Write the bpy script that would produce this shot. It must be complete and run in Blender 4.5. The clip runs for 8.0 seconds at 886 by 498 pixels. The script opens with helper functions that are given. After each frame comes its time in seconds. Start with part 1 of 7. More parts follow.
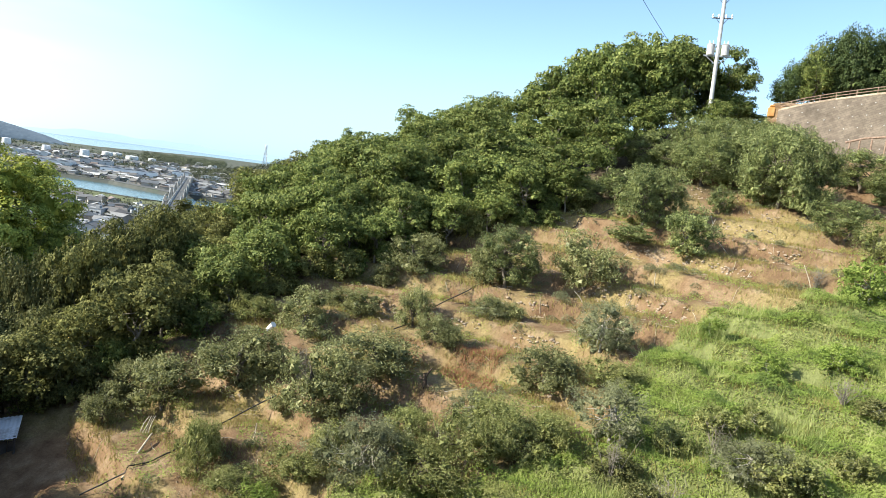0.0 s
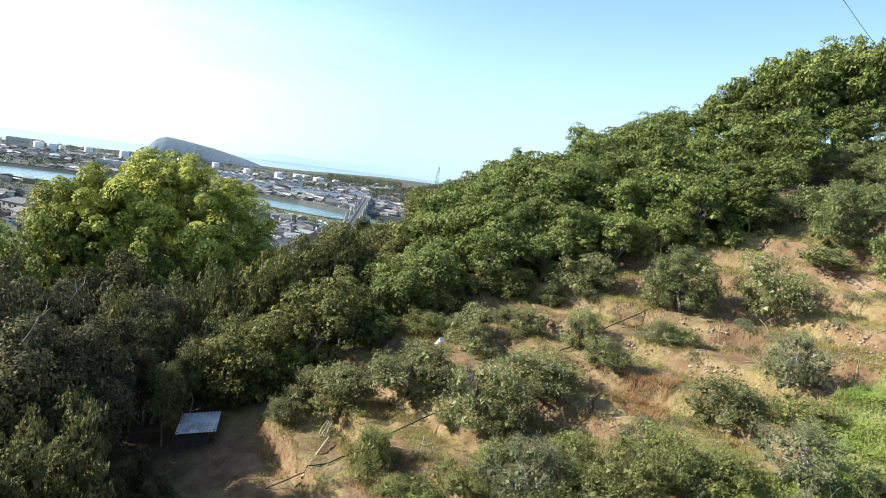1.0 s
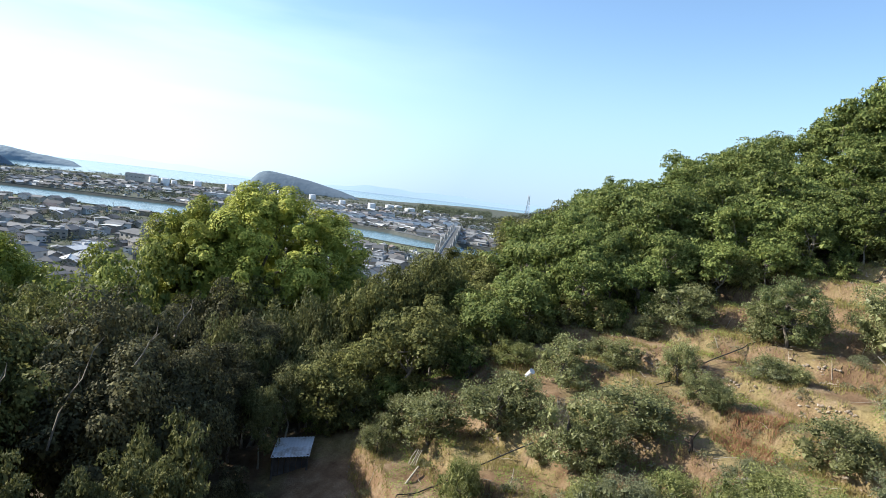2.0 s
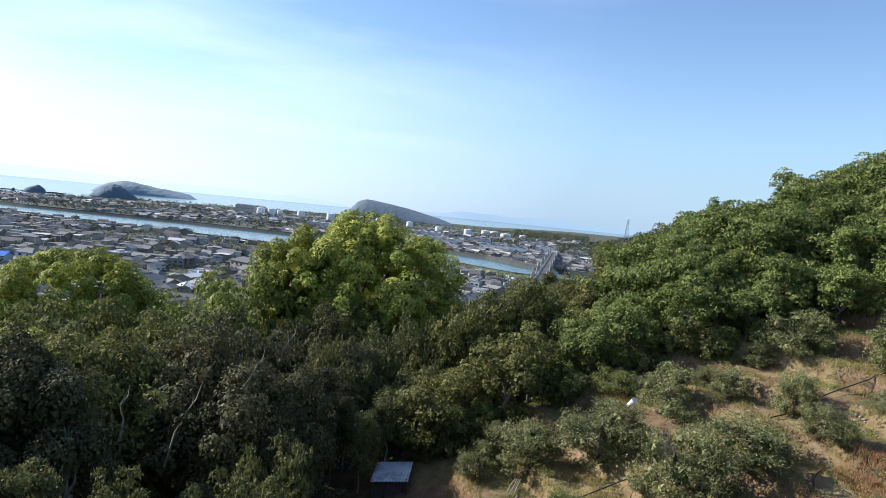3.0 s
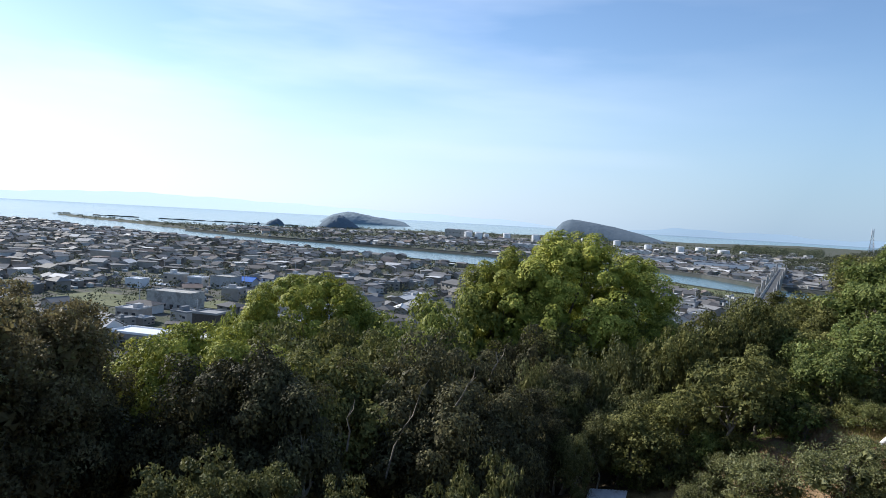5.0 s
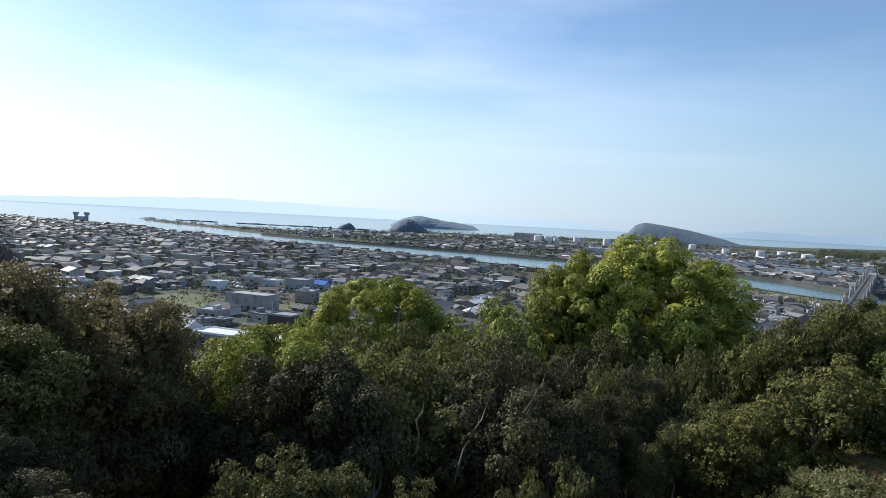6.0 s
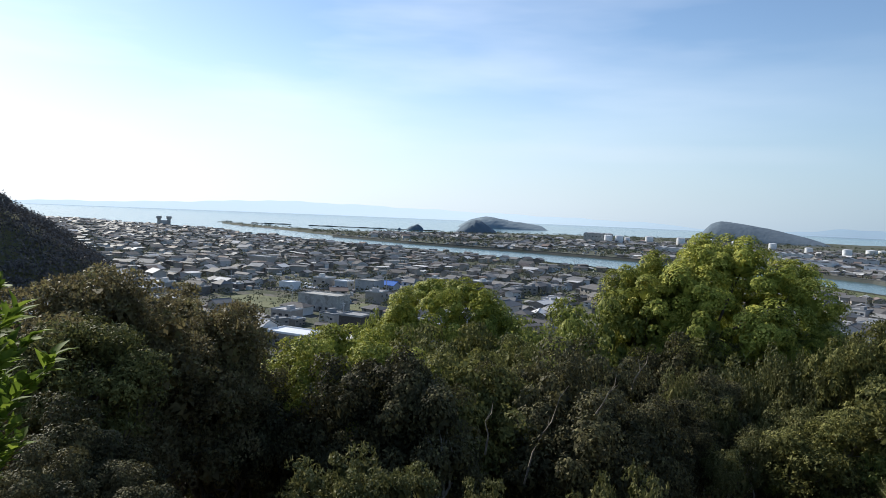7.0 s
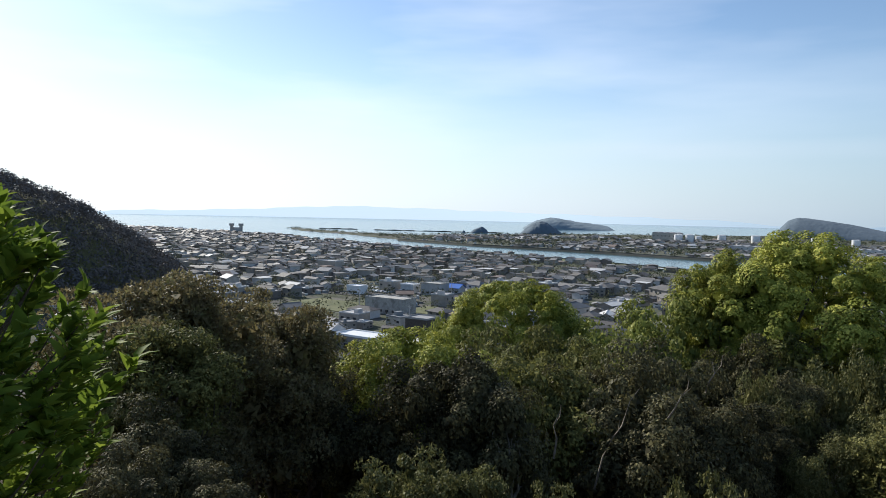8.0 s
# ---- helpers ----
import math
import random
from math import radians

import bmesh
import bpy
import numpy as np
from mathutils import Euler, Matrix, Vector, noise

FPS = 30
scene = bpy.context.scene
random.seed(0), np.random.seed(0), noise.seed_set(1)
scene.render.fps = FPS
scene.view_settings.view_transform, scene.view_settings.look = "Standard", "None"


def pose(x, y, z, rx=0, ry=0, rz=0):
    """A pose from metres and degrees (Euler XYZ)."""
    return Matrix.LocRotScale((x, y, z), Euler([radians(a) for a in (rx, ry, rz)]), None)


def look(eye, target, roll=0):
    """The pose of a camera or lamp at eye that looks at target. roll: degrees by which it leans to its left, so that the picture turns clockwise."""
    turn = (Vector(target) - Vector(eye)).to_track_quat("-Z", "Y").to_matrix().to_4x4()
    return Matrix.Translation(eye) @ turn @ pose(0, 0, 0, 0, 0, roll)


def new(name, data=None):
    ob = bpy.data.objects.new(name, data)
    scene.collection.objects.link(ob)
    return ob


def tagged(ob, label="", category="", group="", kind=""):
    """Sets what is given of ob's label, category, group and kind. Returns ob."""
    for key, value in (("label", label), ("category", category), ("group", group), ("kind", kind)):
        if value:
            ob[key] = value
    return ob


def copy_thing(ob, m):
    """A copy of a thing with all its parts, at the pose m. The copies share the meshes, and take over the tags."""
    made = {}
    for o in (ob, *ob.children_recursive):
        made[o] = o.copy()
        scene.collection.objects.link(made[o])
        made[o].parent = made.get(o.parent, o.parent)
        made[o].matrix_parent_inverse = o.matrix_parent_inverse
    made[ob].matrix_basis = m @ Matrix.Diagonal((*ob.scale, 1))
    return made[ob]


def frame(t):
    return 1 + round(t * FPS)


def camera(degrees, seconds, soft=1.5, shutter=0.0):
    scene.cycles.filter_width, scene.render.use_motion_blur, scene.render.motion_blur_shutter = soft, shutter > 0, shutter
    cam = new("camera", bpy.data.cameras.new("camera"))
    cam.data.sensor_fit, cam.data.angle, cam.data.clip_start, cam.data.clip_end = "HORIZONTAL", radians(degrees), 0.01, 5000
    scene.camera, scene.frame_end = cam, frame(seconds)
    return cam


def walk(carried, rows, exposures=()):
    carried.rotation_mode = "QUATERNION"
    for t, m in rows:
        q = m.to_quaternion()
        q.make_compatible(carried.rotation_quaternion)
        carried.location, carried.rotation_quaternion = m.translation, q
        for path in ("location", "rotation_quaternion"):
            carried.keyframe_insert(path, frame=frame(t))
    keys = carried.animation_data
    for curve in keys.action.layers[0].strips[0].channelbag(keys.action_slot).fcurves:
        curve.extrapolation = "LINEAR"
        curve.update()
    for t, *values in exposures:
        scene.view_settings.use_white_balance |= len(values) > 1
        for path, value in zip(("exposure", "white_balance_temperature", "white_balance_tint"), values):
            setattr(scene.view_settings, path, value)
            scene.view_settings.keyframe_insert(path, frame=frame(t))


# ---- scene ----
# ---- camera ----
cam = camera(65.71, 8.0, soft=0.8)
PATH = [
    (0, pose(0, 0, 50, 84.101, -7.656, 0.000)),
    (0.5, pose(0, 0, 50, 83.846, -7.382, 7.166)),
    (1, pose(0, 0, 50, 83.861, -7.224, 14.086)),
    (1.5, pose(0, 0, 50, 84.496, -7.018, 18.285)),
    (1.7, pose(0, 0, 50, 84.934, -6.921, 19.550)),
    (2.8, pose(0, 0, 50, 86.557, -5.765, 27.947)),
    (3, pose(0, 0, 50, 86.717, -5.580, 29.617)),
    (3.5, pose(0, 0, 50, 87.083, -5.128, 33.467)),
    (4, pose(0, 0, 50, 86.935, -4.243, 38.549)),
    (4.5, pose(0, 0, 50, 87.065, -3.458, 42.928)),
    (4.7, pose(0, 0, 50, 87.138, -3.342, 44.465)),
    (5.8, pose(0, 0, 50, 87.122, -3.093, 51.351)),
    (6, pose(0, 0, 50, 87.175, -3.014, 52.358)),
    (6.5, pose(0, 0, 50, 87.098, -2.771, 55.007)),
    (7, pose(0, 0, 50, 86.968, -2.409, 58.022)),
    (7.5, pose(0, 0, 50, 86.768, -1.770, 60.565)),
    (8, pose(0, 0, 50, 87.013, -1.255, 63.368)),
]
EXPOSURES = [(0.0, 1.22, 6200, 5), (1.0, 1.18, 6080, 6), (1.7, 1.02, 5950, 7), (3.0, 0.64, 5720, 11), (4.5, 0.45, 5740, 11), (6.5, 0.26, 5950, 10), (8.0, 0.24, 6080, 10)]
walk(cam, PATH, EXPOSURES)

# ---- sky and sun ----
SUN_AZ, SUN_EL = 104.0, 31.0
world = bpy.data.worlds.new("sky")
scene.world = world
world.use_nodes = True
wn, wl = world.node_tree.nodes, world.node_tree.links
wn.clear()
w_out, w_bg, w_sky = wn.new("ShaderNodeOutputWorld"), wn.new("ShaderNodeBackground"), wn.new("ShaderNodeTexSky")
w_sky.sky_type, w_sky.sun_disc = "NISHITA", False
w_sky.sun_elevation, w_sky.sun_rotation = radians(SUN_EL), radians(-SUN_AZ)
w_sky.altitude, w_sky.air_density, w_sky.dust_density, w_sky.ozone_density = 50, 1.0, 0.35, 1.8
w_bg.inputs["Strength"].default_value = 0.112
# thin high cloud, drawn out in streaks and thickest towards the sun
w_tc, w_map, w_noise, w_ramp = wn.new("ShaderNodeTexCoord"), wn.new("ShaderNodeMapping"), wn.new("ShaderNodeTexNoise"), wn.new("ShaderNodeMapRange")
w_map.inputs["Scale"].default_value = (1.6, 1.6, 9.0)
w_noise.inputs["Scale"].default_value, w_noise.inputs["Detail"].default_value, w_noise.inputs["Roughness"].default_value = 1.5, 4, 0.5
w_ramp.inputs["From Min"].default_value, w_ramp.inputs["From Max"].default_value = 0.42, 0.75
w_ramp.inputs["To Max"].default_value = 0.5
w_dot, w_sun, w_mul, w_mix = wn.new("ShaderNodeVectorMath"), wn.new("ShaderNodeMapRange"), wn.new("ShaderNodeMath"), wn.new("ShaderNodeMix")
w_dot.operation, w_mul.operation, w_mix.data_type = "DOT_PRODUCT", "MULTIPLY", "RGBA"
sun_way = Vector((-math.sin(radians(SUN_AZ)) * math.cos(radians(SUN_EL)), math.cos(radians(SUN_AZ)) * math.cos(radians(SUN_EL)), math.sin(radians(SUN_EL))))
w_dot.inputs[1].default_value = sun_way
w_sun.inputs["From Min"].default_value, w_sun.inputs["From Max"].default_value = 0.1, 1.0
w_mix.inputs["B"].default_value = (9.5, 9.5, 9.6, 1)
wl.new(w_tc.outputs["Generated"], w_map.inputs["Vector"])
wl.new(w_map.outputs["Vector"], w_noise.inputs["Vector"])
wl.new(w_noise.outputs["Fac"], w_ramp.inputs["Value"])
wl.new(w_tc.outputs["Generated"], w_dot.inputs[0])
wl.new(w_dot.outputs["Value"], w_sun.inputs["Value"])
wl.new(w_ramp.outputs["Result"], w_mul.inputs[0])
wl.new(w_sun.outputs["Result"], w_mul.inputs[1])
wl.new(w_mul.outputs["Value"], w_mix.inputs["Factor"])
wl.new(w_sky.outputs["Color"], w_mix.inputs["A"])
# one long thin streak of cloud over the bay
c_sep, c_band, c_dot, c_side, c_mul, c_wisp, c_mix = (wn.new("ShaderNodeSeparateXYZ"), wn.new("ShaderNodeFloatCurve"), wn.new("ShaderNodeVectorMath"), wn.new("ShaderNodeMapRange"), wn.new("ShaderNodeMath"),
                                                      wn.new("ShaderNodeMath"), wn.new("ShaderNodeMix"))
c_band.mapping.curves[0].points[0].location, c_band.mapping.curves[0].points[1].location = (0.0, 0.0), (1.0, 0.0)
for spot_z, amount in ((0.074, 0.0), (0.092, 1.0), (0.11, 0.0)):
    c_band.mapping.curves[0].points.new(spot_z, amount)
c_band.mapping.update()
c_dot.operation, c_mul.operation, c_wisp.operation, c_mix.data_type = "DOT_PRODUCT", "MULTIPLY", "MULTIPLY", "RGBA"
c_dot.inputs[1].default_value = (-math.sin(radians(43)), math.cos(radians(43)), 0.0)
c_side.interpolation_type = "SMOOTHSTEP"
for key, value in zip(("From Min", "From Max", "To Min", "To Max"), (0.95, 0.985, 0.0, 0.5)):
    c_side.inputs[key].default_value = value
c_mix.inputs["B"].default_value = (7.4, 7.7, 7.9, 1)
wl.new(w_tc.outputs["Generated"], c_sep.inputs["Vector"])
wl.new(c_sep.outputs["Z"], c_band.inputs["Value"])
wl.new(w_tc.outputs["Generated"], c_dot.inputs[0])
wl.new(c_dot.outputs["Value"], c_side.inputs["Value"])
wl.new(c_band.outputs["Value"], c_mul.inputs[0])
wl.new(c_side.outputs["Result"], c_mul.inputs[1])
wl.new(c_mul.outputs["Value"], c_wisp.inputs[0])
wl.new(w_noise.outputs["Fac"], c_wisp.inputs[1])
wl.new(c_wisp.outputs["Value"], c_mix.inputs["Factor"])
wl.new(w_mix.outputs["Result"], c_mix.inputs["A"])
# pale sea haze low over the horizon, brighter towards the sun
w_sep, w_low, w_glow, w_haze, w_all = (wn.new("ShaderNodeSeparateXYZ"), wn.new("ShaderNodeMapRange"), wn.new("ShaderNodeMapRange"), wn.new("ShaderNodeMix"),
                                       wn.new("ShaderNodeMix"))
w_low.interpolation_type = "SMOOTHERSTEP"
for node, values in ((w_low, (-0.05, 0.28, 0.85, 0.0)), (w_glow, (0.1, 0.85, 0.0, 1.0))):
    for key, value in zip(("From Min", "From Max", "To Min", "To Max"), values):
        node.inputs[key].default_value = value
w_haze.data_type = w_all.data_type = "RGBA"
w_haze.inputs["A"].default_value, w_haze.inputs["B"].default_value = (2.6, 3.65, 4.6, 1), (7.4, 8.1, 8.6, 1)
wl.new(w_tc.outputs["Generated"], w_sep.inputs["Vector"])
wl.new(w_sep.outputs["Z"], w_low.inputs["Value"])
wl.new(w_dot.outputs["Value"], w_glow.inputs["Value"])
wl.new(w_glow.outputs["Result"], w_haze.inputs["Factor"])
wl.new(w_low.outputs["Result"], w_all.inputs["Factor"])
wl.new(c_mix.outputs["Result"], w_all.inputs["A"])
wl.new(w_haze.outputs["Result"], w_all.inputs["B"])
wl.new(w_all.outputs["Result"], w_bg.inputs["Color"])
wl.new(w_bg.outputs["Background"], w_out.inputs["Surface"])
sun = new("sun", bpy.data.lights.new("sun", "SUN"))
sun.data.energy, sun.data.angle, sun.data.color = 5.0, radians(0.6), (1.0, 0.91, 0.76)
sun.matrix_world = look(sun_way * 300, (0, 0, 0))

# ---- lie of the land ----
EYE = 50.0


def sm(a, b, v):
    """Smooth step from 0 at a to 1 at b."""
    t = np.clip((v - a) / (b - a), 0, 1)
    return t * t * (3 - 2 * t)


def wob(x, y):
    """Gentle unevenness between about -1 and 1."""
    return (np.sin(1.7 * x + 0.6 * y + 0.5) + np.sin(-0.8 * x + 1.9 * y + 2.1) * 0.8 + np.sin(2.9 * x - 2.3 * y) * 0.45
            + np.sin(4.1 * x + 3.7 * y + 1.0) * 0.25) / 2.2


def at(az, d):
    """A place d metres from the lookout, az degrees to the left of north."""
    return -d * np.sin(np.radians(az)), d * np.cos(np.radians(az))


NEAR_BANK = [(3000, 1100), (900, 760), (-100, 545), (-228, 530), (-318, 560), (-445, 490), (-548, 468), (-760, 425), (-953, 355), (-1255, 305), (-1650, 160),
             (-1900, -100), (-2000, -900), (-2000, -4000), (3000, -4000)]
FAR_LAND = [(3000, 1300), (900, 900), (-100, 655), (-250, 637), (-330, 690), (-410, 704), (-592, 645), (-723, 606), (-928, 519), (-1119, 475), (-1354, 465), (-1665, 425),
            (-1900, 452), (-1910, 485), (-1500, 550), (-1400, 640), (-1480, 940), (-1500, 1150), (-1450, 1700), (-1500, 1950), (-1150, 2300), (-1150, 3300), (300, 3500), (3000, 3600)]


def shore(x, y, ring):
    """Metres inside the ring of points (negative outside)."""
    px, py = np.array(ring, float).T
    qx, qy = np.roll(px, -1), np.roll(py, -1)
    best, inside = np.full(x.shape, 1e9), np.zeros(x.shape, bool)
    for a, b, c, e in zip(px, py, qx, qy):
        u = np.clip(((x - a) * (c - a) + (y - b) * (e - b)) / ((c - a) ** 2 + (e - b) ** 2), 0, 1)
        best = np.minimum(best, np.hypot(x - a - u * (c - a), y - b - u * (e - b)))
        inside ^= ((b > y) != (e > y)) & (x < (c - a) * (y - b) / (e - b + 1e-12) + a)
    return np.where(inside, best, -best)


def edge_of_wood(az):
    return np.clip(51.8 - 0.42 * az, 40, 60)


def terrace_wave(x, y):
    return 27.6 + 0.20 * x + 0.33 * y + 0.55 * wob(x / 9, y / 9)


def bump(x, y, az, d, high, wide, deep=None):
    cx, cy = at(az, d)
    return high * np.exp(-((x - cx) / wide) ** 2 - ((y - cy) / (deep or wide)) ** 2)


def dome(x, y, az, d, high, wide, deep):
    """A round-backed hill, wide across the view and deep along it."""
    cx, cy = at(az, d)
    a = np.radians(az)
    u, v = (x - cx) * np.cos(a) + (y - cy) * np.sin(a), -(x - cx) * np.sin(a) + (y - cy) * np.cos(a)
    return high * np.clip(1 - (u / wide) ** 2 - (v / deep) ** 2, 0, 1)


def ground_z(x, y):
    """The height of the ground, from the lookout to the horizon."""
    x, y = np.asarray(x, float), np.asarray(y, float)
    d, az = np.hypot(x, y), np.degrees(np.arctan2(-x, y))
    s = terrace_wave(x, y)
    step = 1.3
    k = s / step
    stepped = step * (np.floor(k) + 0.14 * (k - np.floor(k)) + 0.86 * sm(0.84, 0.98, k - np.floor(k)))
    orchard = sm(-40, -30, az) * (1 - sm(24, 30, az)) * sm(20, 26, d) * (1 - sm(0, 5, d - edge_of_wood(az) - 6))
    s = s + (stepped - s + 0.3) * orchard * 0.95 + 0.10 * wob(x * 1.3, y * 1.3) + 0.07 * wob(x * 2.6 + 1, y * 2.6) * orchard
    s = s - 6.0 * sm(0, 12, d - edge_of_wood(az)) * sm(3, 28, az)
    crest = edge_of_wood(az) + 26
    s = s - 0.85 * np.where(d > crest, np.sqrt((d - crest) ** 2 + 16) - 4, 0) * sm(-60, -45, az)
    upper = (1 - sm(-24.6, -23.6, az)) * sm(-75, -60, az)
    s = np.where(d > 78, s + (62.3 - s) * upper * sm(78, 79, d), s)
    turn = sm(-70, -40, az) * (1 - sm(110, 150, az))
    steep = 0.75 - 0.2 * sm(20, 60, az)
    knoll = 48.4 - steep * np.maximum(0, d * turn - 2.0) + 0.05 * wob(x, y)
    knoll = np.where(d < 60, knoll, -50)
    z = np.maximum(s, knoll)
    town = 2.0 + 0.25 * wob(x / 60, y / 60)
    far = (bump(x, y, 5, 1090, 84, 165, 130) + dome(x, y, 102.8, 450, 66, 152, 130) + bump(x, y, 128, 540, 70, 120))
    z = np.where(d > 130, np.maximum(z * (1 - sm(250, 330, d)), town), z)
    z = np.maximum(z, town) + far
    out = d > 300
    if out.any():
        near = shore(x[out], y[out], NEAR_BANK)
        land = np.maximum(near, shore(x[out], y[out], FAR_LAND))
        z[out] = -4 + (z[out] + 4) * sm(5, 20, land)
    return z


def weed_bank(az, d, x, y):
    """Where the overgrown green bank lies: from the foot of the slope up to the right."""
    edge = np.interp(az, [-38, -33, -28, -24, -20, -17.5, -15, -10, -4, 2, 10, 12], [56, 50, 45.5, 43, 40, 36, 30.5, 28, 28.2, 28, 27.5, 26])
    return (d < edge + 1.5 * wob(x / 2, y / 2)) & (az < 13)


# ---- materials ----
def material(name, rough=0.8, metal=0.0, spec=0.3):
    m = bpy.data.materials.new(name)
    m.use_nodes = True
    n = m.node_tree.nodes
    b = n["Principled BSDF"]
    b.inputs["Roughness"].default_value, b.inputs["Metallic"].default_value, b.inputs["Specular IOR Level"].default_value = rough, metal, spec
    return m, n, m.node_tree.links, b


def ramp(n, stops):
    r = n.new("ShaderNodeValToRGB")
    e = r.color_ramp.elements
    while len(e) < len(stops):
        e.new(0.5)
    for s, (pos, c) in zip(e, stops):
        s.position, s.color = pos, (*c, 1)
    return r


def noise_tex(n, l, scale, detail=4, rough=0.55, coord="Object"):
    tc, t = n.new("ShaderNodeTexCoord"), n.new("ShaderNodeTexNoise")
    t.inputs["Scale"].default_value, t.inputs["Detail"].default_value, t.inputs["Roughness"].default_value = scale, detail, rough
    l.new(tc.outputs[coord], t.inputs["Vector"])
    return t


def mixed(n, l, fac, a, b, mode="MIX"):
    m = n.new("ShaderNodeMix")
    m.data_type, m.blend_type = "RGBA", mode
    for s, v in (("Factor", fac), ("A", a), ("B", b)):
        if isinstance(v, (int, float)):
            m.inputs[s].default_value = v
        elif isinstance(v, tuple):
            m.inputs[s].default_value = (*v, 1)
        else:
            l.new(v, m.inputs[s])
    return m.outputs["Result"]


def bumped(n, l, b, height, strength=0.4, dist=0.05):
    k = n.new("ShaderNodeBump")
    k.inputs["Strength"].default_value, k.inputs["Distance"].default_value = strength, dist
    l.new(height, k.inputs["Height"])
    l.new(k.outputs["Normal"], b.inputs["Normal"])


def surface(name, a, b, scale=3.0, rough=0.8, metal=0.0, spec=0.3, fine=40.0, relief=0.3, dist=0.02, vary=0.0, stains=None):
    """A solid surface: two tones in soft patches, finer grain, light relief; vary: how far objects differ in tone."""
    m, n, l, p = material(name, rough, metal, spec)
    t, f = noise_tex(n, l, scale, 5), noise_tex(n, l, fine, 3)
    r = ramp(n, [(0.35, a), (0.65, b)])
    l.new(t.outputs["Fac"], r.inputs["Fac"])
    col = mixed(n, l, 0.25, r.outputs["Color"], f.outputs["Fac"], "OVERLAY")
    if stains:
        s = noise_tex(n, l, scale * 0.4, 6, 0.7)
        sr = ramp(n, [(0.5, (0, 0, 0)), (0.62, (1, 1, 1))])
        l.new(s.outputs["Fac"], sr.inputs["Fac"])
        col = mixed(n, l, sr.outputs["Color"], col, stains)
    if vary:
        o, h, mr = n.new("ShaderNodeObjectInfo"), n.new("ShaderNodeHueSaturation"), n.new("ShaderNodeMapRange")
        mr.inputs["To Min"].default_value, mr.inputs["To Max"].default_value = 1 - vary, 1 + vary
        l.new(o.outputs["Random"], mr.inputs["Value"])
        l.new(mr.outputs["Result"], h.inputs["Value"])
        l.new(col, h.inputs["Color"])
        col = h.outputs["Color"]
    l.new(col, p.inputs["Base Color"])
    bumped(n, l, p, f.outputs["Fac"], relief, dist)
    return m


def leafy(name, tones, rough=0.45, glow=0.3, spec=0.35, vary=0.18, patch=0.9, grain=0.6, depth=0.9):
    """Foliage: every leaf takes its own tone; light passes through."""
    m, n, l, p = material(name, rough, 0, spec)
    g, o = n.new("ShaderNodeNewGeometry"), n.new("ShaderNodeObjectInfo")
    r = ramp(n, [(i / (len(tones) - 1), c) for i, c in enumerate(tones)])
    big = noise_tex(n, l, patch, 2)
    add = n.new("ShaderNodeMath")
    add.operation = "MULTIPLY_ADD"
    l.new(big.outputs["Fac"], add.inputs[0])
    add.inputs[1].default_value = depth
    sub = n.new("ShaderNodeMath")
    sub.operation = "MULTIPLY_ADD"
    l.new(g.outputs["Random Per Island"], sub.inputs[0])
    sub.inputs[1].default_value, sub.inputs[2].default_value = grain, 0.5 - (depth + grain) / 2
    l.new(sub.outputs["Value"], add.inputs[2])
    l.new(add.outputs["Value"], r.inputs["Fac"])
    h, mr = n.new("ShaderNodeHueSaturation"), n.new("ShaderNodeMapRange")
    mr.inputs["To Min"].default_value, mr.inputs["To Max"].default_value = 1 - vary, 1 + vary
    l.new(o.outputs["Random"], mr.inputs["Value"])
    l.new(mr.outputs["Result"], h.inputs["Value"])
    l.new(r.outputs["Color"], h.inputs["Color"])
    l.new(h.outputs["Color"], p.inputs["Base Color"])
    tr, mx = n.new("ShaderNodeBsdfTranslucent"), n.new("ShaderNodeMixShader")
    l.new(h.outputs["Color"], tr.inputs["Color"])
    mx.inputs["Fac"].default_value = glow
    l.new(p.outputs["BSDF"], mx.inputs[1])
    l.new(tr.outputs["BSDF"], mx.inputs[2])
    l.new(mx.outputs["Shader"], n["Material Output"].inputs["Surface"])
    return m


LEAF_RIDGE = leafy("ridge leaves", [(0.04, 0.054, 0.018), (0.103, 0.135, 0.036), (0.212, 0.242, 0.064), (0.33, 0.325, 0.115)], 0.6, 0.28, 0.15)
LEAF_DARK = leafy("evergreen leaves", [(0.033, 0.031, 0.018), (0.085, 0.08, 0.04), (0.24, 0.217, 0.095)], 0.55, 0.16, 0.06, vary=0.35)
LEAF_MID = leafy("mixed wood leaves", [(0.05, 0.055, 0.022), (0.15, 0.153, 0.048), (0.35, 0.328, 0.11)], 0.6, 0.28, 0.08, vary=0.25)
LEAF_SLOPE = leafy("slope shrub leaves", [(0.04, 0.048, 0.02), (0.098, 0.106, 0.038), (0.225, 0.218, 0.08)], 0.6, 0.25, 0.1, vary=0.25)
# brighter copy of the mixed wood leaves, for crowns that show sunlit
LEAF_WOOD_LIT = leafy("sunlit wood leaves", [(0.06, 0.078, 0.02), (0.17, 0.195, 0.045), (0.38, 0.37, 0.10)], 0.55, 0.32, 0.1, vary=0.2)
LEAF_CAMPHOR = leafy("camphor leaves", [(0.085, 0.112, 0.022), (0.28, 0.305, 0.055), (0.62, 0.565, 0.125)], 0.55, 0.18, 0.08)
LEAF_BROWN = leafy("brownish leaves", [(0.064, 0.054, 0.03), (0.145, 0.12, 0.06), (0.235, 0.198, 0.092), (0.2, 0.205, 0.075)], 0.55, 0.3, 0.1)
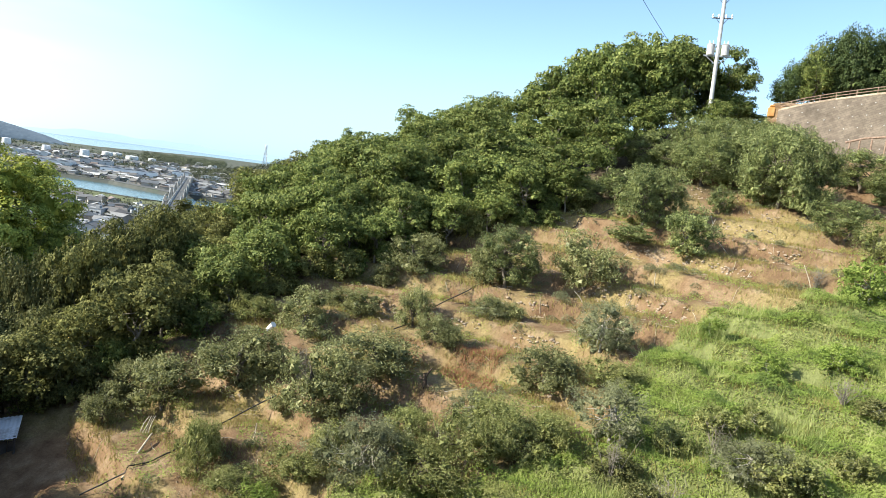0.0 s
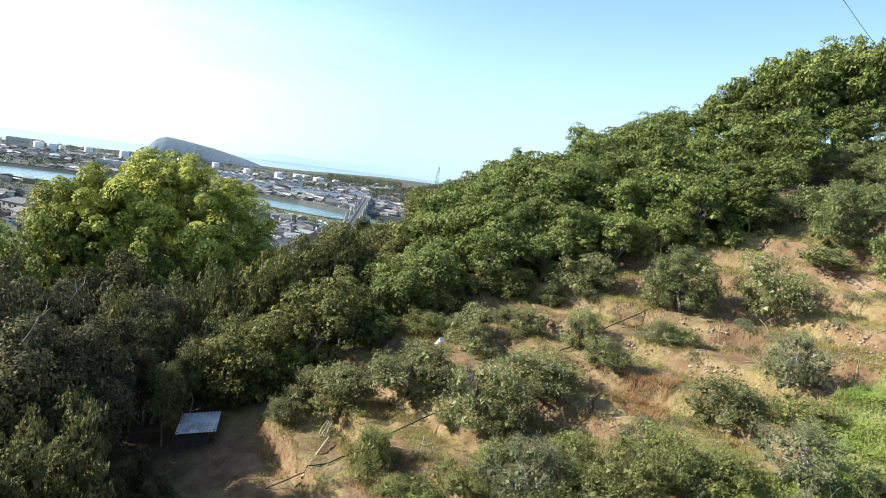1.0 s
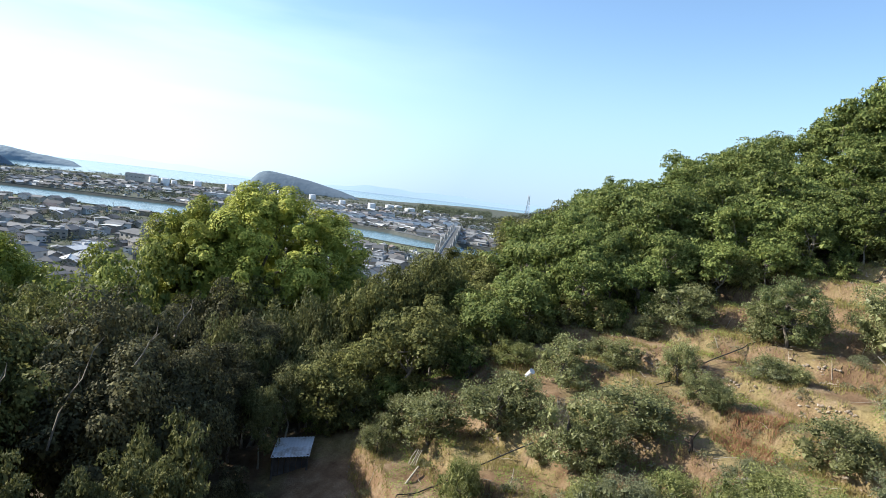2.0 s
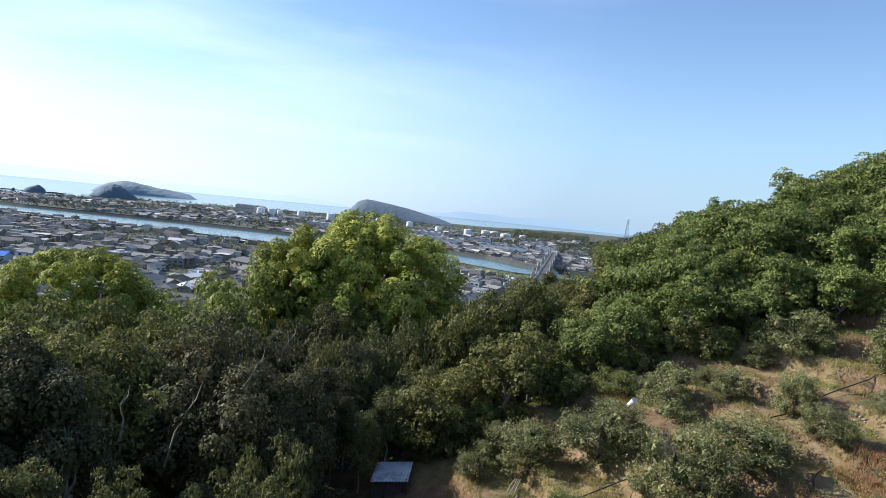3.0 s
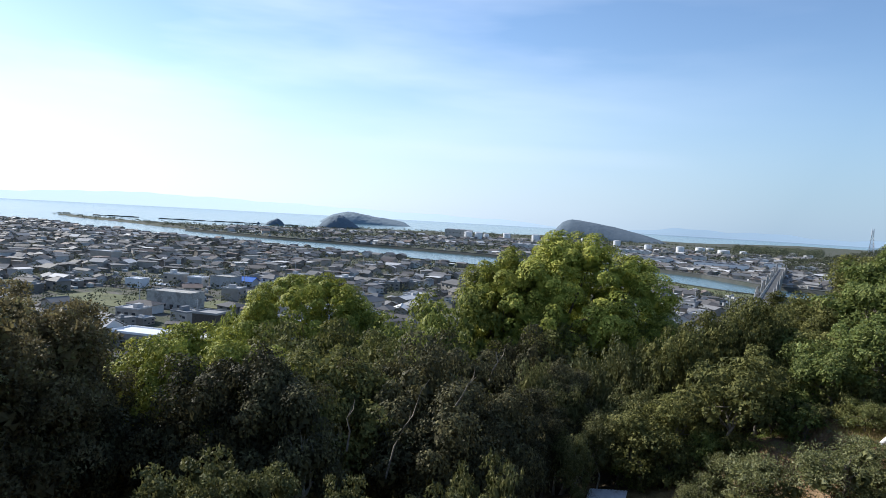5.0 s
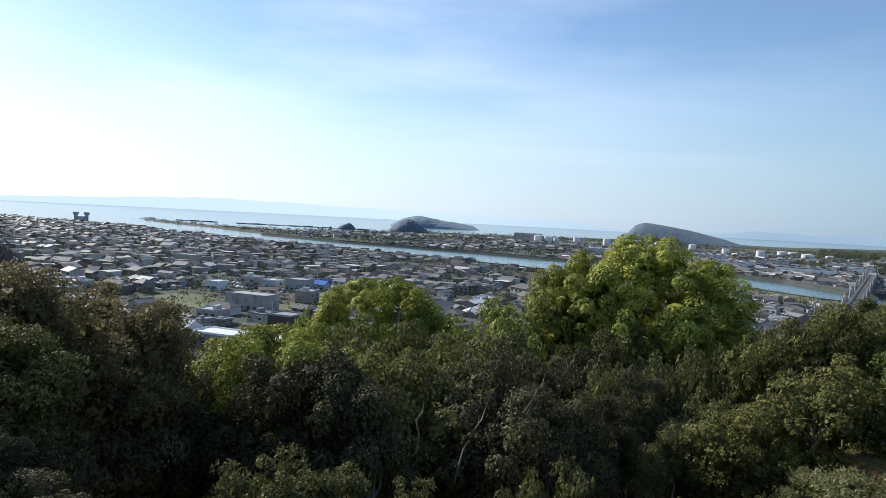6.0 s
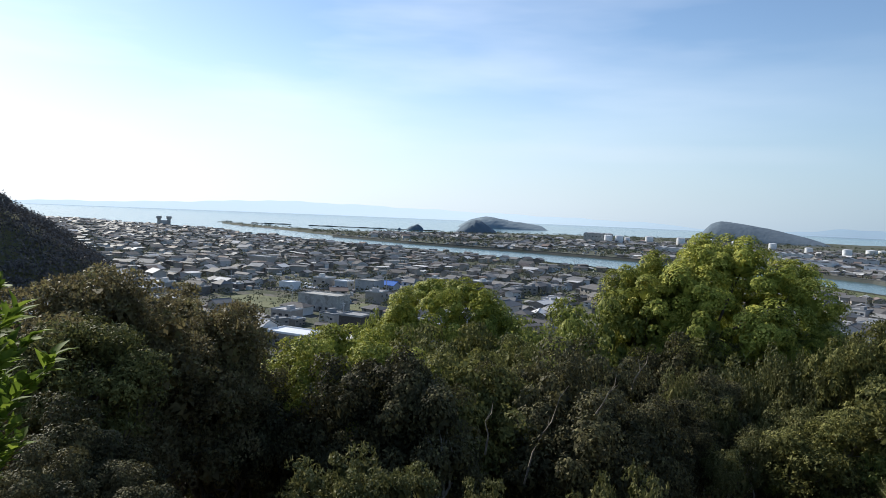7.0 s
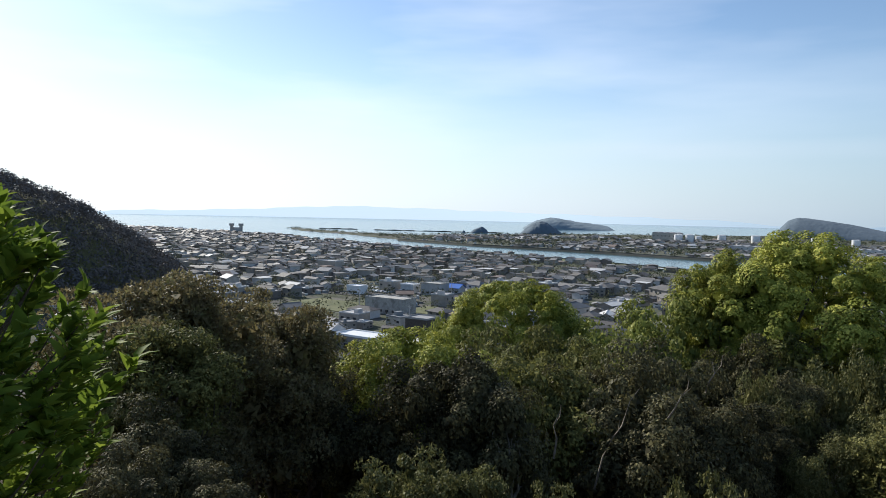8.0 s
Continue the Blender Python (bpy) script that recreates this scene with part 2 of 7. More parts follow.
LEAF_CITRUS = leafy("citrus leaves", [(0.06, 0.068, 0.028), (0.148, 0.16, 0.06), (0.285, 0.285, 0.115), (0.40, 0.37, 0.19)], 0.5, 0.33, 0.3)
# darker, greener copy of the citrus tones for trees high on the slope
LEAF_CITRUS_DEEP = leafy("deep green citrus leaves", [(0.045, 0.06, 0.022), (0.112, 0.138, 0.045), (0.225, 0.248, 0.085), (0.35, 0.345, 0.155)], 0.5, 0.3, 0.3)
# yellower copy of the citrus tones, coloured for trees that look sunlit
LEAF_CITRUS_LIT = leafy("yellow-green citrus leaves", [(0.072, 0.085, 0.026), (0.165, 0.185, 0.055), (0.285, 0.288, 0.095), (0.39, 0.355, 0.15)], 0.5, 0.3, 0.3)
LEAF_DULL = leafy("dull citrus leaves", [(0.11, 0.118, 0.062), (0.21, 0.22, 0.112), (0.36, 0.35, 0.20)], 0.55, 0.33, 0.2)
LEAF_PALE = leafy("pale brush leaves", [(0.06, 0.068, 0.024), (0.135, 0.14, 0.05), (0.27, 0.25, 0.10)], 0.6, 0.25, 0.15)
LEAF_WEED = leafy("weed leaves", [(0.12, 0.155, 0.062), (0.155, 0.21, 0.056), (0.215, 0.285, 0.064), (0.305, 0.37, 0.09), (0.37, 0.39, 0.14), (0.41, 0.40, 0.20)], 0.65, 0.42, 0.05, patch=0.45, grain=0.3, depth=1.9)
LEAF_REED = leafy("tall grass", [(0.21, 0.255, 0.08), (0.31, 0.35, 0.12), (0.41, 0.40, 0.18)], 0.7, 0.35, 0.1)
LEAF_DRY = leafy("dry grass", [(0.24, 0.17, 0.07), (0.34, 0.26, 0.11), (0.30, 0.28, 0.08), (0.20, 0.20, 0.06)], 0.8, 0.25, 0.1)
LEAF_RUST = leafy("rust grass", [(0.33, 0.165, 0.085), (0.44, 0.24, 0.13), (0.49, 0.32, 0.19)], 0.8, 0.25, 0.1)
LEAF_BRIGHT = leafy("bright shrub leaves", [(0.07, 0.12, 0.018), (0.19, 0.27, 0.034), (0.44, 0.52, 0.075)], 0.6, 0.45, 0.1)
# grey haze is mixed into the leaf tones of these two
LEAF_FAR_HAZED = leafy("hazed far woods", [(0.075, 0.085, 0.058), (0.11, 0.12, 0.078), (0.155, 0.162, 0.10)], 0.9, 0.1, 0.0)
LEAF_HILL_HAZED = leafy("hazed hill woods", [(0.13, 0.122, 0.12), (0.15, 0.142, 0.137), (0.175, 0.166, 0.158)], 0.95, 0.05, 0.0)
LEAF_TOWN = leafy("garden leaves", [(0.065, 0.07, 0.048), (0.11, 0.118, 0.072), (0.17, 0.172, 0.10)], 0.8, 0.12, 0.05, vary=0.2)
LEAF_HEDGE = leafy("hedge leaves", [(0.035, 0.055, 0.02), (0.075, 0.105, 0.035), (0.13, 0.165, 0.05)], 0.6, 0.2, 0.2)
BARK = surface("bark", (0.09, 0.07, 0.05), (0.17, 0.145, 0.11), 6, 0.9, fine=60, relief=0.7)
BARK_PALE = surface("pale bark", (0.28, 0.25, 0.2), (0.42, 0.39, 0.33), 6, 0.85, fine=60, relief=0.5)
BARK_MID = surface("grey bark", (0.15, 0.13, 0.10), (0.25, 0.22, 0.18), 6, 0.9, fine=60, relief=0.5)
DEADWOOD = surface("weathered wood", (0.36, 0.30, 0.22), (0.52, 0.46, 0.36), 8, 0.85, fine=70, relief=0.5)
DARKWOOD = surface("rotten wood", (0.05, 0.035, 0.025), (0.10, 0.07, 0.05), 8, 0.9, fine=70, relief=0.5)
STONE = surface("field stone", (0.25, 0.19, 0.135), (0.40, 0.32, 0.24), 4, 0.9, fine=30, relief=0.6, vary=0.25)
PEBBLE = leafy("pebbles", [(0.14, 0.10, 0.065), (0.24, 0.18, 0.12), (0.36, 0.30, 0.22)], 0.95, 0.0, 0.1)
CONCRETE = surface("concrete", (0.34, 0.33, 0.31), (0.46, 0.45, 0.42), 0.8, 0.85, fine=20, relief=0.2, stains=(0.25, 0.24, 0.22))
POLE_GREY = surface("pole concrete", (0.42, 0.41, 0.40), (0.52, 0.51, 0.49), 3, 0.8)
STEEL = surface("galvanised steel", (0.35, 0.36, 0.37), (0.48, 0.49, 0.5), 5, 0.45, 0.7, 0.5)
DARK_STEEL = surface("dark steel", (0.05, 0.05, 0.055), (0.09, 0.09, 0.10), 5, 0.55, 0.4, 0.4)
RUSTY = surface("rusty rail", (0.20, 0.13, 0.09), (0.34, 0.24, 0.18), 5, 0.75, 0.2)
BLACK = surface("black rubber", (0.02, 0.02, 0.02), (0.04, 0.038, 0.035), 5, 0.6)
WHITE = surface("white paint", (0.72, 0.73, 0.74), (0.82, 0.82, 0.82), 0.3, 0.5, fine=2)
TIN = surface("galvanised sheet", (0.74, 0.77, 0.81), (0.86, 0.87, 0.89), 1.5, 0.4, 0.1, 0.5, fine=12, stains=(0.45, 0.42, 0.4))
PLANK = surface("grey boards", (0.06, 0.053, 0.046), (0.11, 0.097, 0.084), 3, 0.9)
ORANGE = surface("orange paint", (0.42, 0.19, 0.05), (0.52, 0.26, 0.09), 2, 0.5)
GLASS = surface("dark window glass", (0.03, 0.035, 0.045), (0.05, 0.06, 0.07), 0.5, 0.12, 0.0, 0.6, relief=0.02)
BRIDGE_GREY = surface("bridge paint", (0.27, 0.26, 0.245), (0.38, 0.37, 0.35), 0.05, 0.6, fine=1)
BRIDGE_STEEL = surface("truss paint", (0.19, 0.175, 0.155), (0.29, 0.27, 0.245), 0.1, 0.6, fine=1)
ROADWAY = surface("worn roadway", (0.085, 0.085, 0.085), (0.125, 0.125, 0.12), 0.1, 0.9, fine=4)
ASPHALT = surface("asphalt", (0.045, 0.045, 0.048), (0.065, 0.065, 0.066), 0.3, 0.9, fine=30)
TANK_WHITE = surface("tank paint", (0.70, 0.71, 0.72), (0.80, 0.80, 0.80), 0.08, 0.5, fine=0.6, stains=(0.6, 0.57, 0.52))
EMBANK = surface("embankment concrete", (0.045, 0.05, 0.045), (0.075, 0.077, 0.068), 0.08, 0.9, fine=1.2, stains=(0.05, 0.06, 0.045))
FIELD_GREEN = surface("field grass", (0.085, 0.10, 0.04), (0.15, 0.155, 0.075), 0.05, 0.95, fine=1.5)
BLUE_SHEET = surface("blue sheet", (0.03, 0.12, 0.45), (0.05, 0.18, 0.55), 0.2, 0.5)
TERMINAL_WALL = surface("industrial cladding", (0.42, 0.43, 0.45), (0.58, 0.58, 0.57), 0.04, 0.7, fine=0.5, vary=0.25)


def house_material(name, stops, rough, spec, scale=0.4):
    """House paint or roofing whose colour differs from house to house."""
    m, n, l, p = material(name, rough, 0, spec)
    o = n.new("ShaderNodeObjectInfo")
    r = ramp(n, stops)
    r.color_ramp.interpolation = "CONSTANT"
    l.new(o.outputs["Random"], r.inputs["Fac"])
    t = noise_tex(n, l, scale, 5)
    l.new(mixed(n, l, 0.35, r.outputs["Color"], t.outputs["Fac"], "OVERLAY"), p.inputs["Base Color"])
    return m


# the near-white tone also stands for roofs that glint in the sun
ROOF_TONES = [(0.0, (0.145, 0.14, 0.136)), (0.18, (0.20, 0.194, 0.188)), (0.36, (0.12, 0.113, 0.109)), (0.5, (0.17, 0.158, 0.146)), (0.62, (0.25, 0.244, 0.238)), (0.76, (0.32, 0.32, 0.322)),
              (0.81, (0.135, 0.142, 0.15)), (0.86, (0.58, 0.575, 0.565)), (0.93, (0.215, 0.17, 0.145))]
WALL_TONES = [(0.0, (0.40, 0.36, 0.315)), (0.2, (0.27, 0.25, 0.225)), (0.38, (0.46, 0.43, 0.395)), (0.5, (0.20, 0.18, 0.16)), (0.66, (0.34, 0.31, 0.275)),
              (0.85, (0.55, 0.54, 0.53))]
ROOF_TILE = house_material("roof tiles", ROOF_TONES, 0.62, 0.10)
HOUSE_WALL = house_material("house walls", WALL_TONES, 0.85, 0.2)
FLAT_ROOF = house_material("flat roofing", [(0.0, (0.30, 0.30, 0.30)), (0.4, (0.42, 0.42, 0.42)), (0.7, (0.22, 0.23, 0.24)), (0.85, (0.52, 0.52, 0.51))], 0.7, 0.2)


def island_material(name, tones, rough, spec):
    """For one joined mesh: every loose piece takes its own colour."""
    m, n, l, p = material(name, rough, 0, spec)
    g, r = n.new("ShaderNodeNewGeometry"), ramp(n, tones)
    r.color_ramp.interpolation = "CONSTANT"
    l.new(g.outputs["Random Per Island"], r.inputs["Fac"])
    t = noise_tex(n, l, 0.3, 4)
    l.new(mixed(n, l, 0.3, r.outputs["Color"], t.outputs["Fac"], "OVERLAY"), p.inputs["Base Color"])
    return m


FAR_ROOF = island_material("far roofs", ROOF_TONES, 0.62, 0.10)
FAR_WALL = island_material("far walls", WALL_TONES, 0.85, 0.2)
# yard things in bright tones, added also to speckle the town with glints
FAR_CLUTTER = island_material("yard clutter", [(0.0, (0.42, 0.42, 0.42)), (0.25, (0.3, 0.3, 0.3)), (0.45, (0.12, 0.12, 0.13)), (0.6, (0.5, 0.5, 0.48)), (0.75, (0.25, 0.2, 0.16)), (0.88, (0.2, 0.27, 0.36))], 0.5, 0.4)


def ground_material():
    """Bare orange-brown soil and dry grass near by; leaf litter under the woods; town ground, fields and earth far off."""
    m, n, l, p = material("ground", 0.95, 0, 0.15)
    soil = ramp(n, [(0.3, (0.105, 0.06, 0.033)), (0.5, (0.205, 0.13, 0.072)), (0.7, (0.33, 0.24, 0.15))])
    t = noise_tex(n, l, 0.55, 7, 0.62)
    l.new(t.outputs["Fac"], soil.inputs["Fac"])
    grass = ramp(n, [(0.3, (0.20, 0.15, 0.06)), (0.6, (0.30, 0.23, 0.11)), (0.8, (0.17, 0.16, 0.05))])
    t2 = noise_tex(n, l, 1.7, 6, 0.65)
    l.new(t2.outputs["Fac"], grass.inputs["Fac"])
    patch = noise_tex(n, l, 0.22, 5, 0.6)
    pr = ramp(n, [(0.46, (0, 0, 0)), (0.58, (1, 1, 1))])
    l.new(patch.outputs["Fac"], pr.inputs["Fac"])
    col = mixed(n, l, pr.outputs["Color"], soil.outputs["Color"], grass.outputs["Color"])
    fine = noise_tex(n, l, 9, 5, 0.7)
    col = mixed(n, l, 0.6, col, fine.outputs["Fac"], "OVERLAY")
    grit = noise_tex(n, l, 38, 3, 0.7)
    col = mixed(n, l, 0.5, col, grit.outputs["Fac"], "OVERLAY")
    litter = ramp(n, [(0.35, (0.05, 0.038, 0.025)), (0.65, (0.10, 0.08, 0.05))])
    l.new(t2.outputs["Fac"], litter.inputs["Fac"])
    land = n.new("ShaderNodeVertexColor")
    land.layer_name = "cover"
    sep = n.new("ShaderNodeSeparateColor")
    l.new(land.outputs["Color"], sep.inputs["Color"])
    col = mixed(n, l, sep.outputs["Red"], col, litter.outputs["Color"])
    town = ramp(n, [(0.36, (0.075, 0.075, 0.073)), (0.46, (0.12, 0.115, 0.10)), (0.52, (0.068, 0.08, 0.045)), (0.6, (0.10, 0.102, 0.07)), (0.68, (0.16, 0.15, 0.13))])
    tt = noise_tex(n, l, 0.03, 8, 0.7)
    l.new(tt.outputs["Fac"], town.inputs["Fac"])
    col = mixed(n, l, sep.outputs["Green"], col, town.outputs["Color"])
    green = ramp(n, [(0.35, (0.13, 0.145, 0.05)), (0.6, (0.21, 0.225, 0.085))])
    l.new(t2.outputs["Fac"], green.inputs["Fac"])
    col = mixed(n, l, sep.outputs["Blue"], col, green.outputs["Color"])
    l.new(col, p.inputs["Base Color"])
    bumped(n, l, p, fine.outputs["Fac"], 0.8, 0.12)
    return m


def water_material():
    m, n, l, p = material("water", 0.14, 0, 0.5)
    p.inputs["Base Color"].default_value = (0.075, 0.15, 0.175, 1)
    a, b = noise_tex(n, l, 0.05, 6, 0.6), noise_tex(n, l, 0.5, 3, 0.6)
    bumped(n, l, p, mixed(n, l, 0.5, a.outputs["Fac"], b.outputs["Fac"]), 0.4, 1.0)
    return m


def block_wall():
    """Rows of weathered concrete blocks with pale weep holes."""
    m, n, l, p = material("block wall", 0.9, 0, 0.15)
    tc, b = n.new("ShaderNodeTexCoord"), n.new("ShaderNodeTexBrick")
    mp = n.new("ShaderNodeMapping")
    mp.inputs["Rotation"].default_value = (radians(90), 0, radians(30))
    l.new(tc.outputs["Object"], mp.inputs["Vector"])
    l.new(mp.outputs["Vector"], b.inputs["Vector"])
    b.inputs["Scale"].default_value, b.inputs["Mortar Size"].default_value = 1.25, 0.02
    b.inputs["Color1"].default_value, b.inputs["Color2"].default_value, b.inputs["Mortar"].default_value = (0.14, 0.112, 0.088, 1), (0.18, 0.147, 0.115, 1), (0.125, 0.10, 0.078, 1)
    t = noise_tex(n, l, 0.5, 5)
    streak = noise_tex(n, l, 2.2, 6, 0.7)
    col = mixed(n, l, 0.7, b.outputs["Color"], t.outputs["Fac"], "OVERLAY")
    l.new(mixed(n, l, 0.6, col, streak.outputs["Fac"], "OVERLAY"), p.inputs["Base Color"])
    bumped(n, l, p, b.outputs["Fac"], -0.5, 0.05)
    return m


WALL_STONE = block_wall()
GROUND, WATER = ground_material(), water_material()
# ---- building helpers ----
def raw_mesh(name, verts, faces, mats, index=None, smooth=False):
    """A mesh from arrays: verts (n, 3) and faces (m, k), or a list of such face arrays."""
    me = bpy.data.meshes.new(name)
    groups = faces if isinstance(faces, list) else [faces]
    groups = [np.asarray(g, np.int32) for g in groups if len(g)]
    loops = np.concatenate([g.ravel() for g in groups])
    sizes = np.concatenate([np.full(len(g), g.shape[1], np.int32) for g in groups])
    me.vertices.add(len(verts))
    me.vertices.foreach_set("co", np.asarray(verts, np.float32).ravel())
    me.loops.add(len(loops))
    me.loops.foreach_set("vertex_index", loops)
    me.polygons.add(len(sizes))
    me.polygons.foreach_set("loop_start", np.concatenate([[0], np.cumsum(sizes)[:-1]]).astype(np.int32))
    for m in mats:
        me.materials.append(m)
    if index is not None:
        me.polygons.foreach_set("material_index", np.asarray(index, np.int32))
    me.polygons.foreach_set("use_smooth", np.full(len(sizes), smooth))
    me.update(calc_edges=True)
    me.validate()
    return me


def part_mesh(name, me, parent=None, label=""):
    ob = new(name, me)
    ob.parent = parent
    return tagged(ob, label)


def part(name, bm, mat, parent=None, label="", smooth=False):
    me = bpy.data.meshes.new(name)
    bm.to_mesh(me)
    bm.free()
    me.materials.append(mat)
    if smooth:
        me.polygons.foreach_set("use_smooth", np.full(len(me.polygons), True))
    return part_mesh(name, me, parent, label)


def box(bm, x0, y0, z0, x1, y1, z1, bevel=0.0):
    r = bmesh.ops.create_cube(bm, size=1, matrix=Matrix.LocRotScale(((x0 + x1) / 2, (y0 + y1) / 2, (z0 + z1) / 2), None, (x1 - x0, y1 - y0, z1 - z0)))
    if bevel:
        bmesh.ops.bevel(bm, geom=list({e for v in r["verts"] for e in v.link_edges}), offset=bevel, segments=1, affect="EDGES")
    return bm


def rod(bm, a, b, r0, r1=None, sides=8):
    a, b = Vector(a), Vector(b)
    m = Matrix.Translation((a + b) / 2) @ (b - a).to_track_quat("Z", "Y").to_matrix().to_4x4()
    bmesh.ops.create_cone(bm, cap_ends=True, segments=sides, radius1=r0, radius2=r0 if r1 is None else r1, depth=(b - a).length, matrix=m)
    return bm


def tube(points, radii, sides=6):
    """Vertices and faces of a bent, tapering tube."""
    points, radii = np.asarray(points, float), np.asarray(radii, float)
    way = np.gradient(points, axis=0)
    way /= np.linalg.norm(way, axis=1)[:, None] + 1e-9
    ref = np.where(np.abs(way[:, 2:3]) > 0.9, [[1.0, 0, 0]], [[0, 0, 1.0]])
    u = np.cross(way, ref)
    u /= np.linalg.norm(u, axis=1)[:, None]
    v = np.cross(way, u)
    ang = np.arange(sides) * 2 * np.pi / sides
    ring = points[:, None] + radii[:, None, None] * (np.cos(ang)[None, :, None] * u[:, None] + np.sin(ang)[None, :, None] * v[:, None])
    i, j = np.meshgrid(np.arange(len(points) - 1), np.arange(sides), indexing="ij")
    k = (j + 1) % sides
    return ring.reshape(-1, 3), np.stack([i * sides + j, i * sides + k, (i + 1) * sides + k, (i + 1) * sides + j], -1).reshape(-1, 4)


def joined(pieces):
    verts, faces, n = [], [], 0
    for v, f in pieces:
        verts.append(v)
        faces.append(f + n)
        n += len(v)
    return np.concatenate(verts), np.concatenate(faces)


def unit(v):
    return v / (np.linalg.norm(v, axis=-1, keepdims=True) + 1e-9)


def leaves(rng, centre, normal, length, width, along=None, loose=0.3):
    """A three-cornered leaf or sprig at each centre, facing roughly along normal."""
    n = len(centre)
    normal = unit(normal + rng.normal(0, loose, (n, 3)))
    a = rng.normal(0, 1, (n, 3)) if along is None else along + rng.normal(0, 0.45, (n, 3))
    a = unit(a - normal * np.sum(a * normal, axis=1, keepdims=True))
    b = np.cross(normal, a)
    ln, wd = (length * rng.uniform(0.6, 1.3, n))[:, None], (width * rng.uniform(0.7, 1.3, n))[:, None]
    v = np.stack([centre - a * ln * 0.4 - b * wd * 0.5, centre - a * ln * 0.25 + b * wd * 0.5, centre + a * ln * 0.6 - normal * ln * 0.1], 1).reshape(-1, 3)
    return v, np.arange(3 * n).reshape(-1, 3)


def ball_points(rng, n):
    return unit(rng.normal(0, 1, (n, 3)))


def crown_leaves(rng, lobes, count, leaf, fill=0.25, low=-0.5, width=0.6, flat=1.0, knobs=0, knob=0.4, spray=0.0, loose=0.3):
    """Leaves over the outsides of many lobes (rows of x, y, z, radius), thinner within. knobs: smaller tufts on each lobe, of that share of its size."""
    scale = np.array([1, 1, flat])
    out = np.zeros((len(lobes), 3))
    if knobs:
        out = ball_points(rng, len(lobes) * knobs)
        out[:, 2] = np.where(out[:, 2] < low, -out[:, 2], out[:, 2])
        big = np.repeat(lobes, knobs, axis=0)
        lobes = np.column_stack([big[:, :3] + out * scale * big[:, 3:] * rng.uniform(0.7, 0.95, (len(out), 1)), big[:, 3] * knob * rng.uniform(0.6, 1.4, len(out))])
    share = lobes[:, 3] ** 2
    pick = rng.choice(len(lobes), count, p=share / share.sum())
    way = ball_points(rng, count)
    way[:, 2] = np.where(way[:, 2] < low, -way[:, 2], way[:, 2])
    depth = np.where(rng.uniform(size=count) < fill, rng.uniform(0.2, 0.85, count), rng.uniform(0.85, 1.12, count))
    centre = lobes[pick, :3] + way * scale * (lobes[pick, 3] * depth)[:, None]
    facing = way * 0.8 + out[pick] * 0.7 + np.array([0, 0, 0.15])
    if not spray:
        return leaves(rng, centre, facing, leaf, leaf * width, loose=loose)
    stick_out = rng.uniform(size=(count, 1)) < spray
    return leaves(rng, centre, np.where(stick_out, np.cross(way, rng.normal(0, 1, (count, 3))) + np.array([0, 0, 0.3]), facing), leaf, leaf * width,
                  np.where(stick_out, way + np.array([0, 0, 0.35]), rng.normal(0, 1, (count, 3))), loose)


def limbs(rng, height, lobes, base_r, fork=0.35, sides=6, lean=0.15, most=14):
    """A trunk with limbs that run out to the lobes."""
    top = np.array([rng.uniform(-lean, lean) * height, rng.uniform(-lean, lean) * height, height * 0.72])
    ts = np.linspace(0, 1, 7)
    wig = rng.normal(0, 0.035 * height, (7, 3)) * (ts * (1 - ts) * 4)[:, None] * np.array([1, 1, 0.2])
    spine = ts[:, None] * top + wig
    pieces = [tube(spine, base_r * (1.25 - 1.05 * ts) * np.where(ts == 0, 1.3, 1), sides)]
    order = np.argsort(-lobes[:, 3])[:most]
    for q in lobes[order]:
        s = rng.uniform(fork, 0.9)
        a = np.array([np.interp(s, ts, spine[:, k]) for k in range(3)])
        us = np.linspace(0, 1, 5)
        mid = (a + q[:3]) / 2 + np.array([0, 0, -0.12 * height * rng.uniform(0, 1)])
        path = ((1 - us) ** 2)[:, None] * a + (2 * us * (1 - us))[:, None] * mid + (us ** 2)[:, None] * q[:3]
        path[1:-1] += rng.normal(0, 0.02 * height, (3, 3))
        pieces.append(tube(path, base_r * (0.5 - 0.42 * us), 5))
    return joined(pieces)


def crown_lobes(rng, n, cx, cz, rx, rz, r, lowest=-0.4, shell=0.72, even=False):
    """Lobes spread over an egg-shaped crown, mostly near its outside. even: no bald places."""
    if even:
        i = np.arange(n * 3) + 0.5
        up, turn = 1 - 2 * i / (n * 3), i * 2.39996
        way = np.column_stack([np.cos(turn) * np.sqrt(1 - up ** 2), np.sin(turn) * np.sqrt(1 - up ** 2), up]) + rng.normal(0, 0.07, (n * 3, 3))
        way = unit(way)[rng.permutation(n * 3)]
    else:
        way = ball_points(rng, n * 3)
    way = way[way[:, 2] > lowest]
    way = way[np.linspace(0, len(way) - 1, min(n, len(way))).astype(int)] if even else way[:n]
    k = rng.uniform(shell, 1.0, (len(way), 1)) * np.where(rng.uniform(size=(len(way), 1)) < (0.06 if even else 0.2), 0.5, 1)
    c = way * k * np.array([rx, rx, rz]) + np.array([cx, 0, cz])
    return np.column_stack([c, r * rng.uniform(0.65, 1.35, len(c))])


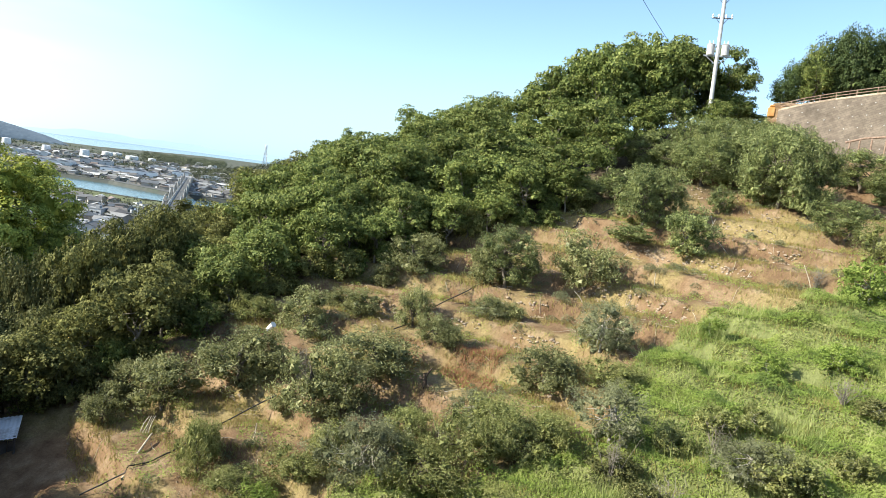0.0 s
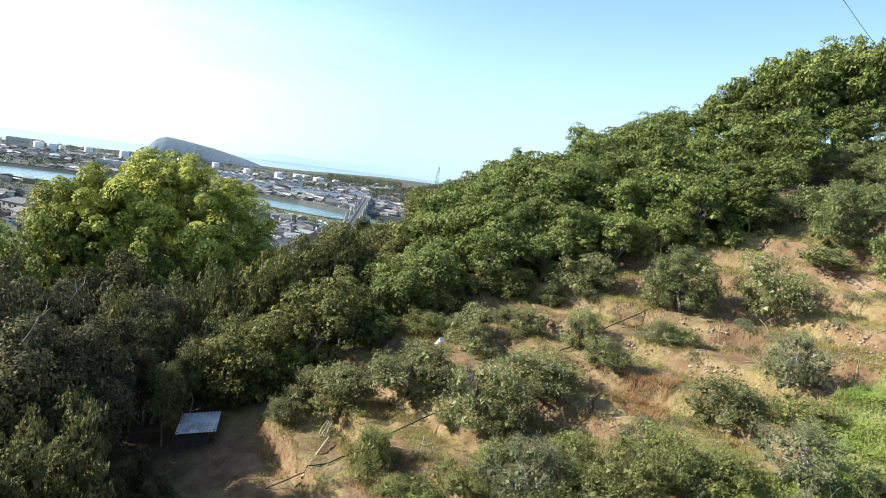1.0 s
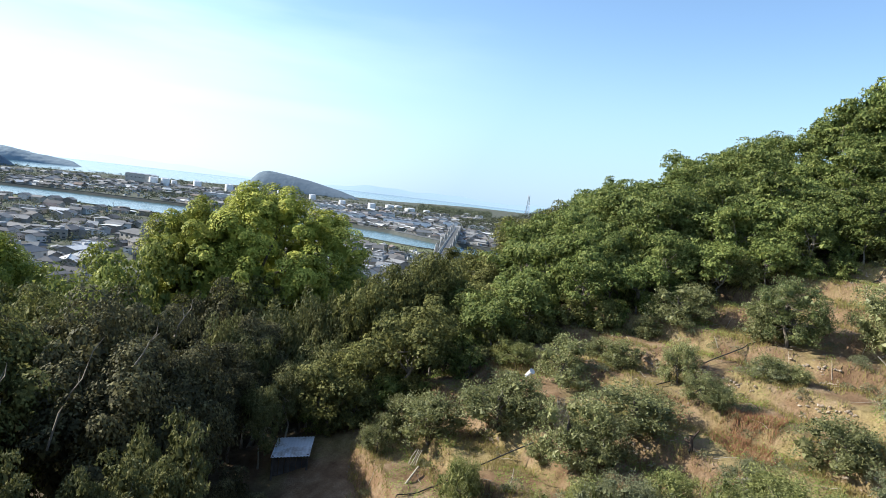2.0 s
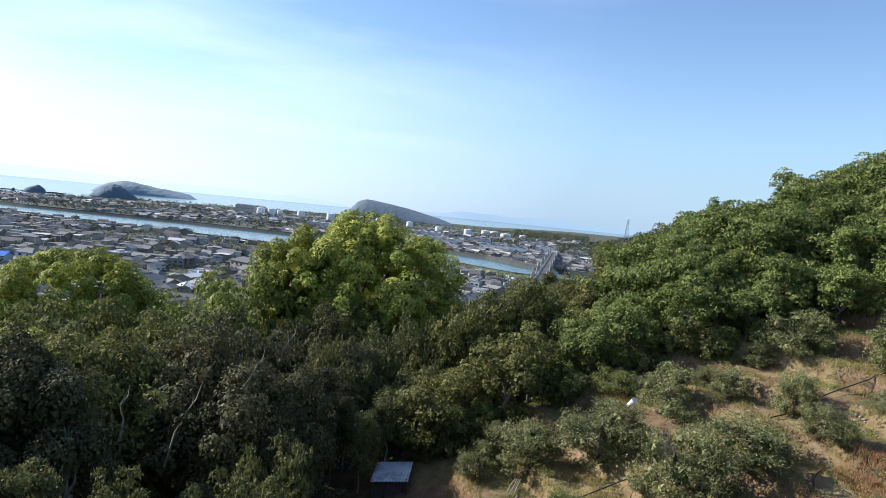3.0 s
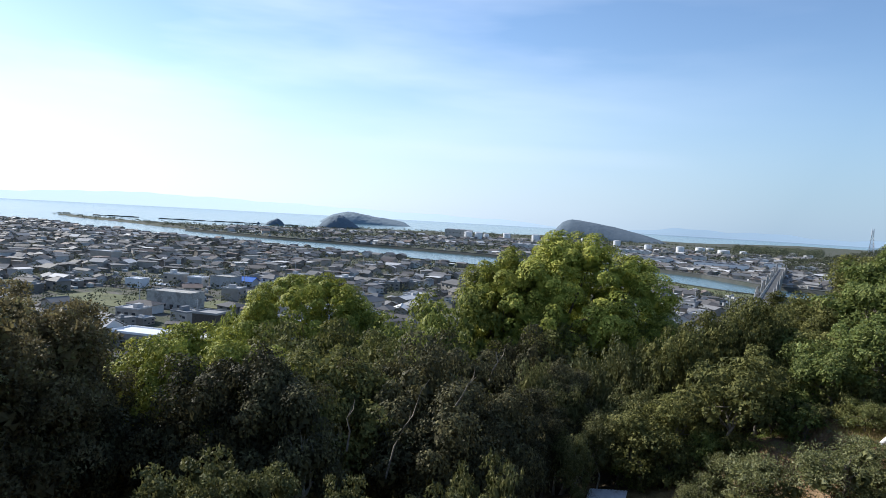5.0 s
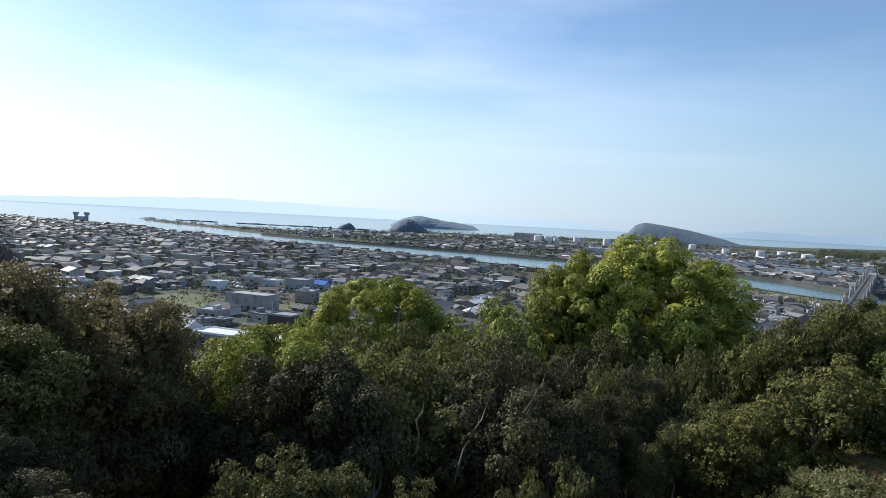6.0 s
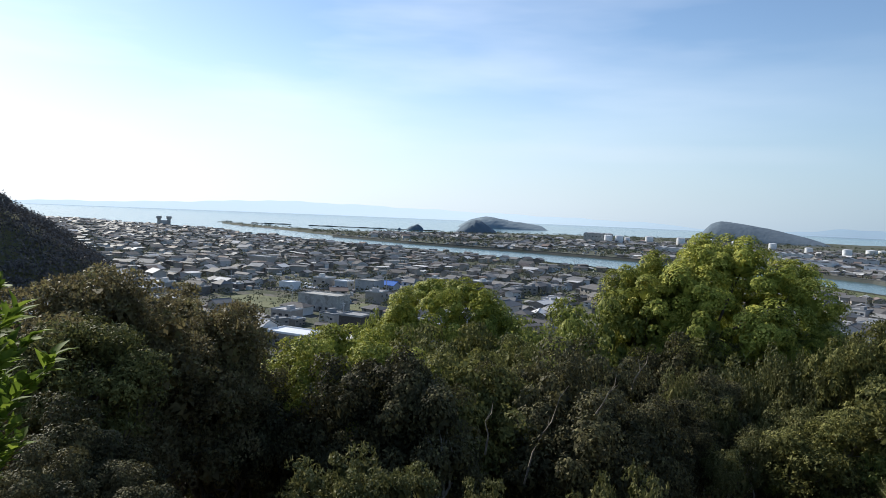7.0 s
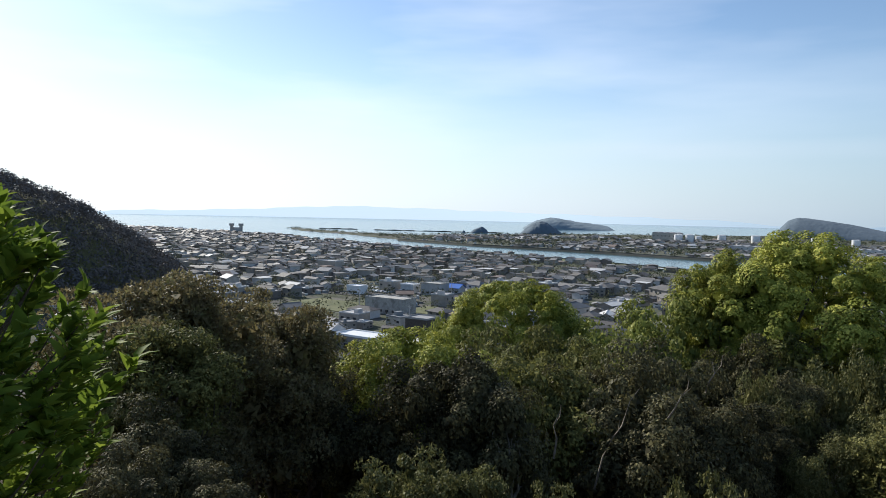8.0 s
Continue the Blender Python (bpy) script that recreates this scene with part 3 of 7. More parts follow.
def plant(name, seed, height, rx, crown_low, lobe, n_lobes, count, leaf, leaf_mat, bark, trunk_r, flat=0.8, lowest=-0.4, width=0.6, fill=0.25, label="", category="tree",
          group="", most=14, knobs=9, knob=0.42, spray=0.2, loose=0.4, even=False, heart=0.22):
    """A tree or bush: trunk with limbs, and a crown of leaves. crown_low: the crown's lower edge as a share of the height."""
    rng = np.random.default_rng(seed)
    cz, rz = height * (1 + crown_low) / 2, height * (1 - crown_low) / 2
    lobes = crown_lobes(rng, n_lobes, 0, cz, rx - lobe * 0.6, max(rz - lobe * 0.6 * flat, 0.2), lobe, lowest, 0.82 if even else 0.72, even)
    thing = new(name)
    tv, tf = limbs(rng, height, lobes, trunk_r, most=most)
    part_mesh("trunk", raw_mesh("trunk", tv, tf, [bark], smooth=True), thing)
    cv, cf = crown_leaves(rng, lobes, count, leaf, fill, width=width, flat=flat, knobs=knobs, knob=knob, spray=spray, loose=loose)
    # oversized inner leaves, added to stop light passing through the crown
    inner = max(60, count // 8)
    pick = rng.choice(len(lobes), inner)
    way = ball_points(rng, inner)
    core = lobes[pick, :3] + way * np.array([1, 1, flat]) * (lobes[pick, 3] * rng.uniform(0.05, 0.55, inner))[:, None]
    core[:, :2] *= 0.93
    cv, cf = joined([(cv, cf), leaves(rng, core, way, leaf * 1.6 + lobe * 0.5 * heart, leaf * 1.5 + lobe * 0.45 * heart)])
    part_mesh("crown", raw_mesh("crown", cv, cf, [leaf_mat]), thing)
    return tagged(thing, label, category, group)


def drop_to(x, y, sink=0.1):
    return float(ground_z(np.array([x]), np.array([y]))[0]) - sink


def stand(proto, x, y, size=1.0, turn=0.0, tall=1.0, sink=0.1, z=None):
    """A copy of a thing on the ground."""
    z = drop_to(x, y, sink) if z is None else z
    return copy_thing(proto, pose(x, y, z, 0, 0, turn) @ Matrix.Diagonal((size, size, size * tall, 1)))


def discard(thing):
    for o in (*thing.children_recursive, thing):
        bpy.data.objects.remove(o)


# ---- ground and water ----
def polar_sheet(name, azs, rs, height, mats):
    az, r = np.meshgrid(azs, rs, indexing="ij")
    x, y = at(az.ravel(), r.ravel())
    z = height(x, y)
    na, nr = len(azs), len(rs)
    i, j = np.meshgrid(np.arange(na), np.arange(nr - 1), indexing="ij")
    k = (i + 1) % na
    f = np.stack([i * nr + j, i * nr + j + 1, k * nr + j + 1, k * nr + j], -1).reshape(-1, 4)[:, ::-1]
    verts = np.column_stack([x, y, z])
    centre = len(verts)
    verts = np.vstack([verts, [[0, 0, float(height(np.array([0.01]), np.array([0.01]))[0])]]])
    fan = np.stack([np.full(na, centre), np.arange(na) * nr, (np.arange(na) + 1) % na * nr], -1)[:, ::-1]
    return raw_mesh(name, verts, [f, fan], mats, smooth=True)


AZS = np.concatenate([np.arange(-48, 34, 0.5), np.arange(34, 106, 0.65), np.arange(106, 312, 4.0)])
RS = np.concatenate([np.geomspace(0.5, 14, 22), np.arange(14.4, 80, 0.36), np.geomspace(80.5, 4950, 190)])
ground_mesh = polar_sheet("ground", AZS, RS, ground_z, [GROUND])
gv = np.empty(len(ground_mesh.vertices) * 3, np.float32)
ground_mesh.vertices.foreach_get("co", gv)
gx, gy, gz = gv.reshape(-1, 3).T
g_az, g_d = np.degrees(np.arctan2(-gx, gy)), np.hypot(gx, gy)
litter = np.maximum(sm(-1, 3, g_d - edge_of_wood(g_az)) * sm(-24, -16, g_az), sm(32, 38, g_az + 2 * wob(gx / 3, gy / 3)))
litter = np.maximum(litter, 1 - sm(18, 24, g_d)) * (1 - sm(150, 200, g_d))
hills = sm(6, 14, gz) * sm(250, 300, g_d)
cover = np.ones((len(gx), 4), np.float32)
cover[:, 0], cover[:, 1], cover[:, 2] = np.maximum(litter, hills), sm(140, 190, g_d) * (1 - hills), 0
cover[:, 2] = np.maximum(weed_bank(g_az, g_d, gx, gy) * sm(18, 24, g_d), hills * 0.4)
layer = ground_mesh.color_attributes.new("cover", "FLOAT_COLOR", "POINT")
layer.data.foreach_set("color", cover.ravel())
tagged(new("ground", ground_mesh), "dry orange-brown hillside falling to a flat coastal town", "ground", kind="structure")
water_sheet = polar_sheet("water", np.arange(0, 360, 3.0), np.geomspace(150, 4980, 60), lambda x, y: np.where(np.hypot(x, y) < 250, -6.0, 0.0), [WATER])
tagged(new("water", water_sheet), "calm grey-blue river and sea in hazy light", "water", kind="structure")


def bank(name, line, inland, label, top, top_label):
    """A sloping concrete river wall with a coping along a line of points."""
    pts = []
    for (a, b), (c, e) in zip(line, line[1:]):
        n = max(1, int(math.hypot(c - a, e - b) / 25))
        pts += [(a + (c - a) * i / n, b + (e - b) * i / n) for i in range(n)]
    pts = np.array(pts + [line[-1]], float)
    way = unit(np.gradient(pts, axis=0))
    side = np.column_stack([-way[:, 1], way[:, 0]]) * inland
    prof = [(-4, -1.5), (-1.0, 2.9), (-1.0, 3.6), (0.2, 3.6), (0.2, 2.6)]
    v = np.stack([np.column_stack([pts + side * o, np.full(len(pts), h)]) for o, h in prof], 1)
    i, j = np.meshgrid(np.arange(len(pts) - 1), np.arange(len(prof) - 1), indexing="ij")
    k = len(prof)
    f = np.stack([i * k + j, i * k + j + 1, (i + 1) * k + j + 1, (i + 1) * k + j], -1).reshape(-1, 4)
    wall_strip = tagged(new(name, raw_mesh(name, v.reshape(-1, 3), f, [EMBANK])), label, "river wall", kind="structure")
    v = np.stack([np.column_stack([pts + side * o, np.full(len(pts), h)]) for o, h in ((0.2, 2.7), (9, 2.5), (24, 2.35), (25, 1.2))], 1)
    i, j = np.meshgrid(np.arange(len(pts) - 1), np.arange(3), indexing="ij")
    f = np.stack([i * 4 + j, i * 4 + j + 1, (i + 1) * 4 + j + 1, (i + 1) * 4 + j], -1).reshape(-1, 4)
    part_mesh("berm", raw_mesh("berm", v.reshape(-1, 3), f, [top]), wall_strip, top_label)
    return wall_strip


bank("river_wall_near", NEAR_BANK[1:9], 1, "stained concrete river wall below the town", FIELD_GREEN, "grassy strip behind the river wall")
bank("river_wall_far", FAR_LAND[1:10], -1, "stained concrete river wall along the far bank", ROADWAY, "grey quay road behind the river wall")
# ---- far hills, islands, distant coast ----
def wooded_lump(name, az, d, long, deep, high, label, seed, category="island", peak=0.5, rough=0.04, cells=110, left=0.7, right=0.9, line=None, wood=None):
    """An island or headland with a tree-clad, lumpy outline. peak: where its summit lies along its length."""
    rng = np.random.default_rng(seed)
    wood = wood or ISLE_HAZED
    u, v = np.meshgrid(np.linspace(0, 1, cells), np.linspace(-1, 1, cells // 2), indexing="ij")
    prof = np.where(u < peak, np.clip(u / peak, 0, 1) ** left, np.clip((1 - u) / (1 - peak), 0, 1) ** right)
    if line:
        prof = np.interp(u, *line)
        for q in range(2):
            prof[1:-1] = (prof[:-2] + 2 * prof[1:-1] + prof[2:]) / 4
    base = prof * np.clip(1 - np.abs(v) ** 2, 0, 1) ** 0.7
    z = base * high
    for q in range(5):
        fr, ph = 9.0 * 1.9 ** q, rng.uniform(0, 6, 4)
        z += base ** 0.5 * high * rough * 0.75 ** q * np.sin(fr * u + ph[0] + 2 * np.sin(fr * 0.25 * v + ph[1])) * np.cos(fr * v * 0.4 + ph[2])
    z += (base > 0.02) * rng.uniform(0, 1, z.shape) * min(high * 0.03, 0.8) - 2.0
    cx, cy = at(az, d)
    a = math.radians(az)
    s = (u - 0.5) * long
    x = cx + math.cos(a) * s - math.sin(a) * v * deep / 2
    y = cy + math.sin(a) * s + math.cos(a) * v * deep / 2
    n = cells // 2
    i, j = np.meshgrid(np.arange(cells - 1), np.arange(n - 1), indexing="ij")
    f = np.stack([i * n + j, (i + 1) * n + j, (i + 1) * n + j + 1, i * n + j + 1], -1).reshape(-1, 4)
    me = raw_mesh(name, np.column_stack([x.ravel(), y.ravel(), z.ravel()]), f, [wood], smooth=True)
    return tagged(new(name, me), label, category, kind="structure")


# blue-grey sea haze is put into these two base colours
ISLE_HAZED = surface("hazed wooded slope", (0.105, 0.14, 0.172), (0.122, 0.158, 0.192), 0.02, 0.95, fine=0.16, relief=0.08, dist=0.8)
ISLE_FAR_HAZED = surface("far slope in paler haze", (0.175, 0.225, 0.262), (0.195, 0.247, 0.284), 0.02, 0.95, fine=0.16, relief=0.08, dist=0.8)
wooded_lump("headland", 32.9, 2190, 350, 260, 59, "flat-topped wooded headland, blue haze in its colour", 3, "headland", line=([0, 0.03, 0.09, 0.16, 0.24, 0.4, 0.6, 0.8, 0.93, 1], [0, 0.5, 0.88, 1.02, 1.0, 0.88, 0.67, 0.42, 0.2, 0]), rough=0.012)
wooded_lump("island_far", 53.0, 2640, 345, 220, 42, "long low wooded island out at sea", 4, line=([0, 0.06, 0.15, 0.28, 0.38, 0.5, 0.65, 0.8, 0.92, 1], [0, 0.35, 0.72, 0.97, 1, 0.84, 0.66, 0.52, 0.34, 0]), rough=0.045, wood=ISLE_FAR_HAZED)
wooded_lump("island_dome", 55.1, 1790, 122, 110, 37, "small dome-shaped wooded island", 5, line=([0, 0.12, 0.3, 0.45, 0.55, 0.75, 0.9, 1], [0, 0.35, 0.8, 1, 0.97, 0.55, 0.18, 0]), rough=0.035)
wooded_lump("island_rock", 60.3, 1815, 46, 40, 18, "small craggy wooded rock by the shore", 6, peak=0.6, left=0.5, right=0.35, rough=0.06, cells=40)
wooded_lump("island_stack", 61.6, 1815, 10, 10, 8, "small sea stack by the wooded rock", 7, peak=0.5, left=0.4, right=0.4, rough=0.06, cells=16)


def distant_range():
    """Mountains across the bay, far beyond everything else, with pale haze painted as glow."""
    az = np.arange(-5, 112, 0.4)
    h = 38 + 16 * np.sin(az * 0.12 + 1.0) + 10 * np.sin(az * 0.31) + 5 * np.sin(az * 0.9 + 2) + 2.5 * np.sin(az * 2.3)
    h = np.clip(h, 4, None) * (1 - sm(36, 44, az)) * (0.35 + 0.65 * sm(-5, 30, az))
    h = h * (1 + 0.4 * sm(6, 13, az) * (1 - sm(27, 37, az)))
    h = h + sm(36, 44, az) * (np.interp(az, [36, 46, 55, 60, 66, 72, 76, 82, 90], [30, 48, 62, 70, 82, 86, 66, 40, 22]) + 3 * np.sin(az * 1.1) + 2 * np.sin(az * 2.7 + 1))
    x, y = at(az, np.full(az.shape, 4900.0))
    v = np.concatenate([np.column_stack([x, y, np.full(len(az), -3.0)]), np.column_stack([x, y, h])])
    n = len(az)
    i = np.arange(n - 1)
    m, nn, l, p = material("hazy mountain glow", 1.0, 0, 0)
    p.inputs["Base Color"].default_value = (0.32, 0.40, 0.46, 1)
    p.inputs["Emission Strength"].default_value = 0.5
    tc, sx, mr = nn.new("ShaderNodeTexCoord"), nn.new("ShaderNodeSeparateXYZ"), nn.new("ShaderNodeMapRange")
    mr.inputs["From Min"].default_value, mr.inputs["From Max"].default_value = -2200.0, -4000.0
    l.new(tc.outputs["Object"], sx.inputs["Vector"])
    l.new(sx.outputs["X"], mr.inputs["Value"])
    # the haze glow turns paler towards the sun's side
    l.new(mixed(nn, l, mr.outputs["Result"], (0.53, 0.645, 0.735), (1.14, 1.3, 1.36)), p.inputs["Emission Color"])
    return tagged(new("backdrop", raw_mesh("backdrop", v, np.stack([i, i + 1, n + i + 1, n + i], -1), [m], smooth=True)), "mountains across the bay in painted pale blue haze", "mountains",
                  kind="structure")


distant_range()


def hill_woods(name, seed, count, where, leaf, label, clump=3.2, mat=LEAF_FAR_HAZED):
    """Woods that cover a far hill: clumps of foliage, crown by crown."""
    rng = np.random.default_rng(seed)
    x, y = where(rng)
    z = ground_z(x, y)
    keep = z > 2.4
    x, y, z = x[keep], y[keep], z[keep]
    r = clump * rng.uniform(0.6, 1.4, len(x))
    lobes = np.column_stack([x, y, z + r * 0.9, r])
    v, f = crown_leaves(rng, lobes, count, leaf, 0.1, low=-0.2, flat=1.1, width=0.8)
    return tagged(new(name, raw_mesh(name, v, f, [mat])), label, "woods", kind="stuff")


def left_hill(rng):
    az, d = rng.uniform(80, 108, 4200), rng.uniform(300, 560, 4200)
    x, y = at(az, d)
    k = ground_z(x, y) > 5
    return x[k], y[k]


def spur_hill(rng):
    az, d = rng.uniform(-6, 20, 6000), rng.uniform(880, 1260, 6000)
    x, y = at(az, d)
    k = ground_z(x, y) > 3.4
    return x[k], y[k]


hill_woods("hill_woods", 11, 70000, left_hill, 1.3, "brownish evergreen woods on a coastal hill, greyed with haze", mat=LEAF_HILL_HAZED)
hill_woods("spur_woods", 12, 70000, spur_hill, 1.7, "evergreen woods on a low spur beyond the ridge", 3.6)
# ---- trees of the ridge ----
CREST = ([-30, -24.5, -22.3, -20.5, -18, -13, -8.7, -4, 0, 3.5, 7, 10.5, 14, 16.5, 19.3, 22, 25, 27, 29.2, 31],
         [8.0, 7.6, 8.6, 12.4, 14.0, 13.0, 11.0, 8.9, 7.1, 5.4, 3.7, 2.0, 0.2, -1.5, -3.4, -5.3, -7.4, -9.2, -11.2, -13.8])
rng = np.random.default_rng(21)
ridge_protos = [plant("ridge_tree", 100 + i, h, w, 0.18, 1.0, 28, 4700, 0.25, LEAF_RIDGE, BARK_MID, 0.09, flat=0.68, lowest=-0.6, fill=0.05, width=0.7, knobs=4, knob=0.5, spray=0.3, loose=0.36, most=22,
                      label=lab, group="trees of the ridge")
                for i, (h, w, lab) in enumerate([(7.0, 2.7, "fresh green broadleaf tree with layered crown and slim pale limbs"),
                                                 (6.5, 3.0, "spreading fresh green tree with airy layered foliage"),
                                                 (7.5, 2.5, "tall slender fresh green tree on the ridge"),
                                                 (6.0, 2.8, "yellowish green broadleaf tree with open crown"),
                                                 (6.8, 3.2, "broad dense green tree on the wooded ridge")])]
olive_protos = [plant("ridge_tree", 110 + i, h, w, 0.1, 1.0, 30, 4700, 0.24, LEAF_MID, BARK_MID, 0.1, flat=0.75, lowest=-0.7, fill=0.05, width=0.65, knobs=4, knob=0.48, spray=0.3, loose=0.4, most=18,
                      label="olive green tree at the shaded low end of the ridge", group="trees of the ridge") for i, (h, w) in enumerate([(7.0, 2.8), (6.5, 3.1), (7.5, 2.6), (6.0, 2.9), (6.8, 3.2)])]
placed = []
for row in range(9):
    for az in np.arange(-24, 31.5, 1.0):
        a = az + rng.uniform(-1.3, 1.3)
        d = float(edge_of_wood(a)) + 1.5 + row * 3.0 + rng.uniform(-1.2, 1.2)
        x, y = at(a, d)
        if d < np.interp(a, [-24, -18.5, -15, -11, -9], [80, 78.5, 67, 60, 40]):
            continue
        if any((x - q) ** 2 + (y - w) ** 2 < 2.5 ** 2 for q, w in placed):
            continue
        gz_here = drop_to(x, y)
        limit = EYE + d * math.tan(radians(float(np.interp(a, *CREST)))) - gz_here - rng.choice([0.0, 0.3, 0.8, 1.4, 2.0])
        h = min(limit, rng.uniform(5.2, 8.0) if row > 1 else rng.uniform(4.6, 6.6))
        if row > 5 and a < -6:
            h = limit
        if h < 2.4 or h > 13:
            continue
        placed.append((x, y))
        kind = rng.integers(len(ridge_protos))
        p = olive_protos[kind] if a > 15.5 + 5 * rng.uniform(-1, 1) else ridge_protos[kind]
        s = h / ((7.0, 6.5, 7.5, 6.0, 6.8)[kind] + 0.45)
        stand(p, x, y, max(s, 0.72) if h < 9 else max(1.15, s * 0.85), rng.uniform(0, 360), s / (max(s, 0.72) if h < 9 else max(1.15, s * 0.85)), z=gz_here)
for p in ridge_protos + olive_protos:
    discard(p)

# undergrowth along the foot of the ridge wood
scrub = [plant("scrub_shrub", 130 + i, 2.6, 1.7, -0.1, 0.6, 20, 1500, 0.23, m, BARK, 0.06, flat=0.8, lowest=-0.9, label=lab, category="shrub", group="undergrowth of the ridge")
         for i, (m, lab) in enumerate([(LEAF_MID, "dense green shrub at the foot of the wood"), (LEAF_RIDGE, "leafy fresh green shrub under the trees"), (LEAF_PALE, "pale olive shrub at the edge of the wood")])]
for az in np.arange(-11, 31, 1.15):
    a = az + rng.uniform(-0.5, 0.5)
    d = float(edge_of_wood(a)) + rng.uniform(-0.6, 2.4)
    x, y = at(a, d)
    s = rng.uniform(0.5, 0.9)
    stand(scrub[rng.choice(3, p=[0.5, 0.35, 0.15])], x, y, s, rng.uniform(0, 360), rng.uniform(0.8, 1.2))
for row in range(2):
    for az in np.arange(-8, 20, 2.2):
        a = az + rng.uniform(-1.0, 1.0)
        x, y = at(a, float(edge_of_wood(a)) + 4 + row * 4.2 + rng.uniform(-1.5, 1.5))
        stand(scrub[1], x, y, rng.uniform(0.9, 1.3), rng.uniform(0, 360), rng.uniform(1.0, 1.4))
for p in scrub:
    discard(p)

# ---- the wood below the lookout ----
dark_protos = [plant("evergreen_tree", 140 + i, h, w, 0.25, 1.2, 34, 17000, 0.165, LEAF_DARK, BARK_PALE if i == 1 else BARK, 0.2, flat=0.85, lowest=-0.6, fill=0.05, width=0.85, knobs=4, knob=0.48, spray=0.15, loose=0.3,
                     label=lab, group="trees of the wood")
               for i, (h, w, lab) in enumerate([(10.0, 3.7, "dark evergreen tree with dense glossy foliage"), (10.0, 3.2, "dark evergreen tree with pale crooked limbs"),
                                                (10.0, 4.3, "broad dark evergreen tree with domed crown")])]
dark_protos.append(plant("evergreen_tree", 144, 10, 3.8, 0.25, 1.2, 34, 17000, 0.165, LEAF_MID, BARK, 0.2, flat=0.8, lowest=-0.6, fill=0.05, width=0.85, knobs=4, knob=0.48, spray=0.15, loose=0.3, label="evergreen tree in lighter olive leaves that stand for sun", group="trees of the wood"))
dark_protos.append(plant("slope_shrub", 146, 10, 5.0, -0.02, 1.3, 40, 7500, 0.38, LEAF_SLOPE, BARK, 0.2, flat=0.9, lowest=-0.8, knobs=10, knob=0.36, spray=0.5, loose=0.7,
                         label="sunlit olive green shrub on the slope below the lookout", category="shrub", group="shrubs of the slope"))
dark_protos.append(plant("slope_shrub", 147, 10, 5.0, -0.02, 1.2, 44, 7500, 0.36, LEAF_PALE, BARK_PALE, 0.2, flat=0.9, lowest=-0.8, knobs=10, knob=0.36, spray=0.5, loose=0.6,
                         label="shrub at the edge of the wood, its leaves paled as if sunlit", category="shrub", group="shrubs of the slope"))
# azimuth, distance, height of the top as degrees above level, crown size
WOOD = [(49, 33, -11.2, 0.9), (55.5, 31, -11.0, 1.0), (60.8, 29, -12.6, 0.8), (45, 41, -10.6, 0.85), (52, 42, -9.6, 0.9), (66, 40, -11.0, 0.9),
        (41, 33, -14.2, 0.75), (39.2, 37, -15.2, 0.55), (74.0, 27, -13.5, 0.7), (58.9, 36, -10.4, 0.85), (80.3, 33, -8.0, 0.85), (83.5, 31, -8.0, 0.7),
        (35.5, 46, -11.5, 0.7), (39, 52, -9.5, 0.8), (72, 34, -11.5, 0.8), (40.6, 38, -14.8, 0.65), (44.5, 35, -13.8, 0.85), (38, 42, -14.0, 0.7),
        (46.5, 29.5, -15, 0.85), (37.0, 40.5, -15.5, 0.45), (62.3, 26, -11.9, 0.72), (58.6, 25, -13.2, 0.66), (66.4, 25.5, -13.6, 0.62)]
for az, d, el, s in WOOD:
    x, y = at(az, d)
    z = drop_to(x, y, 0.2)
    h = EYE + d * math.tan(radians(el)) - z
    # lighter olive copies where the wood shows sunlit, dark ones where it is shaded
    stand(dark_protos[3 if 51 < az < 67 and s > 0.75 else rng.integers(3)], x, y, s, rng.uniform(0, 360), h / 10.0 / s, z=z)
# leaf colour stands in for light: pale where sunlit, dark evergreen copies where shaded
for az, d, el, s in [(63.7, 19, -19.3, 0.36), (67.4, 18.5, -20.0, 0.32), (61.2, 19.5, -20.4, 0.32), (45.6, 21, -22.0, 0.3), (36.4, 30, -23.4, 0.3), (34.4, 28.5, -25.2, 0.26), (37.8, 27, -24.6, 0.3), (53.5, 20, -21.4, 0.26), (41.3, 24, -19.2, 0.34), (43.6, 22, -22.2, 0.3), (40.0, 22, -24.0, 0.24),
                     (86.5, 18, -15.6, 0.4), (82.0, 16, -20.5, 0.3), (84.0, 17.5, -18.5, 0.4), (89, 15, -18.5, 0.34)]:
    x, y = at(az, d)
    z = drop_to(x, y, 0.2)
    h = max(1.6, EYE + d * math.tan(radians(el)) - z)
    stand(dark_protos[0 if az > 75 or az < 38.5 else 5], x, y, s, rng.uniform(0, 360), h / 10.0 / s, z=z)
for p in dark_protos:
    discard(p)


def single(az, d, el, name, seed, rx, deep, *rest, **tags):
    """One tree whose top reaches el degrees above level; deep: how far down its crown hangs, in metres."""
    x, y = at(az, d)
    z = drop_to(x, y, 0.2)
    h = EYE + d * math.tan(radians(el)) - z
    tree = plant(name, seed, h, rx, max(0.0, 1 - deep / h), *rest, **tags)
    tree.matrix_basis = pose(x, y, z, 0, 0, seed * 37 % 360)
    return tree


single(34.9, 62, -1.3, "camphor_tree", 160, 8.6, 15.0, 1.6, 120, 130000, 0.2, LEAF_CAMPHOR, BARK, 0.45, flat=0.95, lowest=-0.85, fill=0.02, width=0.75, knobs=5, knob=0.4, spray=0.05, loose=0.22,
                             label="large round camphor tree with sunlit yellow-green foliage", most=24, even=True, heart=0.6)
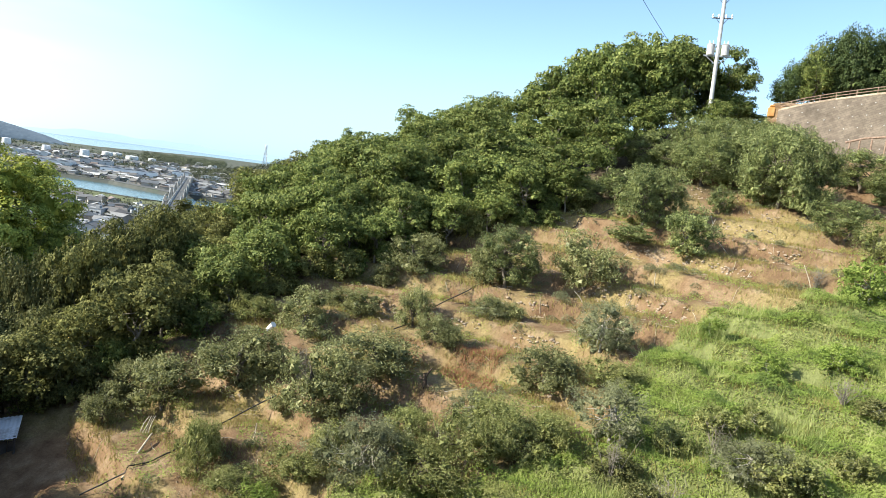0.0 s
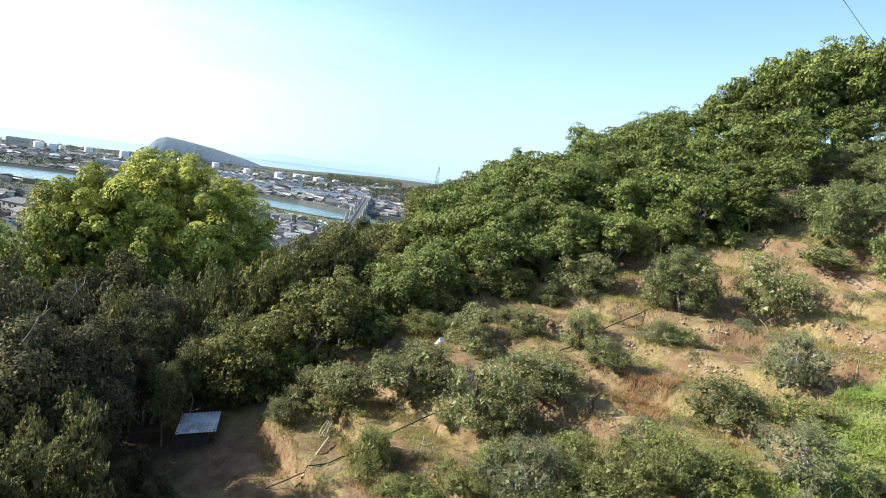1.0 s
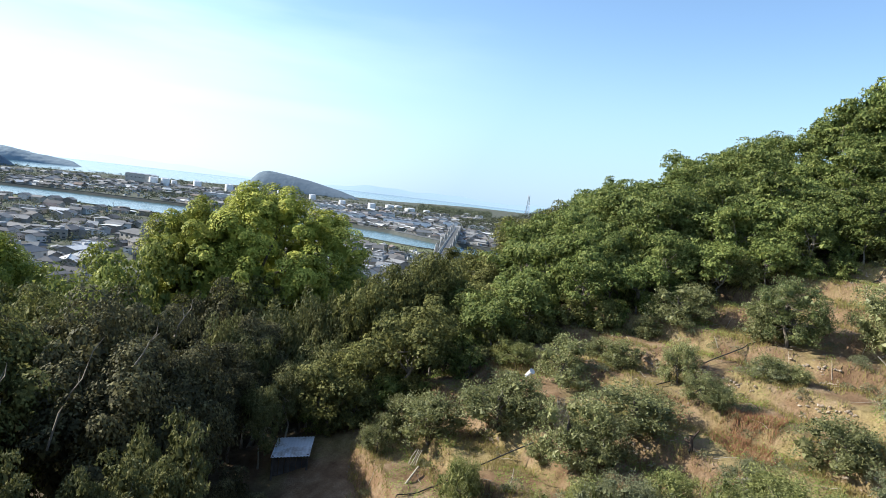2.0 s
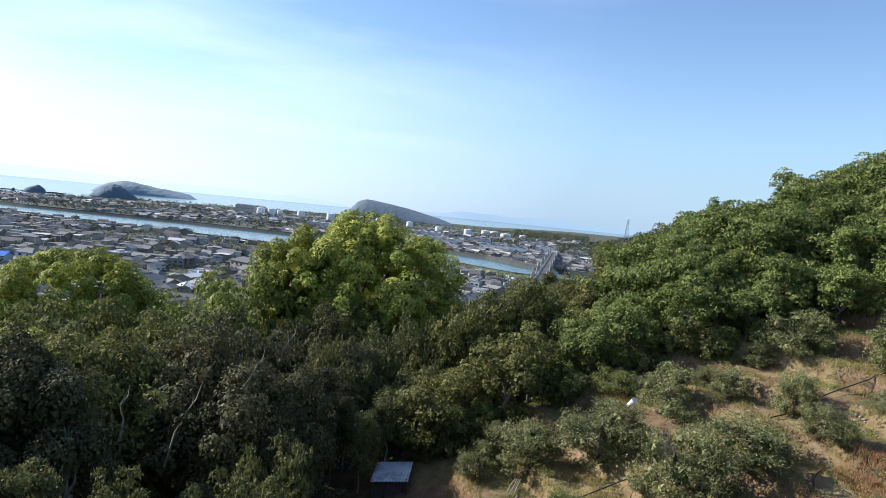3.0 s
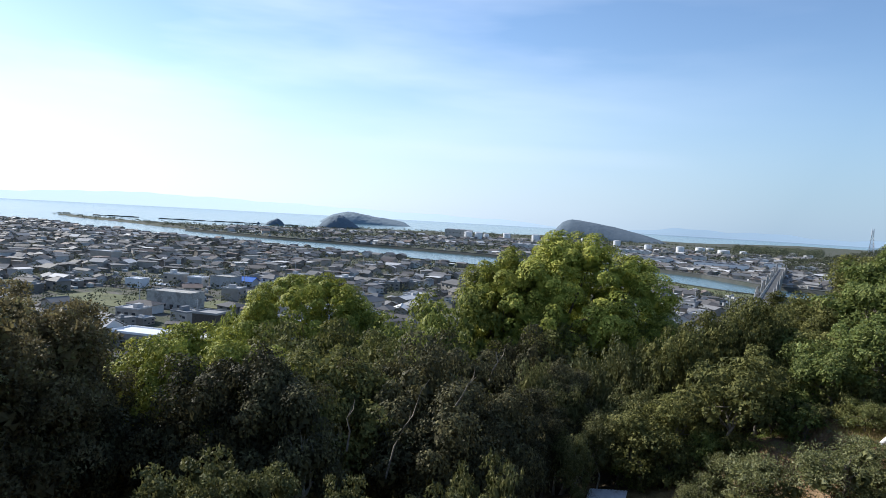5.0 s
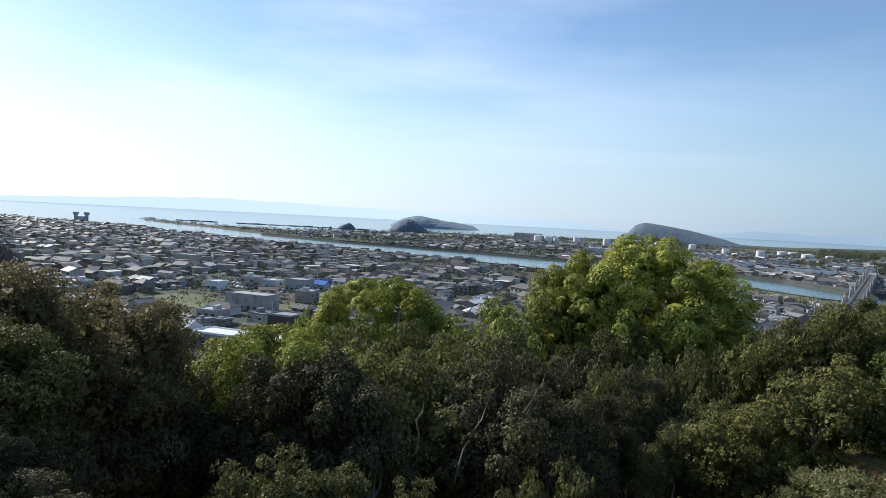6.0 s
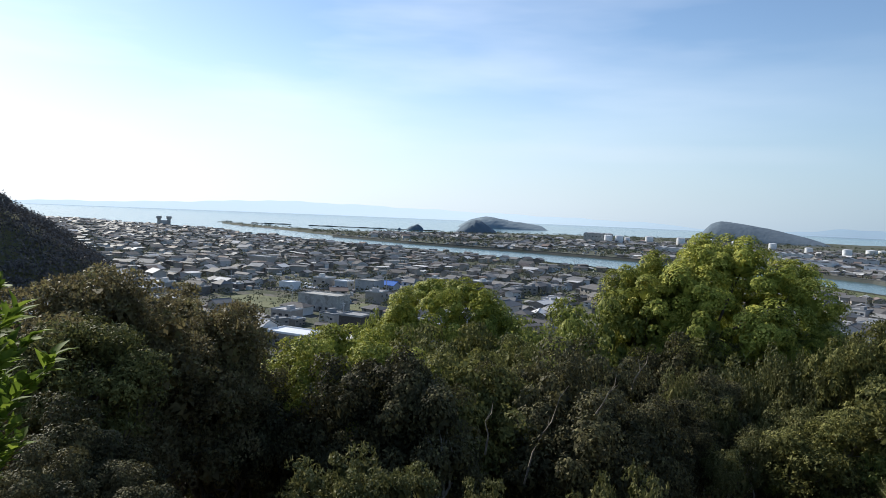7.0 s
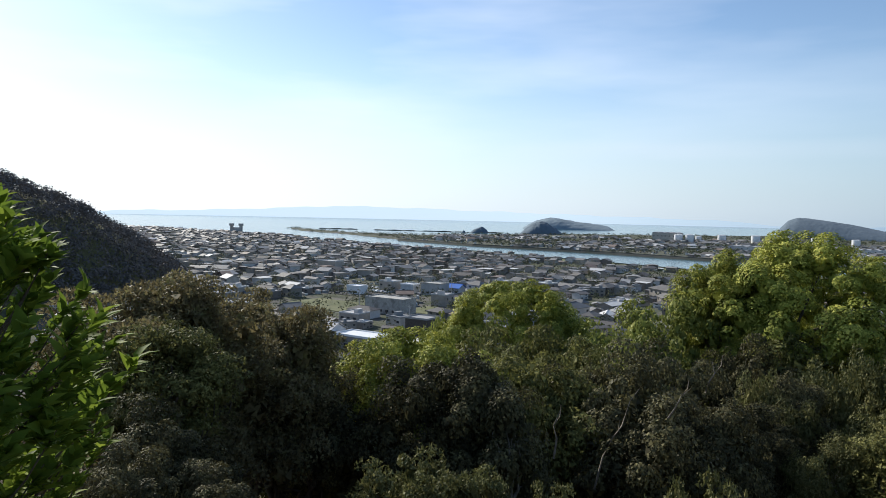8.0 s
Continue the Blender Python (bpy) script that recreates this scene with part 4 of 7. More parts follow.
single(40.2, 60, -2.9, "camphor_tree", 161, 4.8, 12.0, 1.4, 56, 48000, 0.2, LEAF_CAMPHOR, BARK, 0.3, flat=0.95, lowest=-0.8, fill=0.02, width=0.75, knobs=5, knob=0.4, spray=0.05, loose=0.22,
                             label="smaller camphor tree leaning against a larger one", most=18, even=True, heart=0.6)
mid_protos = [plant("broadleaf_tree", 150 + i, 10, 4.6, 0.0, 1.35, 44, 10500, 0.25, LEAF_MID if i == 0 else LEAF_WOOD_LIT, BARK, 0.2, flat=0.8, lowest=-0.8, fill=0.04, width=0.8, knobs=4, knob=0.46, even=True, label="green broadleaf tree on the slope above the town",
                    group="trees of the wood") for i in range(2)]
UPHILL = [(30, 60, -7.6, 0.9), (27.2, 58, -8.8, 0.8), (44.6, 57, -5.3, 1.15), (47.6, 53, -7.0, 1.15), (50.6, 49, -8.8, 1.05), (42.3, 61, -4.2, 0.9), (46.2, 50, -8.4, 1.0), (49.2, 46, -10.0, 0.9), (51, 58, -8.4, 0.9), (62.5, 54, -9.2, 0.9), (66, 48, -11.2, 0.8), (69.5, 44, -12.0, 0.8), (63, 60, -7.6, 0.9)]
DOWNHILL = [(54, 48, -9.4, 0.9), (59.5, 46, -9.8, 0.9), (40.5, 66, -6.0, 1.0), (33, 70, -6.5, 1.1), (37, 54, -8.5, 0.9), (72.5, 38, -11.6, 0.8), (22.6, 53, -5.6, 0.62), (20.9, 55, -5.0, 0.6), (24.6, 51, -6.5, 0.62), (26.6, 49, -7.7, 0.6), (75, 32, -10.5, 0.8)]
for az, d, el, s in UPHILL + DOWNHILL:
    x, y = at(az, d)
    z = drop_to(x, y, 0.2)
    h = EYE + d * math.tan(radians(el)) - z
    stand(mid_protos[1 if (az, d, el, s) in UPHILL else 0], x, y, s, rng.uniform(0, 360), h / 10.0 / s, z=z)
for p in mid_protos:
    discard(p)
single(57.2, 57, -5.5, "camphor_tree", 162, 6.0, 10.0, 1.05, 100, 64000, 0.18, LEAF_CAMPHOR, BARK, 0.3, flat=0.95, lowest=-0.6, fill=0.02, width=0.75, knobs=4, knob=0.48, spray=0.05, loose=0.22,
                             label="yellow-green camphor tree with knobbly sunlit crown", most=18, even=True)
for az, d, el, seed, rx, lobes, count, lab in [(80.6, 26, -5.0, 163, 3.6, 70, 44000, "brownish evergreen oak with small leaves and thin twigs"),
                                               (78.2, 27, -5.8, 166, 2.5, 44, 26000, "brownish small-leaved oak leaning on a larger one"),
                                               (84.4, 25, -5.9, 164, 3.3, 56, 36000, "brownish small-leaved oak beside a larger one"),
                                               (89.0, 24, -5.6, 167, 3.2, 56, 30000, "rounded brownish oak in the midst of others"),
                                               (75.9, 27.5, -7.0, 169, 1.9, 32, 17000, "low brownish oak at the edge of the group")]:
    single(az, d, el, "oak_tree", seed, rx, 10.0, 0.9, lobes, count, 0.14, LEAF_BROWN, BARK, 0.18, flat=0.8, lowest=-0.7, fill=0.12, width=0.65, knobs=6, knob=0.46, spray=0.75, loose=0.5,
           label=lab, most=26, even=az > 82)

# bright leaf colours here stand for sunlight on the tops of dark trees
single(85.4, 21.5, -9.3, "vine_tree", 168, 2.0, 4.0, 0.7, 44, 20000, 0.11, LEAF_MID, BARK, 0.14, flat=0.8, lowest=-0.7, fill=0.05, label="evergreen tree with olive leaves for its sunlit top below the oaks", even=True)
single(65.2, 30, -10.0, "vine_tree", 165, 4.2, 7.0, 0.95, 60, 44000, 0.13, LEAF_CAMPHOR, BARK, 0.2, flat=0.85, lowest=-0.7, fill=0.03, width=0.75, knobs=5, knob=0.42, label="evergreen tree with yellow-green leaves for its sunlit rim", even=True)

# pale brush where the wood thins out towards the ridge
brush = [plant("brush_shrub", 170 + i, 4.5, 2.2, 0.0, 0.8, 18, 6500, 0.14, LEAF_PALE, BARK_PALE, 0.07, flat=0.9, lowest=-0.6, label="pale green brushwood shrub at the edge of the wood",
               category="shrub", group="pale brush") for i in range(3)]
for az, d, el, s in [(31, 50, -9.2, 1.0), (33.5, 48, -10.5, 1.0), (28.5, 49, -10.6, 0.9), (36, 44, -12.5, 0.9), (30, 44, -12.8, 0.9), (32.5, 41, -15, 0.8), (27.5, 45, -13.5, 0.8),
                     (25, 45.5, -12.6, 0.8), (23, 44, -14.5, 0.6), (34.5, 39, -16.5, 0.7), (38, 45, -11.5, 0.8)]:
    x, y = at(az, d)
    z = drop_to(x, y)
    h = max(1.5, EYE + d * math.tan(radians(el)) - z)
    stand(brush[rng.integers(3)], x, y, s, rng.uniform(0, 360), h / 4.5 / s, z=z)
for p in brush:
    discard(p)

# ---- the orchard ----
citrus = [plant("mandarin_tree", 180 + i, 2.5, 1.75, -0.12, 0.55, 30, 6600, 0.12, LEAF_CITRUS, BARK, 0.07, flat=0.95, lowest=-0.95, width=0.42, fill=0.3, most=18, knobs=14, knob=0.33, spray=0.65, loose=0.6, label=lab,
                group="orchard trees") for i, lab in enumerate(["rounded mandarin tree with grey-green leaves on dry soil", "untended mandarin tree with dense dark foliage",
                                                               "mandarin tree with low spreading limbs and dull leaves", "bushy mandarin tree with some bare twigs",
                                                               "mandarin tree with ragged crown on a terrace"])]
# azimuth, distance, width, height: dark trees of the open terraces
TERRACE = [(20.4, 36.9, 3.5, 3.1), (24.7, 37.2, 1.9, 2.5), (23.5, 39.4, 1.7, 2.8), (14.8, 37.3, 4.0, 3.4), (12.6, 37.9, 2.6, 2.6), (3.9, 35.8, 4.4, 2.9), (8.4, 33.0, 3.4, 3.6), (6.4, 32.8, 3.0, 3.0),
           (9.7, 41.4, 3.4, 3.3), (5.5, 43.4, 2.6, 2.0), (1.3, 48.3, 3.9, 3.0), (3.9, 47.7, 2.3, 1.9), (0.9, 41.7, 2.0, 2.9), (-1.2, 38.6, 2.0, 1.9), (-2.5, 38.4, 1.4, 1.5), (-6.4, 45.7, 4.4, 4.6),
           (-5.0, 46.8, 3.0, 3.4), (-5.4, 42.3, 1.9, 1.7), (-7.4, 42.0, 1.5, 1.2), (-10.8, 35.2, 3.6, 3.1), (-12.8, 46.5, 3.9, 4.3), (10.8, 33.9, 1.2, 1.2), (7.0, 45.6, 2.2, 1.5)]
UPHILL_TREES = [(-16.4, 55.1, 4.6, 5.4), (-17.6, 56.2, 4.2, 5.4), (-11.9, 59.0, 3.2, 2.5), (-15.7, 52.2, 3.3, 1.9), (-20.2, 50.8, 3.6, 3.5), (-22.1, 60.2, 1.9, 2.5), (-20.5, 64.5, 5.4, 4.9),
                (-26.0, 61.2, 6.2, 7.4), (-27.6, 60.6, 5.2, 6.4), (-25.0, 62.5, 4.6, 5.4), (-28.1, 60.1, 2.6, 3.3), (-30.7, 56.2, 4.5, 3.1), (-31.1, 67.6, 5.9, 3.9), (-17.9, 66.5, 4.8, 3.8),
                (-14.2, 61.0, 3.4, 3.0), (-22.6, 66.5, 5.0, 5.2), (-24.3, 68.0, 4.8, 5.6), (-21.2, 69.5, 5.0, 5.6), (-19.4, 70.0, 4.8, 5.2), (-33.4, 66.0, 5.0, 3.8), (-22.9, 71.8, 4.6, 5.0),
                (-26.5, 69.0, 5.2, 5.6), (-24.4, 75.5, 4.6, 4.2), (-16.0, 68.0, 4.2, 4.0)]
# paler trees along the overgrown foot of the slope
FOOT_TREES = [(17.4, 30.6, 2.0, 3.4), (17.0, 31.8, 1.6, 2.2), (14.0, 44.4, 2.7, 2.2), (0.3, 30.1, 2.2, 2.2), (-7.4, 30.0, 3.4, 2.9), (-10.0, 29.6, 3.2, 2.7), (-11.8, 30.6, 2.4, 2.3), (-8.8, 26.6, 2.8, 1.7), (-2.0, 27.8, 3.2, 2.6),
              (-5.2, 28.4, 2.8, 3.0), (-16.0, 35.4, 2.6, 2.0), (-33.5, 52.5, 3.3, 3.7), (13.8, 28.9, 2.6, 1.5), (9.4, 28.8, 2.3, 1.7), (6.2, 29.4, 2.4, 2.4)]
DULL_TREES = [(-4.9, 31.9, 2.0, 2.5), (4.4, 28.0, 3.4, 3.4), (2.2, 28.8, 2.8, 2.8), (-16.6, 31.0, 3.2, 3.2), (-14.9, 37.9, 3.0, 3.0), (-16.2, 38.6, 2.0, 2.2), (-27.3, 30.4, 3.0, 2.2), (-29.4, 31.0, 2.8, 2.0),
              (-5.4, 42.2, 2.6, 1.2)]
citrus_far = [plant("mandarin_tree", 200 + i, 2.5, 1.75, -0.12, 0.55, 30, 4000, 0.155, LEAF_CITRUS_DEEP, BARK, 0.07, flat=0.95, lowest=-0.95, width=0.42, fill=0.3, most=14, knobs=14, knob=0.33,
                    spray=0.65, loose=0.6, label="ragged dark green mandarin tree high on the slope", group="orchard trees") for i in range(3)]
citrus_big = [plant("mandarin_tree", 205 + i, 5.2, 3.2, -0.05, 0.75, 60, 13000, 0.15, LEAF_CITRUS_DEEP, BARK, 0.12, flat=0.95, lowest=-0.9, width=0.45, fill=0.2, most=26, knobs=9, knob=0.36,
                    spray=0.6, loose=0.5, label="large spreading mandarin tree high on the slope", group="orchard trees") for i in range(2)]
citrus_lit = [plant("mandarin_tree", 190 + i, 2.5, 1.75, -0.12, 0.55, 32, 8200, 0.095, LEAF_CITRUS_LIT, BARK, 0.07, flat=0.95, lowest=-0.95, width=0.42, fill=0.3, most=18, knobs=14, knob=0.33, spray=0.65, loose=0.6,
                    label="overgrown mandarin tree with leaves in sunlit yellow-green", group="orchard trees") for i in range(2)]
citrus_dull = [plant("mandarin_tree", 195 + i, 2.5, 1.75, -0.12, 0.5, 30, 6400, 0.09, LEAF_DULL, BARK_PALE, 0.06, flat=1.0, lowest=-0.95, width=0.36, fill=0.3, most=26, knobs=12, knob=0.33, spray=0.85, loose=0.7,
                     label="dull grey-green mandarin tree thinning to bare twigs", group="orchard trees") for i in range(2)]
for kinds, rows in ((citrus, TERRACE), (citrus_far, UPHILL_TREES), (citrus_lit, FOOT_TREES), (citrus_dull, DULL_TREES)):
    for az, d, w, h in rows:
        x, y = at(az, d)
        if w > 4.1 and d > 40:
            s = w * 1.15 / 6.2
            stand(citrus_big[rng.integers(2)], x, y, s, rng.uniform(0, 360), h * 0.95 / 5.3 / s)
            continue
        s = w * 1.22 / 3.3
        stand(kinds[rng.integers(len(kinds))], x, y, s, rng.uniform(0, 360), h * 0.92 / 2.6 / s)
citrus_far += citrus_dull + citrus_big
for p in citrus + citrus_lit + citrus_far:
    discard(p)


# ---- grass and weeds ----
def blades(rng, x, y, high, wide):
    """Upright, leaning grass blades rooted at the ground."""
    n = len(x)
    z = ground_z(x, y)
    a, lean = rng.uniform(0, 6.28, n), rng.normal(0, 0.35, (n, 2))
    h, w = high * rng.uniform(0.5, 1.3, n), wide * rng.uniform(0.6, 1.3, n)
    root = np.column_stack([x, y, z - 0.03])
    side = np.column_stack([np.cos(a), np.sin(a), np.zeros(n)]) * w[:, None] / 2
    tip = root + np.column_stack([lean * h[:, None], h])
    return np.stack([root - side, root + side, tip], 1).reshape(-1, 3), np.arange(3 * n).reshape(-1, 3)


def scatter(rng, n, az0, az1, d0, d1):
    az, d = rng.uniform(az0, az1, n), np.sqrt(rng.uniform(d0 ** 2, d1 ** 2, n))
    x, y = at(az, d)
    return az, d, x, y


rng = np.random.default_rng(31)
az, d, x, y = scatter(rng, 230000, -34, 27, 24, 64)
s = terrace_wave(x, y) / 1.3
lip = s - np.floor(s)
keep = (wob(x / 2.2 + 3, y / 2.2) + 0.5 * wob(x, y) + np.where(lip > 0.6, 0.8, 0.05) > 0.3) & (d < edge_of_wood(az) + 2)
gvv, gff = blades(rng, x[keep], y[keep], 0.3, 0.035)
tagged(new("dry_grass", raw_mesh("dry_grass", gvv, gff, [LEAF_DRY])), "straw-coloured dry grass on the terrace banks", "grass", kind="stuff")
az, d, x, y = scatter(rng, 200000, -34, 27, 24, 66)
keep = (wob(x / 1.6 + 5, y / 1.6) + 0.8 * wob(x / 4.5, y / 4.5 + 2) + 0.4 * wob(x * 1.3, y * 1.3) > 0.45) & ~weed_bank(az, d, x, y)
x, y = x[keep], y[keep]
c = np.column_stack([x, y, ground_z(x, y) + rng.uniform(0.02, 0.28, len(x))])
gvv, gff = leaves(rng, c, np.tile([-0.3, -0.2, 1.0], (len(x), 1)) + rng.normal(0, 0.35, (len(x), 3)), 0.1, 0.05)
tagged(new("low_weeds", raw_mesh("low_weeds", gvv, gff, [LEAF_WEED])), "patches of low green weeds on the terraces", "weeds", kind="stuff")
az, d, x, y = scatter(rng, 2600, -33, 26, 25, 64)
s = terrace_wave(x, y) / 1.3
keep = (wob(x / 2.0 + 7, y / 2.0) + 0.6 * wob(x * 0.9, y * 0.9 + 3) + np.where(s - np.floor(s) > 0.7, 0.55, 0.0) > 0.62) & (d < edge_of_wood(az) + 1) & ~weed_bank(az, d, x, y)
x, y = x[keep], y[keep]
r = rng.uniform(0.12, 0.42, len(x))
gvv, gff = crown_leaves(rng, np.column_stack([x, y, ground_z(x, y) + r * 0.5, r]), 46000, 0.085, 0.2, low=-0.2, flat=0.9, width=0.45, spray=0.7, loose=0.6)
tagged(new("orchard_scrub", raw_mesh("orchard_scrub", gvv, gff, [LEAF_DULL])), "dull green scrub and tufts along the terrace edges", "scrub", kind="stuff")
az, d, x, y = scatter(rng, 22000, -10, 0, 33, 41)
keep = ((az + 5.0) / 2.7) ** 2 + ((d - 36.7) / 1.9) ** 2 < 1 + 0.7 * wob(x, y)
gvv, gff = blades(rng, x[keep], y[keep], 0.32, 0.04)
tagged(new("rust_grass", raw_mesh("rust_grass", gvv, gff, [LEAF_RUST])), "patch of rust-coloured dead grass", "grass", kind="stuff")


az, d, x, y = scatter(rng, 620000, -41, 13, 21, 58)
keep = weed_bank(az, d, x, y)
x, y = x[keep], y[keep]
heap = 0.3 + 0.42 * np.clip(0.8 * wob(x / 1.1, y / 1.1) + 0.5 * wob(x * 1.5, y * 1.5) + 1.1 * wob(x / 2.6 + 2, y / 2.6), -0.5, 2.1)
c = np.column_stack([x, y, ground_z(x, y) + np.maximum(0.05, heap) * rng.uniform(0.6, 1.05, len(x))])
gvv, gff = leaves(rng, c, np.tile([-0.35, -0.2, 1.0], (len(x), 1)) + rng.normal(0, 0.3, (len(x), 3)), 0.12, 0.06)
tagged(new("weeds", raw_mesh("weeds", gvv, gff, [LEAF_WEED])), "yellowish green weeds and vines smothering the lower bank", "weeds", kind="stuff")
k = rng.uniform(size=len(x)) < 0.17 * np.clip(0.35 + 1.3 * wob(x / 2.5, y / 2.5 + 4), 0.05, 1.5)
gvv, gff = blades(rng, x[k], y[k], 0.72, 0.035)
tagged(new("tall_grass", raw_mesh("tall_grass", gvv, gff, [LEAF_REED])), "tall pale green grass among the weeds", "grass", kind="stuff")
bank_shrubs = [plant("bank_shrub", 240 + i, 1.9, 1.5, -0.15, 0.35, 50, 2800, 0.135, m, BARK_PALE, 0.04, flat=0.9, lowest=-0.95, width=0.55, fill=0.3, most=20, label=lab, category="shrub",
                     group="shrubs of the overgrown bank") for i, (m, lab) in enumerate([(LEAF_WEED, "bright green shrub on the overgrown bank"),
                                                                                        (LEAF_PALE, "pale dry shrub with bare twigs on the bank"),
                                                                                        (LEAF_CITRUS_LIT, "yellow-green shrub smothered in vines")])]
for az, d, w, kind in [(-30, 30.5, 2.6, 1), (-33, 47.5, 4.4, 0), (-36.5, 40, 3.2, 0), (-24.5, 33, 2.4, 2), (-20.5, 27.5, 2.2, 1), (-27.5, 38.5, 2.4, 0), (-34, 33, 2.2, 2), (-13.0, 25.5, 2.4, 2),
                       (-23, 40.5, 2.0, 0), (-8.5, 24.2, 2.0, 0), (-3, 24.5, 2.2, 1), (3.5, 25.0, 2.0, 2), (8.0, 26.0, 2.0, 0), (-26, 27, 2.0, 0), (-17, 35, 2.2, 2), (-29, 43.5, 2.0, 2),
                       (12.5, 27.5, 2.2, 0), (-35, 36.5, 2.4, 1), (-17, 29.6, 2.9, 1), (-29.6, 30.6, 3.2, 2), (-14.2, 40.0, 2.2, 1), (-21.5, 31.5, 2.0, 2), (-32, 39.5, 2.6, 0), (-27, 33.5, 2.2, 2)]:
    x, y = at(az, d)
    stand(bank_shrubs[kind], x, y, w / 3.0, rng.uniform(0, 360), rng.uniform(0.8, 1.1))
for p in bank_shrubs:
    discard(p)
# ---- the town ----
def house(name, wide, deep, high, roof, label, group="houses of the town", roof_mat=None, wall_mat=None, storeys=2):
    """A house with its walls, roof, windows and a door. roof: gable, hip or flat."""
    thing = new(name)
    w, d = wide / 2, deep / 2
    bm = bmesh.new()
    box(bm, -w, -d, -0.6, w, d, high)
    rise = deep * 0.24
    if roof == "gable":
        for s in (-1, 1):
            vs = [bm.verts.new((s * (w - 0.02), -d, high)), bm.verts.new((s * (w - 0.02), d, high)), bm.verts.new((s * (w - 0.02), 0, high + rise))]
            bm.faces.new(vs if s > 0 else vs[::-1])
    part("wall", bm, wall_mat or HOUSE_WALL, thing)
    bm = bmesh.new()
    if roof == "flat":
        box(bm, -w - 0.15, -d - 0.15, high, w + 0.15, d + 0.15, high + 0.25)
        for a, b, c, e in ((-w - 0.15, -d - 0.15, w + 0.15, -d + 0.1), (-w - 0.15, d - 0.1, w + 0.15, d + 0.15), (-w - 0.15, -d + 0.1, -w + 0.1, d - 0.1),
                           (w - 0.1, -d + 0.1, w + 0.15, d - 0.1)):
            box(bm, a, b, high + 0.25, c, e, high + 0.7)
        if wide > 9 and storeys > 1:
            box(bm, w * 0.2, -d * 0.4, high + 0.25, w * 0.6, d * 0.4, high + 2.3)
        part("roof", bm, roof_mat or FLAT_ROOF, thing)
    else:
        o, th = 0.7, 0.22
        ridge = w + o if roof == "gable" else w * 0.45
        up = [(-w - o, -d - o, high - 0.15), (w + o, -d - o, high - 0.15), (w + o, d + o, high - 0.15), (-w - o, d + o, high - 0.15), (-ridge, 0, high + rise + 0.1), (ridge, 0, high + rise + 0.1)]
        top = [bm.verts.new((x, y, z + th)) for x, y, z in up]
        low = [bm.verts.new(p) for p in up]
        for f in ((0, 1, 5, 4), (2, 3, 4, 5), (1, 2, 5), (3, 0, 4)):
            if roof == "gable" and len(f) == 3:
                continue
            bm.faces.new([top[i] for i in f])
            bm.faces.new([low[i] for i in f][::-1])
        for a, b in ((0, 1), (1, 2), (2, 3), (3, 0)):
            if roof == "gable" and (a, b) in ((1, 2), (3, 0)):
                m = 5 if a == 1 else 4
                bm.faces.new([low[a], low[m], top[m], top[a]])
                bm.faces.new([low[m], low[b], top[b], top[m]])
            else:
                bm.faces.new([low[a], low[b], top[b], top[a]])
        rod(bm, (-ridge, 0, high + rise + 0.36), (ridge, 0, high + rise + 0.36), 0.16, sides=6)
        part("roof", bm, roof_mat or ROOF_TILE, thing)
    n = max(2, int(wide / 3.2))
    pane = bmesh.new()
    box(pane, -0.8, -0.06, -0.55, 0.8, 0.06, 0.55)
    me = bpy.data.meshes.new("window")
    pane.to_mesh(me)
    pane.free()
    me.materials.append(GLASS)
    for s in range(storeys):
        for i in range(n):
            for side in (-1, 1):
                if (i + s) % 3 == 2 and side > 0:
                    continue
                ob = part_mesh("window", me, thing)
                ob.location = (-w + wide * (i + 0.5) / n, side * (d + 0.02), 1.5 + s * 2.8)
    door = bmesh.new()
    box(door, -0.45, -0.08, 0, 0.45, 0.08, 2.0, 0.03)
    part("door", door, PLANK, thing).location = (w * 0.15, -d - 0.03, 0.05)
    return tagged(thing, label, "house", group)


house_protos = [house("house", 11, 8, 5.8, "gable", "two-storey house with grey tiled gable roof"), house("house", 9, 8, 5.6, "hip", "two-storey house with dark hipped tile roof"),
                house("house", 13, 7, 3.2, "gable", "long single-storey house with tiled roof", storeys=1), house("house", 10, 9, 6.4, "flat", "plain flat-roofed concrete house in the town"),
                house("house", 8, 7, 5.4, "gable", "small two-storey house with gable roof"), house("house", 15, 9, 6.2, "hip", "large house with broad hipped roof")]
TOWN_TURN = 24.0
SPECIAL = [(69.9, 240, 17, 10, 4.6), (64.9, 264, 10, 9, 7.2), (67.6, 328, 22, 11, 7.0), (70.4, 402, 9, 8, 4.5), (66.0, 412, 9, 7, 4.8), (62.3, 410, 11, 8, 3.8),
           (72.6, 560, 18, 11, 7.5), (63.9, 404, 13, 11, 6.5), (73.0, 252, 12, 9, 5.2)]
OPEN = [(72.2, 352, 38), (63.9, 334, 20), (68.9, 394, 22), (66.0, 296, 14), (72.2, 302, 14), (45, 600, 40), (55, 640, 30)]
rng = np.random.default_rng(41)
ca, sa = math.cos(radians(TOWN_TURN)), math.sin(radians(TOWN_TURN))
near_spots, far_spots = [], []
gu, gw = np.meshgrid(np.arange(-1700, 200, 12.0), np.arange(-900, 1500, 11.2), indexing="ij")
gu, gw = gu.ravel() + rng.uniform(-4, 4, gu.size), gw.ravel() + rng.uniform(-4, 4, gu.size)
hx, hy = gu * ca - gw * sa, gu * sa + gw * ca
h_az, h_d = np.degrees(np.arctan2(-hx, hy)), np.hypot(hx, hy)
ok = (h_d > 228) & (h_d < 1750) & (h_az > 14) & (h_az < 93) & (rng.uniform(size=hx.size) < 0.78)
